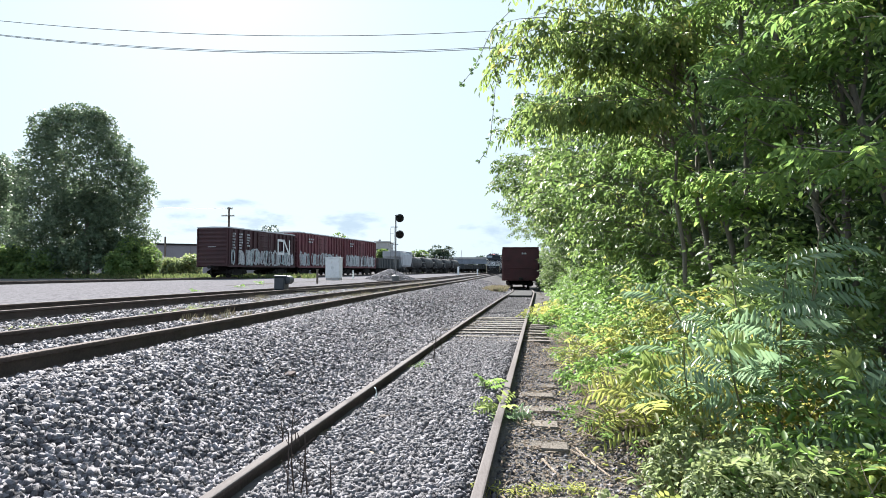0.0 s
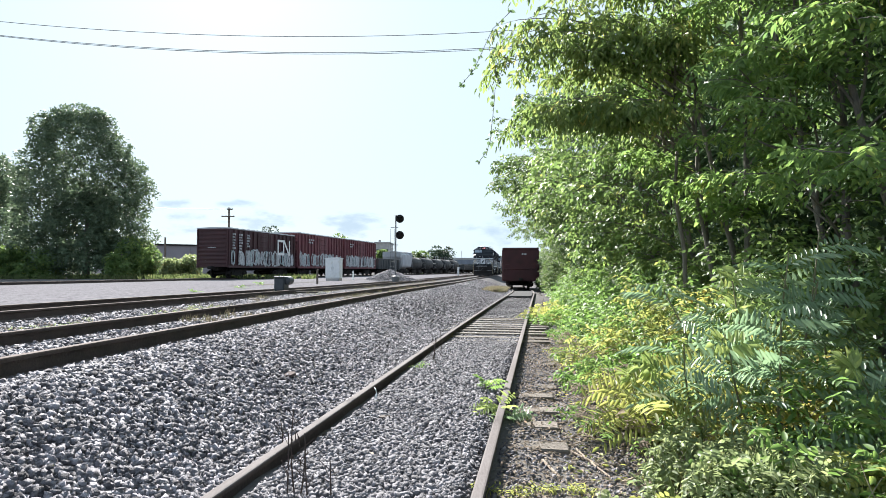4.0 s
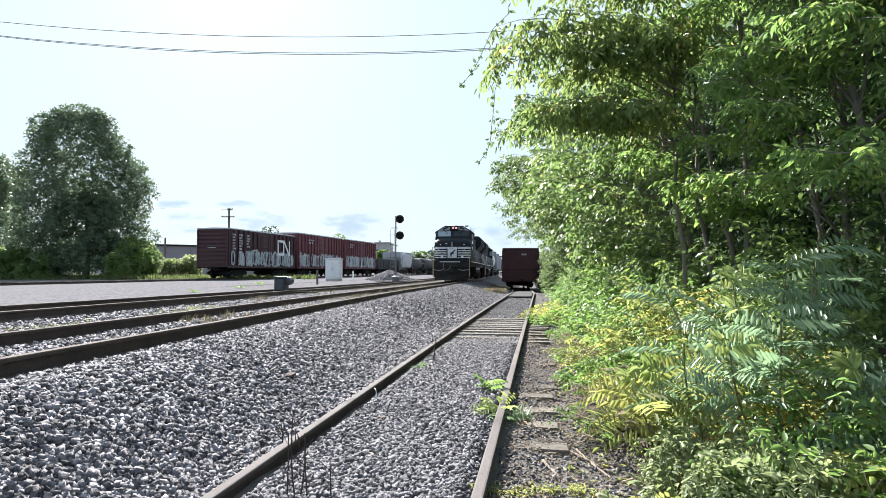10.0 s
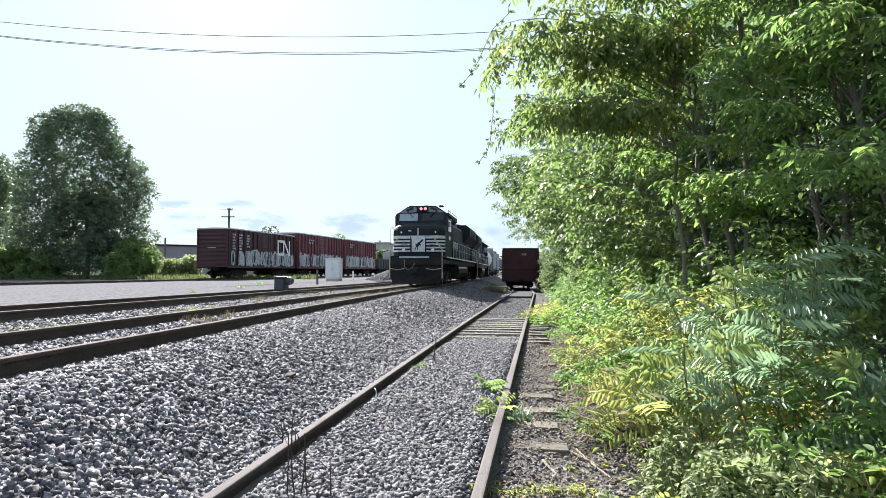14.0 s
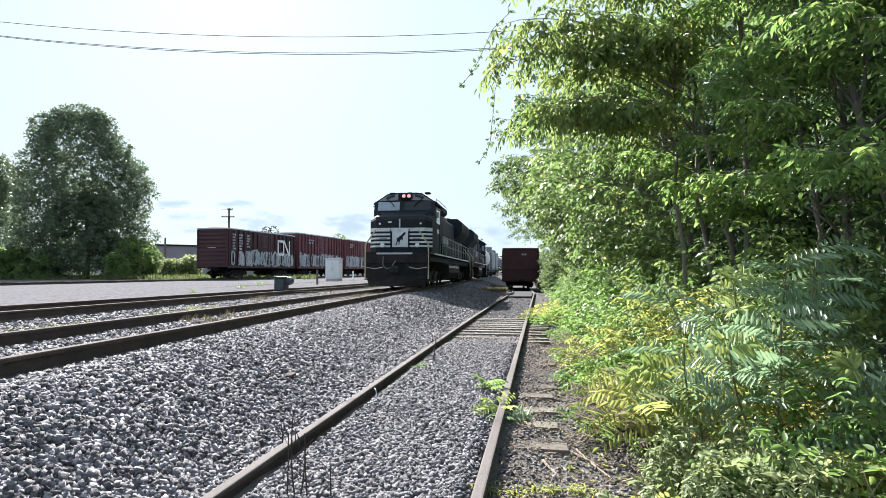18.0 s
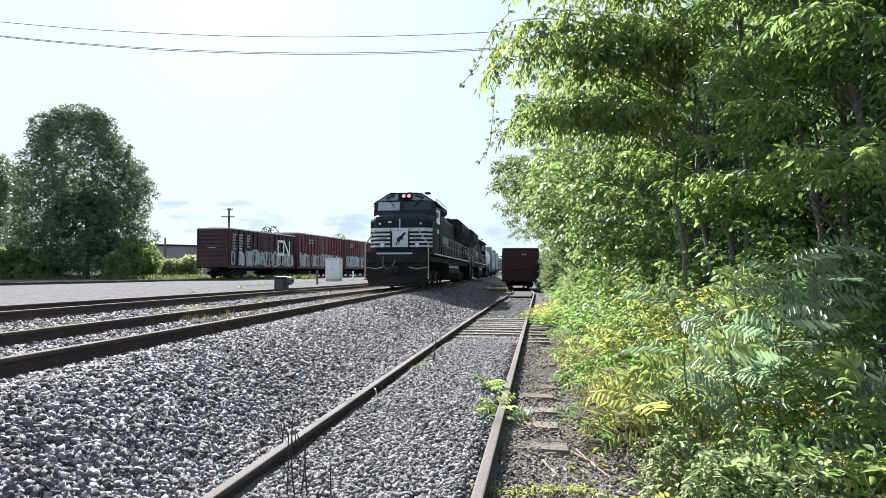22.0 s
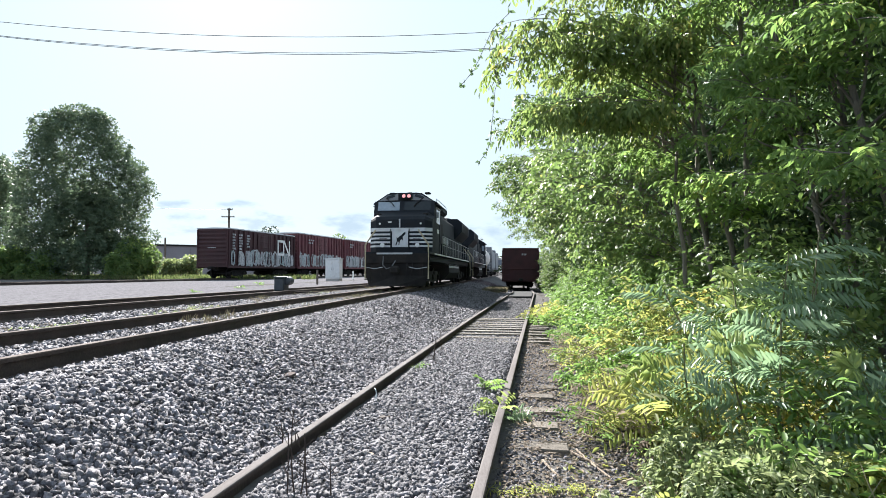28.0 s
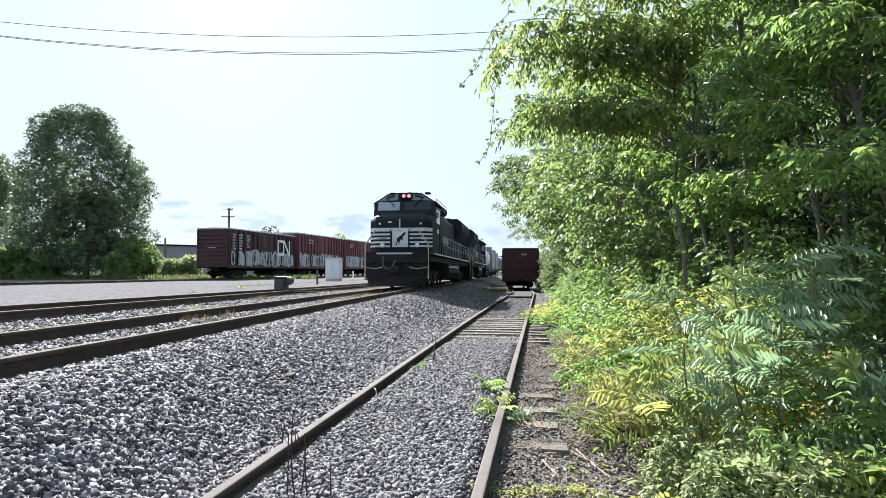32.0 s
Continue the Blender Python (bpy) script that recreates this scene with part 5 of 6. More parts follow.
def boxcar(Lc, H, material, label, letters, trim=None):
    """Outside-post boxcar; near end at y = 0, x to the viewer's right is its lettered side."""
    t = thing("boxcar", None, None, label, "freight car", "parked boxcars")
    w, z0 = 1.48, 0.95
    m = Mesh()
    m.box((0, Lc / 2, (z0 + H - 0.12) / 2), (2 * w - 0.1, Lc, H - 0.12 - z0), 0.02)
    part("body", m, material, t)
    m = Mesh()
    m.prism([(-w - 0.03, H - 0.16), (-w - 0.03, H - 0.08), (0, H - 0.03), (w + 0.03, H - 0.08), (w + 0.03, H - 0.16)], -0.06, Lc + 0.06, "y")
    part("roof", m, M_STEEL if trim is None else trim, t, "dull metal roof")
    for k in range(int(Lc / 0.9)):
        m = Mesh()
        y = 0.5 + 0.9 * k
        m.prism([(-w - 0.03, H - 0.1), (0, H - 0.04), (w + 0.03, H - 0.1), (w + 0.03, H - 0.04), (0, H), (-w - 0.03, H - 0.04)], y, y + 0.06, "y")
        part("roof_rib", m, M_STEEL, t)
    for s in (-1, 1):
        n = 15
        for k in range(n + 1):
            y = 0.12 + (Lc - 0.24) * k / n
            if abs(y - Lc / 2) < 1.3:
                continue
            m = Mesh().box((s * (w + 0.02), y, (z0 + H - 0.16) / 2), (0.15, 0.12, H - 0.3 - z0), 0.02)
            part("side_post", m, material, t)
        m = Mesh().box((s * w, Lc / 2, z0 + 0.04), (0.14, Lc, 0.22), 0.015)
        part("side_sill", m, material, t)
        m = Mesh().box((s * (w + 0.0), Lc / 2, (z0 + H - 0.2) / 2), (0.1, 2.5, H - 0.4 - z0), 0.015)
        d = part("door", m, material, t)
        for k in range(6):
            part("door_rib", Mesh().box((s * (w + 0.06), Lc / 2, z0 + 0.35 + k * (H - z0 - 0.6) / 5.6), (0.05, 2.4, 0.14), 0.02), material, d)
        m = Mesh()
        for q in (-0.85, -0.5, 0.5, 0.85):
            m.rod([(s * (w + 0.11), Lc / 2 + q, z0 + 0.15), (s * (w + 0.11), Lc / 2 + q, H - 0.35)], 0.022, 6)
        part("lock_rod", m, M_RUST, d)
        m = Mesh()
        for q in range(4):
            m.rod([(s * (w + 0.05), 0.1, z0 + 0.2 + 0.4 * q), (s * (w + 0.09), 0.1, z0 + 0.2 + 0.4 * q), (s * (w + 0.09), 0.55, z0 + 0.2 + 0.4 * q), (s * (w + 0.05), 0.55, z0 + 0.2 + 0.4 * q)], 0.016, 5)
        part("ladder", m, M_RUST, t)
    # corrugated ends
    for y in (-0.03, Lc + 0.03):
        for k in range(9):
            m = Mesh().box((0, y, z0 + 0.35 + k * (H - z0 - 0.6) / 8), (2 * w - 0.3, 0.1, 0.2), 0.045)
            part("end_rib", m, material, t)
        for s in (-1, 1):
            part("end_post", Mesh().box((s * (w - 0.06), y, (z0 + H - 0.2) / 2), (0.12, 0.1, H - 0.2 - z0), 0.02), material, t)
    m = Mesh()
    m.box((0, -0.11, 2.6), (0.75, 0.02, 0.05))
    m.box((-0.6, -0.11, 1.5), (0.02, 0.02, 0.02))
    part("end_stencil", m, M_PAINTG, t, "faded white stencil")
    m = Mesh().box((0, Lc / 2, 0.8), (0.5, Lc - 1, 0.35), 0.03)
    part("centre_sill", m, M_UNDER, t)
    rnd = random.Random(int(Lc * 100) + len(letters))
    # spray-painted shapes along the lower half: pale fills with dark strokes over them
    y = 0.25
    while y < Lc - 0.9:
        h, wd = rnd.uniform(1.15, 1.5), rnd.uniform(0.3, 0.7)
        z = z0 + 0.1 + rnd.uniform(0, 0.15)
        if rnd.random() < 0.9:
            k = rnd.uniform(-0.2, 0.3)
            ring = [(y + rnd.uniform(-0.08, 0.08) + wd * (0.5 + 0.5 * math.copysign(abs(math.cos(a)) ** 0.7, math.cos(a))) + k * (0.5 + 0.5 * math.sin(a)), z + h * (0.5 + 0.5 * math.copysign(abs(math.sin(a)) ** 0.45, math.sin(a))) + rnd.uniform(-0.12, 0.12)) for a in [math.pi * i / 6 + 0.2 for i in range(12)]]
            tint = rnd.choice((0, 0, 0, 1))
            cy, cz = sum(p[0] for p in ring) / 12, sum(p[1] for p in ring) / 12
            hole = [(cy + (p[0] - cy) * 0.5, cz + (p[1] - cz) * 0.8) for p in ring]
            x1 = w + 0.1 + 0.0015 * (len(t.children) % 3)
            m = Mesh()
            m.add([(x, *p) for x in (x1, w + 0.096) for lp in (ring, hole) for p in lp],
                  [f for i in range(12) for j in ((i + 1) % 12,) for f in ((i, j, 12 + j, 12 + i), (24 + i, 36 + i, 36 + j, 24 + j), (i, 24 + i, 24 + j, j), (12 + i, 12 + j, 36 + j, 36 + i))])
            part("graffiti_outline", m, (M_PAINTG, M_PAINTT, M_HOPPER)[tint], t, ("pale spray-painted outline", "faded teal spray-painted outline", "blue-grey spray-painted outline")[tint])
            if rnd.random() < 0.5:
                fill = rnd.random() < 0.5
                part("graffiti_fill", Mesh().prism(hole, w + 0.096, x1 - 0.0008, "x"), M_PAINTT if fill else M_PAINTG, t, "faded teal spray-painted fill" if fill else "pale spray-painted fill")
            if rnd.random() < 0.6:
                part("graffiti_stroke", Mesh().box((0, 0, 0), (0.003, rnd.uniform(0.05, 0.09), h * rnd.uniform(0.4, 0.9)), 0, pose(w + 0.106, y + wd * rnd.random(), z + h * rnd.uniform(0.35, 0.6), rnd.uniform(-25, 25), 0, 0)), M_PAINTT if rnd.random() < 0.5 else M_UNDER, t, "spray-painted stroke")
        y += wd * rnd.uniform(0.5, 0.8)
    for j, (yy, zz, lines) in enumerate(letters):
        m = Mesh()
        for i, wd in enumerate(lines):
            for q in range(3):
                m.box((w + 0.102, yy + wd * (q + 0.5) / 3, zz - 0.24 * i), (0.006, wd * 0.22, 0.15))
        part("marking_bar", m, M_PAINTG, t, "faded white painted marking")
    freight_trucks(t, Lc, False)
    return t


def along_yard(d):
    """Pose on the yard track, d metres beyond the first boxcar's near end."""
    p = Vector((CAR0.x, CAR0.y, YARD_Z)) + CARN * 1.53 + CARV * (d * K)
    return Matrix.Translation(p) @ Vector(CARV).to_track_quat("Y", "Z").to_matrix().to_4x4()


def emblem_bars(t, y, z):
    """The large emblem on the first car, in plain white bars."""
    x = 1.48 + 0.102
    for a, b in [((0, 0), (0, 1.3)), ((0, 1.3), (1.1, 1.3)), ((0, 0), (0.9, 0)), ((1.1, 0), (1.1, 1.3)), ((1.2, 1.3), (2.2, 0)), ((2.3, 0), (2.3, 1.3))]:
        d = Vector((0, b[0] - a[0], b[1] - a[1]))
        part("emblem_bar", Mesh().box((0, 0, 0), (0.006, 0.22, d.length + 0.2), 0, Matrix.Translation((x, y + (a[0] + b[0]) / 2, z + (a[1] + b[1]) / 2)) @ Matrix.Rotation(math.atan2(-d.y, d.z), 4, "X")), M_WHITE, t, "bar of a large angular white emblem")


b1 = boxcar(11.9, 4.36, M_RED, "dark red ribbed boxcar with graffiti on a yard track", [(0.5, 3.75, (0.5, 0.4, 0.45, 0.4, 0.35, 0.5)), (1.5, 3.75, (0.6, 0.5, 0.55, 0.6, 0.5, 0.45)), (2.7, 3.75, (0.5, 0.6, 0.5, 0.4, 0.55))])
emblem_bars(b1, 8.3, 2.25)
b1.matrix_basis = along_yard(0)
b2 = boxcar(11.8, 4.75, M_REDF, "faded red ribbed boxcar with graffiti", [(2.2, 4.0, (1.5,)), (2.2, 3.7, (1.2,))])
b2.matrix_basis = along_yard(13.9)
b3 = boxcar(11.5, 4.75, M_REDF, "faded red ribbed boxcar at the end of the row", [(1.5, 4.0, (1.4,)), (1.5, 3.7, (1.0,))])
b3.matrix_basis = along_yard(27.6)


def gondola(Lc, H, material, label, group, z0=0.9):
    """Open steel car with vertical posts; near end at y = 0."""
    t = thing("gondola", None, None, label, "freight car", group)
    w = 1.5
    for s in (-1, 1):
        m = Mesh().box((s * w, Lc / 2, (z0 + H) / 2), (0.08, Lc, H - z0), 0.015)
        side = part("side", m, material, t)
        for k in range(14):
            m = Mesh().box((s * (w + 0.07), 0.15 + (Lc - 0.3) * k / 13, (z0 + H - 0.1) / 2), (0.1, 0.14, H - z0 - 0.1), 0.015)
            part("post", m, material, side)
        m = Mesh().box((s * w, Lc / 2, H), (0.2, Lc + 0.1, 0.14), 0.02)
        part("top_chord", m, material, side)
    for y in (0.04, Lc - 0.04):
        m = Mesh().box((0, y, (z0 + H) / 2), (2 * w, 0.08, H - z0), 0.015)
        e = part("end", m, material, t)
        m = Mesh()
        q = -0.08 if y < 1 else 0.08
        m.box((0, y + q / 2, 0.5 * (z0 + H) - 0.35), (2 * w - 0.05, 0.1, 0.1), 0.02)
        part("end_beam", m, material, e)
        m = Mesh().box((0, y, H), (2 * w + 0.1, 0.2, 0.14), 0.02)
        part("end_chord", m, material, e)
    m = Mesh().box((0, Lc / 2, z0 + 0.05), (2 * w, Lc, 0.12), 0.01)
    part("floor_plate", m, material, t)
    m = Mesh().box((0, Lc / 2, 0.8), (0.5, Lc - 1, 0.35), 0.03)
    part("centre_sill", m, M_UNDER, t)
    m = Mesh()
    m.box((0.3, -0.012, H - 0.5), (0.1, 0.01, 0.16)), m.box((0.45, -0.012, H - 0.5), (0.1, 0.01, 0.16)), m.box((0.15, -0.012, H - 0.5), (0.1, 0.01, 0.16))
    part("end_stencil", m, M_PAINTG, t, "small white stencil")
    m = Mesh()
    for s in (-1, 1):
        for k in range(5):
            m.rod([(s * (w - 0.1), -0.02, z0 + 0.2 + 0.42 * k), (s * (w - 0.1), -0.09, z0 + 0.2 + 0.42 * k), (s * (w - 0.55), -0.09, z0 + 0.2 + 0.42 * k), (s * (w - 0.55), -0.02, z0 + 0.2 + 0.42 * k)], 0.016, 5)
    part("ladder", m, material, t)
    freight_trucks(t, Lc, False)
    return t


g = gondola(15, 3.62, M_RUST, "rust-red open gondola car standing on the siding", "cars on the siding", 0.72)
g.matrix_basis = on_track(siding_x, siding_z, 57.5 * K)


def tank_car(Lc, r, zc, material, label, group, moving=False):
    t = thing("tank_car", None, None, label, "tank car", group)
    m = Mesh()
    pr = [(0.05, 0.45)] + [(r * math.sin(math.pi / 2 * k / 5), 0.45 + 0.55 * (1 - math.cos(math.pi / 2 * k / 5))) for k in range(1, 6)]
    pr += [(r, Lc - 1.0)] + [(r * math.cos(math.pi / 2 * k / 5), Lc - 1.0 + 0.55 * math.sin(math.pi / 2 * k / 5)) for k in range(1, 6)]
    m.lathe([(max(a, 0.05), b) for a, b in pr], 28, "y", (0, 0, zc))
    part("tank", m, material, t, smooth=True)
    for k in range(3):
        m = Mesh().lathe([(r + 0.01, -0.05), (r + 0.02, -0.05), (r + 0.02, 0.05), (r + 0.01, 0.05)], 28, "y", (0, Lc * (k + 1) / 4, zc))
        part("band", m, material, t)
    m = Mesh().lathe([(0.35, 0), (0.35, 0.35), (0.3, 0.4)], 14, "z", (0, Lc / 2, zc + r - 0.05))
    part("dome", m, M_UNDER, t, smooth=True)
    m = Mesh()
    for s in (-1, 1):
        m.rod([(s * 0.5, Lc / 2 - 1, zc + r - 0.1), (s * 0.5, Lc / 2 - 1, zc + r + 0.6), (s * 0.5, Lc / 2 + 1, zc + r + 0.6), (s * 0.5, Lc / 2 + 1, zc + r - 0.1)], 0.025, 5)
    part("platform_rail", m, M_STEEL, t)
    m = Mesh()
    for y in (0.9, Lc - 0.9):
        m.box((0, y, 1.05), (2.6, 1.8, 0.25), 0.03)
        m.box((0, y + (0.7 if y < 2 else -0.7), 1.3), (2.0, 0.35, 0.8), 0.03)
    m.box((0, Lc / 2, 0.95), (0.45, Lc, 0.25), 0.02)
    part("underframe", m, M_UNDER, t)
    for y in (0.1, Lc - 0.1):
        part("end_rail", Mesh().rod([(-1.3, y, 1.1), (-1.3, y, 2.1), (1.3, y, 2.1), (1.3, y, 1.1)], 0.025, 5), M_STEEL, t)
    freight_trucks(t, Lc, moving)
    return t


def hopper(Lc, H, material, label, group, moving=False):
    """Covered hopper with sloping ends and rounded sides."""
    t = thing("covered_hopper", None, None, label, "freight car", group)
    w = 1.58
    prof = [(-0.5, H), (-1.1, H - 0.12), (-w + 0.03, H - 0.5), (-w, H - 1.2), (-w, 1.5), (-w + 0.15, 1.2), (w - 0.15, 1.2), (w, 1.5), (w, H - 1.2), (w - 0.03, H - 0.5), (1.1, H - 0.12), (0.5, H)]
    m = Mesh()
    m.prism(prof, 1.4, Lc - 1.4, "y")
    part("body", m, material, t)
    for a, b in ((1.4, 0.25), (Lc - 1.4, Lc - 0.25)):
        m = Mesh()
        m.prism([(a, 1.25), (a, H - 0.02), (b, H - 0.02), (b, H - 0.8), (lerp(a, b, 0.2), 1.25)], -w + 0.04, w - 0.04, "x")
        part("slope_end", m, material, t)
    for k in range(4):
        y = 2.4 + (Lc - 4.8) * k / 3
        m = Mesh().prism([(-0.9, 1.25), (-0.25, 0.55), (0.25, 0.55), (0.9, 1.25)], y - 0.9, y + 0.9, "y")
        part("hopper_bay", m, material, t)
    m = Mesh()
    m.box((0, Lc / 2, H + 0.06), (0.6, Lc - 1, 0.12), 0.02)
    part("hatch", m, material, t)
    m = Mesh()
    for s in (-1, 1):
        m.box((s * 0.9, Lc / 2, H + 0.02), (0.4, Lc - 0.6, 0.04))
        for k in range(7):
            m.rod([(s * (w - 0.1), 0.3, 1.2 + 0.42 * k), (s * (w - 0.5), 0.25, 1.2 + 0.42 * k)], 0.016, 5)
    part("running_board", m, M_STEEL, t)
    m = Mesh().box((0, Lc / 2, 1.0), (0.45, Lc, 0.3), 0.02)
    part("centre_sill", m, M_UNDER, t)
    freight_trucks(t, Lc, moving)
    return t


# ---- the moving train ----
lead = locomotive("black diesel locomotive with white stripes on its nose")
trail = locomotive("black diesel locomotive coupled with its cab to the rear", True)
c1 = tank_car(12.5, 1.45, 2.75, M_TANKW, "white tank car behind the locomotives", "cars of the train", True)
c2 = hopper(16.5, 4.6, M_HOPPER, "grey covered hopper in the train", "cars of the train", True)
c3 = hopper(16.5, 4.6, M_HOPPER, "grey covered hopper in the train", "cars of the train", True)
TRAIN = [(lead, 0.0), (trail, 24.9), (c1, 49.9), (c2, 63.2), (c3, 80.6)]
# distance of the cab front from the viewer, by time
CAB = [(0, 150), (1, 139), (2, 127.5), (3, 116.5), (3.5, 110.5), (5.5, 86.8), (6, 81.5), (7, 73.4), (8, 66.6), (9, 60.6), (10, 55.2), (11, 49.5), (12, 44.5), (13, 40.9), (14, 38.2), (14.5, 36.9), (16.5, 32.6), (17, 32.0), (17.3, 31.9), (32, 31.9)]


def cab_at(t):
    """Cubic through the rows."""
    ts, ds = [r[0] for r in CAB], [r[1] for r in CAB]
    for i in range(len(ts) - 1):
        if t <= ts[i + 1]:
            break

    def tan(j):
        if j == 0:
            return (ds[1] - ds[0]) / (ts[1] - ts[0])
        if j >= len(ts) - 2:
            return 0.0
        return (ds[j + 1] - ds[j - 1]) / (ts[j + 1] - ts[j - 1])
    h = ts[i + 1] - ts[i]
    u = (t - ts[i]) / h
    return (2 * u ** 3 - 3 * u ** 2 + 1) * ds[i] + (u ** 3 - 2 * u ** 2 + u) * h * tan(i) + (-2 * u ** 3 + 3 * u ** 2) * ds[i + 1] + (u ** 3 - u ** 2) * h * tan(i + 1)


def car_pose(y0):
    """A car's pose with its near end at y0 on the main track, resting on both trucks."""
    p, _ = path(main_x, main_z, y0)
    q, _ = path(main_x, main_z, y0 + 16)
    t = (q - p).normalized()
    return Matrix.Translation(p) @ t.to_track_quat("Y", "Z").to_matrix().to_4x4()


def motions():
    times = [0.25 * k for k in range(70)] + [17.5, 20, 26, 32]
    for ob, off in TRAIN:
        walk(ob, [(t, car_pose(cab_at(t) * K - 2.0 + off)) for t in times])
    # wheels turn with the way gone
    fine = [k / 30 for k in range(522)] + [17.4, 24.0, 32.0]
    for ws, r in WHEELS:
        for w in ws:
            base = w.matrix_basis.translation.copy()
            rows, last = [], None
            for t in fine:
                a = (cab_at(0) - cab_at(t)) * K / r
                if last is None or a - last > 0.55 or t >= 17.4:
                    rows.append((t, Matrix.Translation(base) @ Matrix.Rotation(a, 4, "X")))
                    last = a
            walk(w, rows)


# ---- further cars on the yard track ----
gd = gondola(10.3, 2.35, M_DARKCAR, "weathered dark grey gondola beyond the boxcars", "cars on the yard track")
gd.matrix_basis = along_yard(41.2)
hp = hopper(7.6, 3.75, M_GREYCAR, "pale grey covered hopper on the yard track", "cars on the yard track")
hp.matrix_basis = along_yard(53.0)
tk = tank_car(8.0, 1.2, 1.9, M_TANKK, "black tank car parked on the yard track", "parked tank cars")
tk.matrix_basis = along_yard(62.0)
for i in range(1, 5):
    copy_thing(tk, along_yard(62.0 + 9.4 * i))
for i in range(3):
    g2 = gondola(13.0, 2.0, M_DARKCAR, "low black open car far down the yard track", "cars on the yard track")
    g2.matrix_basis = along_yard(112.0 + 16.0 * i)


# ---- signal, cabinet, switch machine, poles ----
def signal():
    d = 42.0
    a = pix(703, 497, d)
    k = d / F
    t = thing("railway_signal", None, None, "tall railway signal mast with two round black heads", "signal", at=Matrix.Translation(a))
    H = (497 - 383) * k
    m = Mesh().lathe([(0.25, -0.1), (0.25, 0.25), (0.12, 0.3), (0.04, 0.35), (0.04, H)], 12, "z", (-0.1, 0, 0))
    part("mast", m, M_MAST, t, smooth=True)
    m = Mesh().lathe([(0.08, 0), (0.07, 0.04), (0.02, 0.06)], 10, "z", (-0.1, 0, H))
    part("cap", m, M_MAST, t)
    for y in (388, 417):
        z = (497 - y) * k
        hd = part("signal_head", Mesh().lathe([(0.1, 0.24), (0.17, 0.18), (0.26, 0.03), (0.27, -0.02), (0.25, -0.03), (0.09, -0.03)], 22, "y", (0.16, 0, z)), M_UNDER, t, "round black target", smooth=True)
        for q in range(3):
            aa = 2 * math.pi * q / 3 + 0.5
            cx, cz = 0.16 + 0.13 * math.cos(aa), z + 0.13 * math.sin(aa)
            m = Mesh().lathe([(0.075, 0), (0.08, -0.16), (0.07, -0.16), (0.06, -0.01)], 12, "y", (cx, -0.03, cz))
            part("lens_hood", m, M_UNDER, hd)
        m = Mesh().box((0.0, 0.1, z), (0.3, 0.12, 0.12), 0.02)
        part("bracket", m, M_UNDER, t)
    m = Mesh()
    for s in (-0.16, 0.16):
        m.rod([(-0.32 + s * 0.8, 0.1, 0.2), (-0.32 + s * 0.8, 0.1, H * 0.8)], 0.009, 5)
    for q in range(10):
        m.rod([(-0.45, 0.1, 0.3 + q * 0.3), (-0.19, 0.1, 0.3 + q * 0.3)], 0.008, 5)
    part("ladder", m, M_MAST, t)
    for z in (H * 0.55, H * 0.82):
        part("ladder_bracket", Mesh().box((-0.2, 0.1, z), (0.5, 0.06, 0.05), 0.01), M_STEEL, t)


def cabinet():
    d = 41.0
    a = pix(588.5, 496, d)
    k = d / F
    W, H = 26 * k, 35 * k
    t = thing("relay_cabinet", None, None, "white metal signal relay cabinet beside the tracks", "cabinet", at=Matrix.Translation(a) @ pose(0, 0, 0, 0, 0, -6))
    part("plinth", Mesh().box((0, 0.3, 0), (W * 0.95, 0.62, 0.16), 0.01), M_CONC, t)
    part("housing", Mesh().box((0, 0.32, 0.08 + H / 2), (W, 0.66, H), 0.02), M_CABINET, t)
    for s in (-1, 1):
        dd = part("door", Mesh().box((s * W * 0.245, -0.02, 0.1 + H / 2), (W * 0.47, 0.02, H * 0.92), 0.006), M_CABINET, t)
        part("handle", Mesh().box((s * 0.05, -0.045, 0.1 + H / 2), (0.03, 0.03, 0.14), 0.006), M_STEEL, dd)
    part("roof", Mesh().prism([(-W / 2 - 0.04, H + 0.08), (-W / 2 - 0.04, H + 0.12), (0, H + 0.16), (W / 2 + 0.04, H + 0.12), (W / 2 + 0.04, H + 0.08)], -0.06, 0.7, "y"), M_CABINET, t)


def switch_machine():
    d = 26.0
    a = pix(499, 523, d)
    a.z = ground_z(a.x, a.y)
    t = thing("switch_machine", None, None, "dark grey switch machine beside the rails", "switch machine", at=Matrix.Translation(a) @ pose(0, 0, 0, 0, 0, -5))
    part("base", Mesh().box((0, 0.1, 0.08), (0.62, 0.8, 0.16), 0.02), M_UNDER, t)
    part("housing", Mesh().box((-0.06, 0.1, 0.42), (0.42, 0.6, 0.54), 0.05), M_DARKG, t)
    part("motor", Mesh().lathe([(0.05, -0.25), (0.16, -0.2), (0.17, 0.2), (0.05, 0.25)], 16, "y", (0.2, 0.15, 0.56)), M_DARKG, t, "dark rounded motor cover", smooth=True)
    part("lid", Mesh().box((-0.06, 0.1, 0.71), (0.46, 0.64, 0.05), 0.015), M_DARKG, t)
    part("rod", Mesh().tube((0.3, -0.1, 0.12), (1.5, -0.1, 0.1), 0.025, 8), M_UNDER, t)


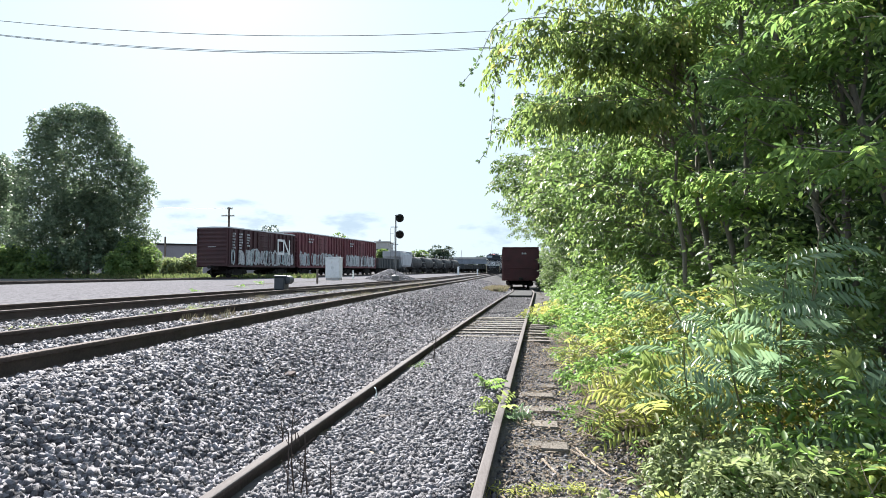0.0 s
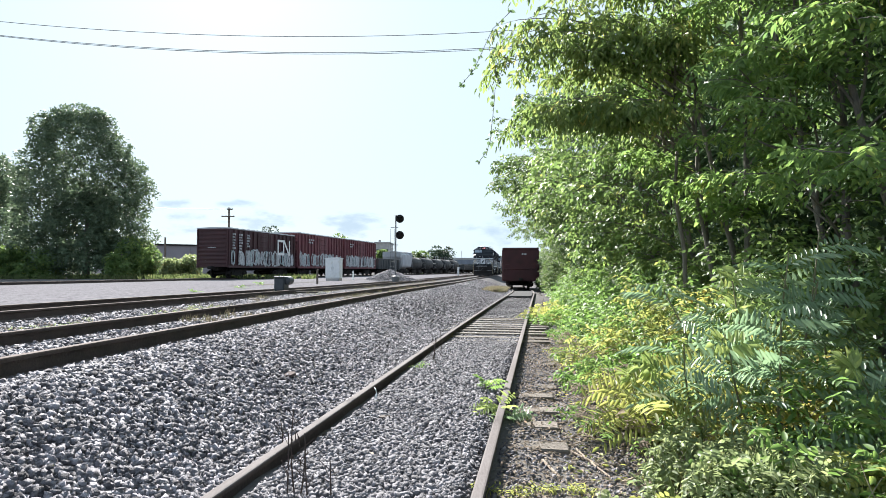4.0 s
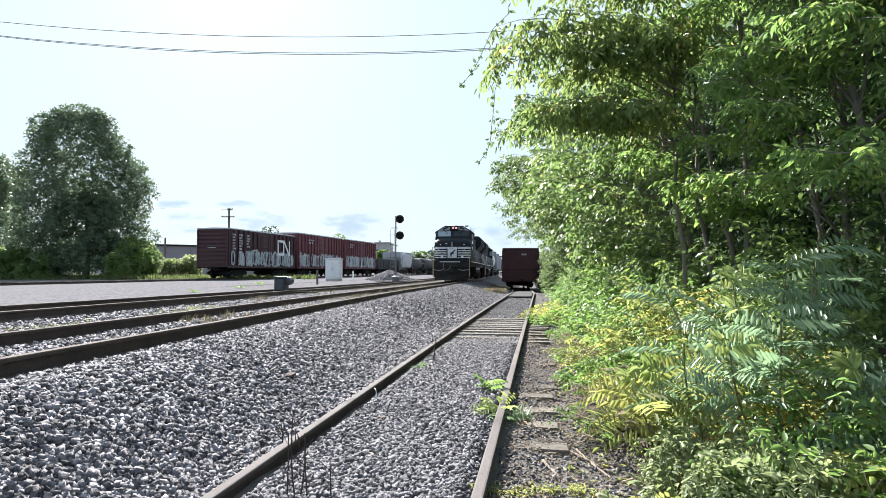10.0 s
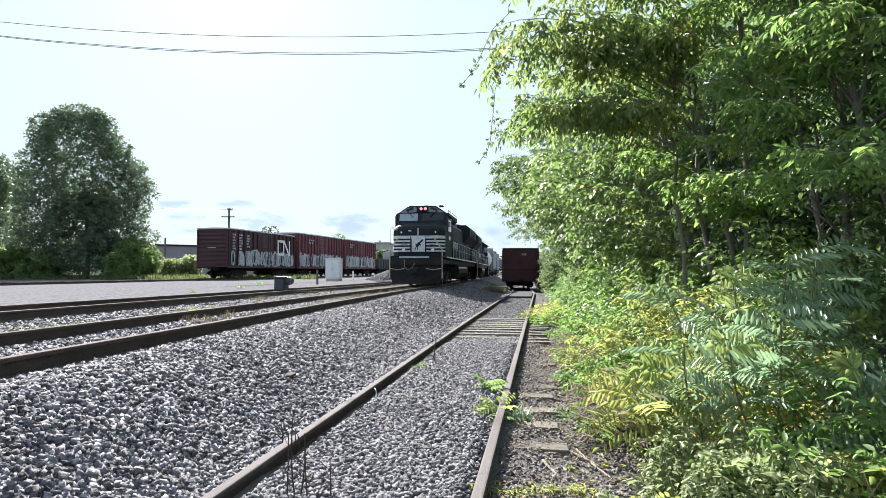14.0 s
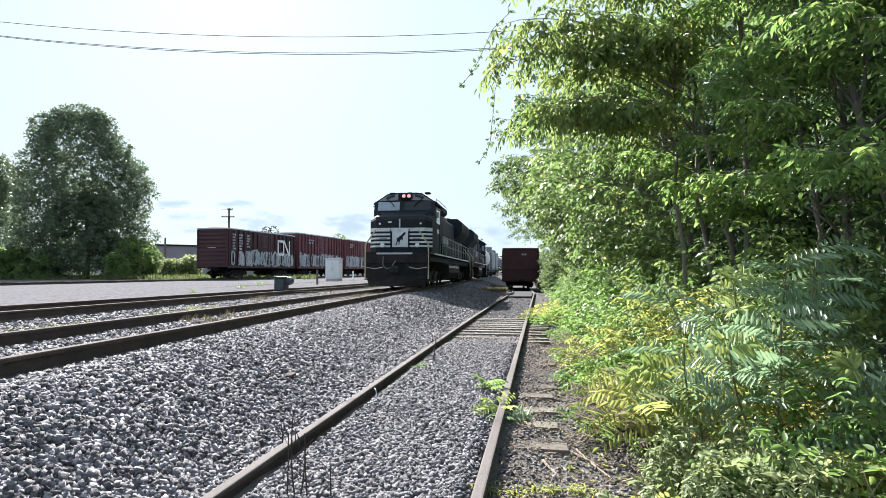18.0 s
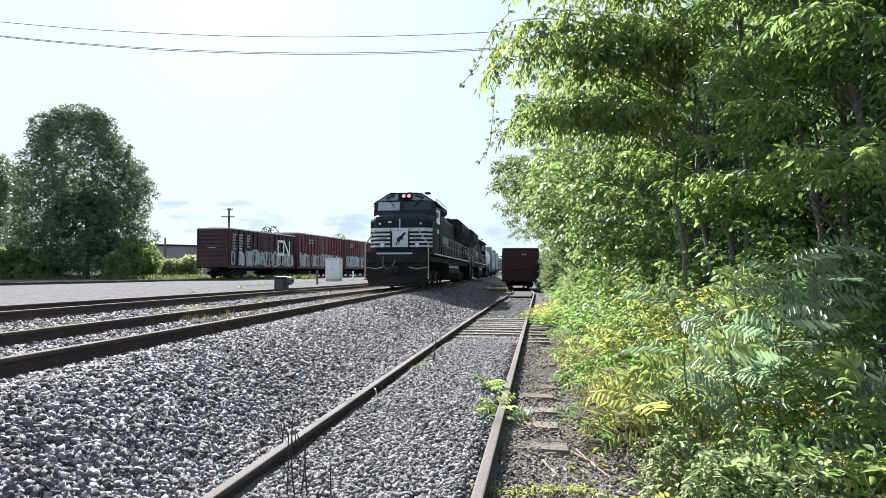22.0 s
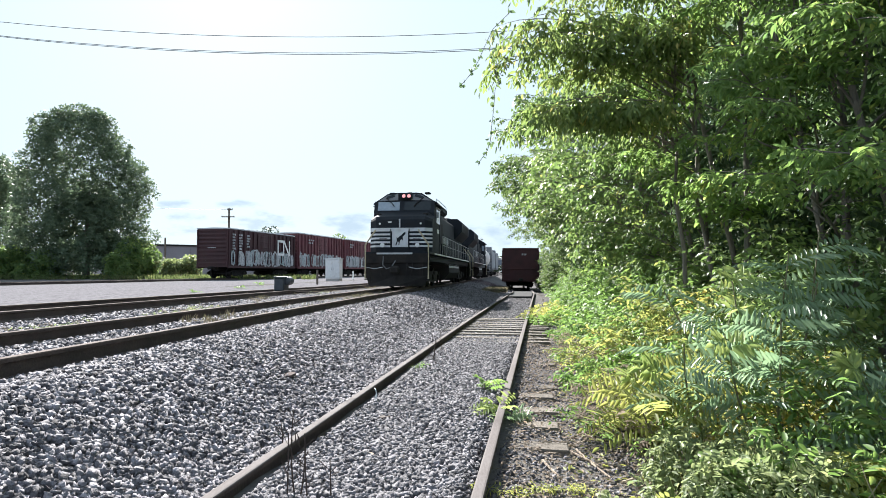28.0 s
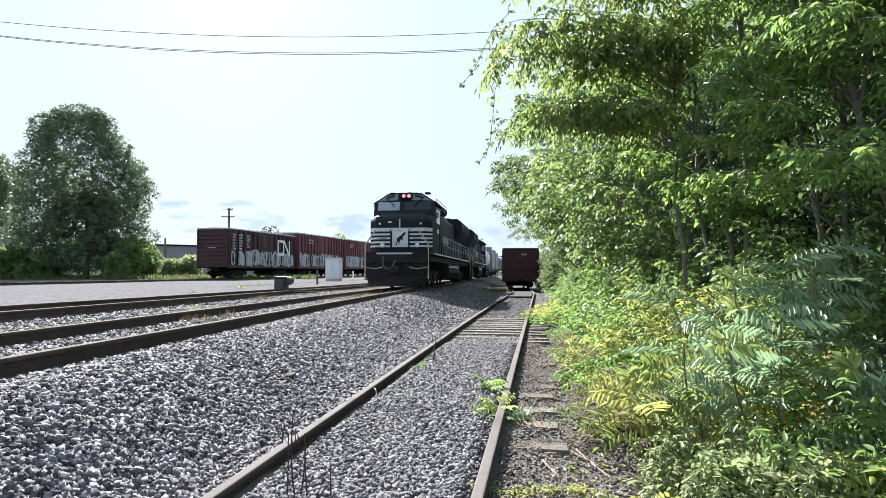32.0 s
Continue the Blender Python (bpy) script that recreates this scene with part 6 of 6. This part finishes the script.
def pole(x, top, base, d, arms, label):
    a, k = pix(x, base, d), d / F
    H = (base - top) * k + a.z - 0.45
    base += (a.z - 0.45) / k
    a.z = 0.45
    t = thing("utility_pole", None, None, label, "utility pole", at=Matrix.Translation(a))
    part("shaft", Mesh().tube((0, 0, -0.3), (0, 0, H), 0.17, 10, 0.12), M_POLE, t, smooth=True)
    for y, w, xo in arms:
        z = (base - y) * k
        c = part("crossarm", Mesh().box((xo, -0.12, z), (w, 0.1, 0.13), 0.01), M_POLE, t)
        for q in range(4):
            part("insulator", Mesh().lathe([(0.03, 0), (0.06, 0.03), (0.05, 0.12), (0.02, 0.16)], 8, "z", (xo + w * (q / 3 - 0.5) * 0.92, -0.12, z + 0.06)), M_STEEL, c)
    return t


def wire(pts, r, name="overhead_wire", label="thin black overhead wire"):
    m = Mesh()
    m.rod([tuple(p) for p in pts], r, 5)
    return thing(name, m, M_WIRE, label, "wire", "overhead wires")


M_DARKG = mat("dark_blue_grey", (0.03, 0.038, 0.045), (0.045, 0.052, 0.06), 0.5)
signal()
cabinet()
switch_machine()
pole(404, 368, 485, 88, [(371.5, 0.7, 0.15), (384, 1.75, -0.1)], "wooden utility pole with two crossarms behind the boxcars")
pole(291.5, 421, 480, 95, [], "short wooden post by the warehouse")
for q in range(2):
    wire([pix(lerp(200, 400, i / 14), lerp(362, 371.0, i / 14) + 3 * math.sin(math.pi * i / 14), lerp(66, 87.9, i / 14) + q * 0.4) for i in range(15)], 0.02)
# wires across the top of the view, sagging
for y0, ym, y1, x1 in ((39, 64.5, 57, 868), (63.5, 93, 82, 925), (65, 95.5, 84.5, 925)):
    pts = []
    for i in range(41):
        x = lerp(-700, x1 + 60, i / 40)
        u = x / x1
        # parabola through the three heights
        y = y0 * (1 - u) * (1 - 2 * u) + ym * 4 * u * (1 - u) + y1 * u * (2 * u - 1)
        pts.append(pix(x, y, 20.0))
    wire(pts, 0.009)


def vine(pts, d, seed):
    """A thin hanging vine with small leaves."""
    rng = np.random.default_rng(seed)
    P = [pix(x, y, d) for x, y in pts]
    t = thing("vine", None, None, "thin vine hanging from the tree with small dark leaves", "vine", "hanging vines", at=Matrix.Translation(P[0]))
    part("stem", Mesh().rod([p - P[0] for p in P], 0.004, 5), M_BARK, t)
    B = []
    for a, b in zip(P, P[1:]):
        for _ in range(5):
            B.append(tuple(a.lerp(b, rng.random()) - P[0]))
    B = np.array(B) + rng.normal(0, 0.015, (len(B), 3))
    n = len(B)
    W = rng.normal(0, 1, (n, 3)) - np.array([0, 0, 0.6])
    o = new("leaves", leaves_mesh("leaves", B, W, rng.normal(size=(n, 3)), rng.uniform(0.05, 0.09, n), rng.uniform(0.04, 0.065, n), M_LEAFD))
    o.parent = t


vine([(905, 20), (872, 52), (858, 82), (848, 105), (838, 125), (826, 140), (812, 155)], 9.0, 80)
vine([(905, 110), (886, 130), (876, 160), (874, 190), (870, 225), (868, 250), (862, 268), (846, 290)], 9.6, 81)
vine([(900, 60), (880, 85), (870, 100), (876, 130), (884, 150)], 9.2, 82)


def post(x, top, base, d, w, material, label):
    a, k = pix(x, base, d), d / F
    m = Mesh().box((0, 0, (base - top) * k / 2 - 0.05), (w, w, (base - top) * k + 0.1), 0.02)
    thing("marker_post", m, material, label, "post", "marker posts", at=Matrix.Translation(a))


post(561.5, 478, 501, 38, 0.11, M_TIE, "short weathered wooden post beside the track")
post(811, 474, 488, 120, 0.35, M_CABINET, "white marker post by the yard track")
post(845, 478, 488, 140, 0.3, M_CABINET, "white marker post by the yard track")
post(625, 480, 494, 44, 0.1, M_CABINET, "small white marker post")


def gravel_pile():
    d = 60.0
    rng = np.random.default_rng(40)
    c = pix(690, 497, d)
    k = d / F
    n = 5000
    u = rng.normal(0, 0.42, n)
    v = rng.normal(0, 0.42, n)
    h = np.maximum(0, 1 - np.sqrt(u * u + v * v) * 1.0)
    P = np.stack([c.x + u * 48 * k, c.y + v * 2.6, c.z + h * 19 * k], 1)
    stones("gravel_pile_stones", (P, rng.uniform(0.06, 0.13, n)), M_STONE, "loose stones on the gravel heap", 41, "gravel")
    m = Mesh()
    N, R = 28, 9
    for j in range(R + 1):
        r = j / R
        for i in range(N):
            a = 2 * math.pi * i / N
            m.v.append((math.cos(a) * r * 50 * k, math.sin(a) * r * 2.8, (1 - r) * 18.5 * k * (1 + 0.12 * noise.noise((i * 0.6, j, 0))) - 0.05))
    m.f = [(j * N + i, j * N + (i + 1) % N, (j + 1) * N + (i + 1) % N, (j + 1) * N + i) for j in range(R) for i in range(N)]
    thing("gravel_heap", m, M_GROUND, "heap of grey gravel beside the tracks", "gravel heap", at=Matrix.Translation(c), smooth=True)


gravel_pile()


# ---- buildings, bridge and trees in the distance ----
def warehouse():
    d = 118.0
    a, b = pix(180, 480, d), pix(640, 480, 150)
    H = (480 - 424) / F * d
    L = (b - a).length
    t = thing("warehouse", None, None, "long low grey warehouse beyond the yard", "building")
    way = (b - a).normalized()
    t.matrix_basis = Matrix.Translation((a.x, a.y, 0.4)) @ way.to_track_quat("X", "Z").to_matrix().to_4x4()
    part("wall", Mesh().box((L / 2, 10, H / 2), (L, 20, H), 0.02), M_WALL, t)
    part("roof", Mesh().box((L / 2, 10, H + 0.12), (L + 0.6, 20.6, 0.3), 0.03), M_UNDER, t, "dark roof edge")
    for i in range(12):
        part("wall_rib", Mesh().box((L * (i + 0.5) / 12, -0.05, H / 2), (0.25, 0.14, H - 0.1), 0.02), M_WALL, t)


def office(x0, x1, top, base, d, material, label, rows=2, cols=3):
    a, b, k = pix(x0, base, d), pix(x1, base, d), d / F
    W, H = (x1 - x0) * k, (base - top) * k
    t = thing("building", None, None, label, "building", "distant buildings", at=Matrix.Translation((a.x, a.y, 0.4)))
    H += a.z - 0.4
    part("wall", Mesh().box((W / 2, 6, H / 2), (W, 12, H), 0.02), material, t)
    part("roof", Mesh().box((W / 2, 6, H + 0.15), (W + 0.5, 12.5, 0.3), 0.02), M_CONC, t)
    part("chimney", Mesh().box((W * 0.2, 4, H + 0.5), (0.6, 0.6, 0.9), 0.03), M_CONC, t)
    for r in range(rows):
        for c in range(cols):
            part("window", Mesh().box((W * (c + 0.5) / cols, -0.02, H * (r + 0.6) / (rows + 0.3)), (W / cols * 0.55, 0.08, H / rows * 0.4), 0.0), M_GLASS, t)


def bridge():
    d = 300.0
    k = d / F
    a = pix(770, 480, d)
    t = thing("overpass", None, None, "low road overpass crossing the tracks far off", "bridge", at=Matrix.Translation((a.x, a.y, 0)))
    L = 260 * k
    z0, z1 = EYE[2] + (480 - 469) * k, EYE[2] + (480 - 461) * k
    part("girder", Mesh().box((L / 2, 0, (z0 + z1) / 2), (L, 9, z1 - z0), 0.05), M_BRIDGE, t)
    part("parapet", Mesh().box((L / 2, -4.6, z1 + 0.45), (L, 0.3, 0.9), 0.03), M_CONC, t)
    for i in range(7):
        part("pier", Mesh().box((4 + i * (L - 6) / 6, 0, z0 / 2), (1.6, 7, z0), 0.05), M_CONC, t)
    for i in range(4):
        part("lamp_post", Mesh().tube((12 + 14 * i, -4.3, z1), (12 + 14 * i, -4.3, z1 + 4), 0.1, 6), M_STEEL, t)


warehouse()
office(664, 689, 431, 486, 170, M_CONC, "pale cream industrial building beyond the boxcars")
office(682, 706, 449, 486, 150, M_TANKW, "low pale building with dark windows")
bridge()


def distant_trees():
    rnd = random.Random(12)
    rows = [(783, 488, 40, 50, 200, 0), (770, 488, 22, 40, 210, 0), (740, 488, 26, 40, 190, 1), (684, 488, 26, 42, 150, 1), (602, 486, 34, 67, 160, 1), (474, 486, 40, 84, 170, 2), (455, 486, 30, 80, 180, 2),
            (820, 488, 40, 26, 340, 0), (860, 488, 40, 30, 340, 0), (720, 488, 60, 36, 260, 0), (545, 486, 70, 60, 260, 0), (900, 490, 80, 34, 330, 0), (950, 490, 60, 40, 330, 0)]
    for i, (x, y0, w, h, d, mt) in enumerate(rows):
        a = pix(x, y0, d)
        k = d / F
        W, H = w * k / 2, h * k
        bl = [(0, 0, H * 0.6, W * 0.6, W * 0.6, H * 0.25)] + [(rnd.uniform(-0.65, 0.65) * W, rnd.uniform(-1, 1) * W * 0.5, rnd.uniform(0.25, 0.92) * H, W * 0.42, W * 0.42, H * 0.14) for _ in range(10)]
        far_tree(a, bl, 900 if i > 6 or i < 4 else 380, 340 + i, ("dark green tree in the distance", "yellow-green tree in the distance", "sparse green tree in the distance")[mt], 0.013 * d ** 0.8, (M_LEAFX, M_LEAFO, M_LEAFX)[mt], 0.2)


distant_trees()


# ---- small growth and litter ----
def blades(name, spots, material, label, seed, h0, h1, w=0.008, per=7, cat="grass"):
    """Tufts of narrow blades."""
    rng = np.random.default_rng(seed)
    P = np.repeat(np.array(spots), per, 0)
    n = len(P)
    P[:, :2] += rng.normal(0, 0.04, (n, 2))
    D = rng.normal(0, 0.35, (n, 3))
    D[:, 2] = 1
    U = rng.normal(size=(n, 3))
    U[:, 2] *= 0.2
    o = new(name, leaves_mesh(name, P, D, U, rng.uniform(h0, h1, n), np.full(n, w), material))
    return tagged(o, label, cat, kind="stuff")


def strip(seed, n, y0, y1, fx, a, b):
    rng = np.random.default_rng(seed)
    out = []
    for _ in range(n):
        y = y0 + (y1 - y0) * rng.random()
        x = fx(y) + rng.uniform(a, b)
        if noise.noise((y * 0.35, seed * 3.1, 0)) > -0.05:
            out.append((x, y, ground_z(x, y)))
    return out


blades("dry_weeds", strip(50, 300, 7, 40, main_x, -0.6, 0.6) + strip(51, 260, 6, 45, main_x, -1.5, -0.85) + strip(52, 260, 12, 60, second_x, -0.6, 0.6) + strip(59, 150, 14, 60, second_x, 0.85, 1.5), M_GRASSD, "dry brown weeds between the rails", 53, 0.04, 0.18, 0.005, 12)
blades("yard_grass", [(pix(rx, 490, d).x, d * K, 0.5) for rx, d in [(random.Random(i).uniform(-60, 560), random.Random(i + 999).uniform(56, 75)) for i in range(1500)]], M_GRASS, "long pale grass along the yard track", 54, 0.2, 0.6, 0.06, 6)
blades("dry_patch", [(siding_x(y) - 1.2 - 1.6 * random.Random(k).random(), y, ground_z(siding_x(y) - 2, y)) for k, y in [(k, 41 + 11 * random.Random(k + 77).random()) for k in range(420)]], M_GRASSD, "patch of dry brown grass between the tracks", 57, 0.15, 0.4, 0.03, 6)
blades("verge_grass", strip(55, 500, 3.5, 30, siding_x, 1.9, 3.0), M_GRASS, "thin dry grass along the siding", 56, 0.1, 0.35, 0.008)


def seedling(at, seed, n, flen, material, label, pairs=7):
    rng, rnd = np.random.default_rng(seed), random.Random(seed)
    t = thing("seedling", None, None, label, "plant", "plants by the rails", at=Matrix.Translation(at))
    part("stem", Mesh().tube((0, 0, -0.03), (0, 0, flen * 0.35), 0.006, 5), M_BARK, t)
    a = rng.uniform(0, 2 * math.pi, n)
    D = np.stack([np.cos(a), np.sin(a), rng.uniform(0.1, 0.7, n)], 1)
    P = np.zeros((n, 3))
    P[:, 2] = rng.uniform(0.1, 0.4, n) * flen
    B, W, U, L, WD = fronds(rng, P, D, pairs, flen, flen * 0.24, flen * 0.09, 0.3)
    o = new("fronds", leaves_mesh("fronds", B, W, U, L, WD, material))
    o.parent = t


def floor_at(x, y):
    """Where a bearing meets the ground."""
    d = 3.0
    while d < 80:
        p = pix(x, y, d)
        if p.z <= ground_z(p.x, p.y):
            return p
        d += 0.02
    return p


seedling(floor_at(882, 742), 400, 11, 0.3, M_LEAFL, "bright green seedling growing beside the rail")
seedling(floor_at(905, 748), 401, 7, 0.26, M_LEAFS, "bright green seedling growing beside the rail")
seedling(floor_at(858, 694), 402, 6, 0.3, M_LEAF, "thin green seedling between the rails")
seedling(floor_at(742, 655), 403, 6, 0.16, M_LEAFB, "small yellow-green plant between the rails", 3)
seedling(floor_at(345, 520), 404, 9, 0.26, M_LEAFB, "green weed in the gravel lot", 4)
seedling(floor_at(425, 512), 405, 9, 0.3, M_LEAFB, "green weed in the gravel lot", 4)
seedling(floor_at(458, 505), 406, 10, 0.34, M_LEAFB, "green weed in the gravel lot", 4)
for i, (x, y) in enumerate([(865, 876), (900, 878), (935, 880), (960, 876), (990, 880), (1010, 872), (1040, 878)]):
    seedling(floor_at(x, y), 410 + i, 8, 0.13, M_LEAFY, "low yellow-green creeper beside the rail", 3)


for i, (x, y) in enumerate([(58, 594), (74, 592), (100, 588), (316, 556), (335, 553), (350, 551), (452, 536), (276, 566), (56, 553), (84, 549), (560, 522)]):
    p = floor_at(x, y)
    shrub(p, "thin pale weed growing between the rails", M_LEAFW if i % 3 else M_LEAFR, 440 + i, 6, 0.1, 0.028, 0.014, 0.3, "weeds between the rails", 0.14)


def stalk(x, y, top, seed):
    """A dead dark weed stalk."""
    p = floor_at(x, y)
    k = p.y / K / F
    rnd = random.Random(seed)
    t = thing("dead_stalk", None, None, "dry dark weed stalk by the siding rail", "plant", "dead weed stalks", at=Matrix.Translation(p))
    H = (y - top) * k
    m = Mesh()
    limb(m, (0, 0, -0.02), (rnd.uniform(-0.03, 0.03), 0, H), 0.006, 0.003, 0.02, rnd, 5, 5)
    part("stem", m, M_STALK, t)
    for i in range(6):
        z = H * rnd.uniform(0.25, 0.9)
        m = Mesh()
        m.rod([(0, 0, z), (rnd.uniform(-0.09, 0.09), rnd.uniform(-0.05, 0.05), z + rnd.uniform(0.03, 0.1))], 0.0025, 4)
        part("twig", m, M_STALK, t)


M_STALK = mat("dead_stem", (0.07, 0.05, 0.04), (0.04, 0.03, 0.028), 0.9)
for i, (x, y, top) in enumerate([(522, 880, 730), (530, 884, 770), (508, 884, 770), (545, 886, 800), (586, 886, 815), (766, 640, 590), (780, 632, 585), (771, 645, 600), (500, 800, 745)]):
    stalk(x, y, top, 430 + i)


def stick(x0, y0, x1, y1, r, material, label, name="stick", lift=0.02):
    a, b = floor_at(x0, y0), floor_at(x1, y1)
    rnd = random.Random(int(x0 + y0))
    m = Mesh()
    limb(m, (0, 0, lift), b - a + Vector((0, 0, lift)), r, r * 0.6, 0.02, rnd, 4, 6)
    thing(name, m, material, label, "stick", "sticks by the siding", at=Matrix.Translation(a))


M_STICK = mat("dry_twig", (0.34, 0.27, 0.2), (0.22, 0.17, 0.13), 0.9, scale=8, fine=60)
for x0, y0, x1, y1, r in [(1010, 742, 1048, 750, 0.012), (980, 790, 1060, 830, 0.012), (1020, 800, 1080, 850, 0.01), (960, 820, 990, 850, 0.012), (1030, 770, 1080, 790, 0.008), (950, 700, 985, 690, 0.01), (255, 880, 300, 868, 0.01), (1100, 860, 1160, 840, 0.012), (1130, 870, 1210, 850, 0.014), (1210, 868, 1250, 820, 0.012), (1010, 700, 1045, 720, 0.008), (930, 760, 1000, 752, 0.012)]:
    stick(x0, y0, x1, y1, r, M_STICK, "dry fallen twig on the gravel")
rt = random.Random(71)
for i in range(26):
    x0, y0 = rt.uniform(960, 1090), rt.uniform(690, 860)
    a = rt.uniform(-0.5, 0.9)
    L = rt.uniform(18, 60)
    stick(x0, y0, x0 + L * math.cos(a), y0 + L * 0.6 * math.sin(a), rt.uniform(0.003, 0.007), M_STICK, "thin dry twig on the gravel")
# loop of pale strapping over the rail
p = floor_at(665, 712)
m = Mesh().rod([(-0.02, 0.03, 0.14), (0.0, 0, 0.13), (0.015, -0.04, 0.06), (0.02, -0.06, 0.015), (0.01, -0.1, 0.01), (-0.005, -0.06, 0.02), (0.0, -0.02, 0.08)], 0.004, 5)
thing("strap", m, M_CABINET, "loop of pale plastic strap on the rail", "strap", at=Matrix.Translation(p))
p = floor_at(937, 742)
m = Mesh().rod([(-0.07, 0.12, 0.03), (-0.04, 0.06, 0.05), (0.0, 0.0, 0.04), (0.03, -0.04, 0.02), (0.03, -0.1, 0.015)], 0.012, 6)
thing("stick", m, M_STICK, "bent pale stick beside the rail", "stick", "sticks by the siding", at=Matrix.Translation(p))


def slab(x, y, sx, sy, h, material, label, name, rot=0):
    p = floor_at(x, y)
    rnd = random.Random(int(x))
    m = Mesh().prism([(sx * math.cos(a + rnd.uniform(-0.3, 0.3)) * rnd.uniform(0.75, 1), sy * math.sin(a) * rnd.uniform(0.75, 1)) for a in [i * math.pi / 3.5 for i in range(7)]], 0, h, "z")
    thing(name, m, material, label, "stone" if "stone" in label else "litter", at=Matrix.Translation(p + Vector((0, 0, 0.008))) @ pose(0, 0, 0, 8, -6, rot))


slab(508, 668, 0.11, 0.09, 0.03, M_SLAB, "flat pinkish stone on the ballast", "flat_stone")
slab(655, 808, 0.04, 0.03, 0.012, M_STICK, "pale tan stone between the rails", "flat_stone", 30)
slab(681, 742, 0.06, 0.03, 0.02, M_STALK, "dark piece of bark between the rails", "bark_piece", 10)
# crossing planks on the siding near the parked car
for i in range(5):
    y = 34.5 + 2.4 * i
    o = thing("crossing_panel", Mesh().box((0, 0, -0.04), (1.3, 2.45, 0.06), 0.01), M_ASPH, "flat grey crossing panel between the siding rails", "crossing panel", "crossing panels", kind="structure")
    o.matrix_basis = on_track(siding_x, siding_z, y)


def litter(seed, n, xa, xb, y0, y1, material, label, l0, l1, name, cat):
    """Fallen leaves and bits lying on the ground."""
    rng = np.random.default_rng(seed)
    ys = y0 + (y1 - y0) * rng.random(n) ** 1.4
    P = np.array([(x, y, ground_z(x, y) + 0.03) for y in ys for x in [siding_x(y) + rng.uniform(xa, xb)]])
    D = rng.normal(size=(n, 3))
    D[:, 2] *= 0.25
    U = np.tile([0, 0, 1.0], (n, 1)) + rng.normal(0, 0.3, (n, 3))
    L = rng.uniform(l0, l1, n)
    o = new(name, leaves_mesh(name, P, D, U, L, L * 0.4, material))
    tagged(o, label, cat, kind="stuff")


litter(70, 9000, 0.85, 2.2, 2.8, 14, M_LEAFR, "dry brown fallen leaves beside the siding", 0.015, 0.055, "leaf_litter", "leaf litter")
litter(71, 700, 1.3, 2.2, 2.8, 12, M_LEAFY, "small yellow-green ground plants", 0.03, 0.07, "ground_plants", "plants")


def dry_stems():
    """Pale dead stems leaning over one another at the edge of the shrubs."""
    rnd = random.Random(66)
    for i in range(46):
        y = rnd.uniform(3.3, 4.4) * K
        x = lerp(1.75, 3.1, rnd.random())
        z = ground_z(x, y)
        m = Mesh()
        e = (rnd.uniform(-0.45, 0.45), rnd.uniform(-0.2, 0.2), rnd.uniform(0.1, 0.5))
        limb(m, (0, 0, -0.01), e, rnd.uniform(0.003, 0.006), 0.0015, 0.06, rnd, 5, 4)
        thing("dry_twig", m, M_STICK, "thin dry twig leaning at the edge of the shrubs", "twig", "dry twigs", at=Matrix.Translation((x, y, z)))


dry_stems()


motions()
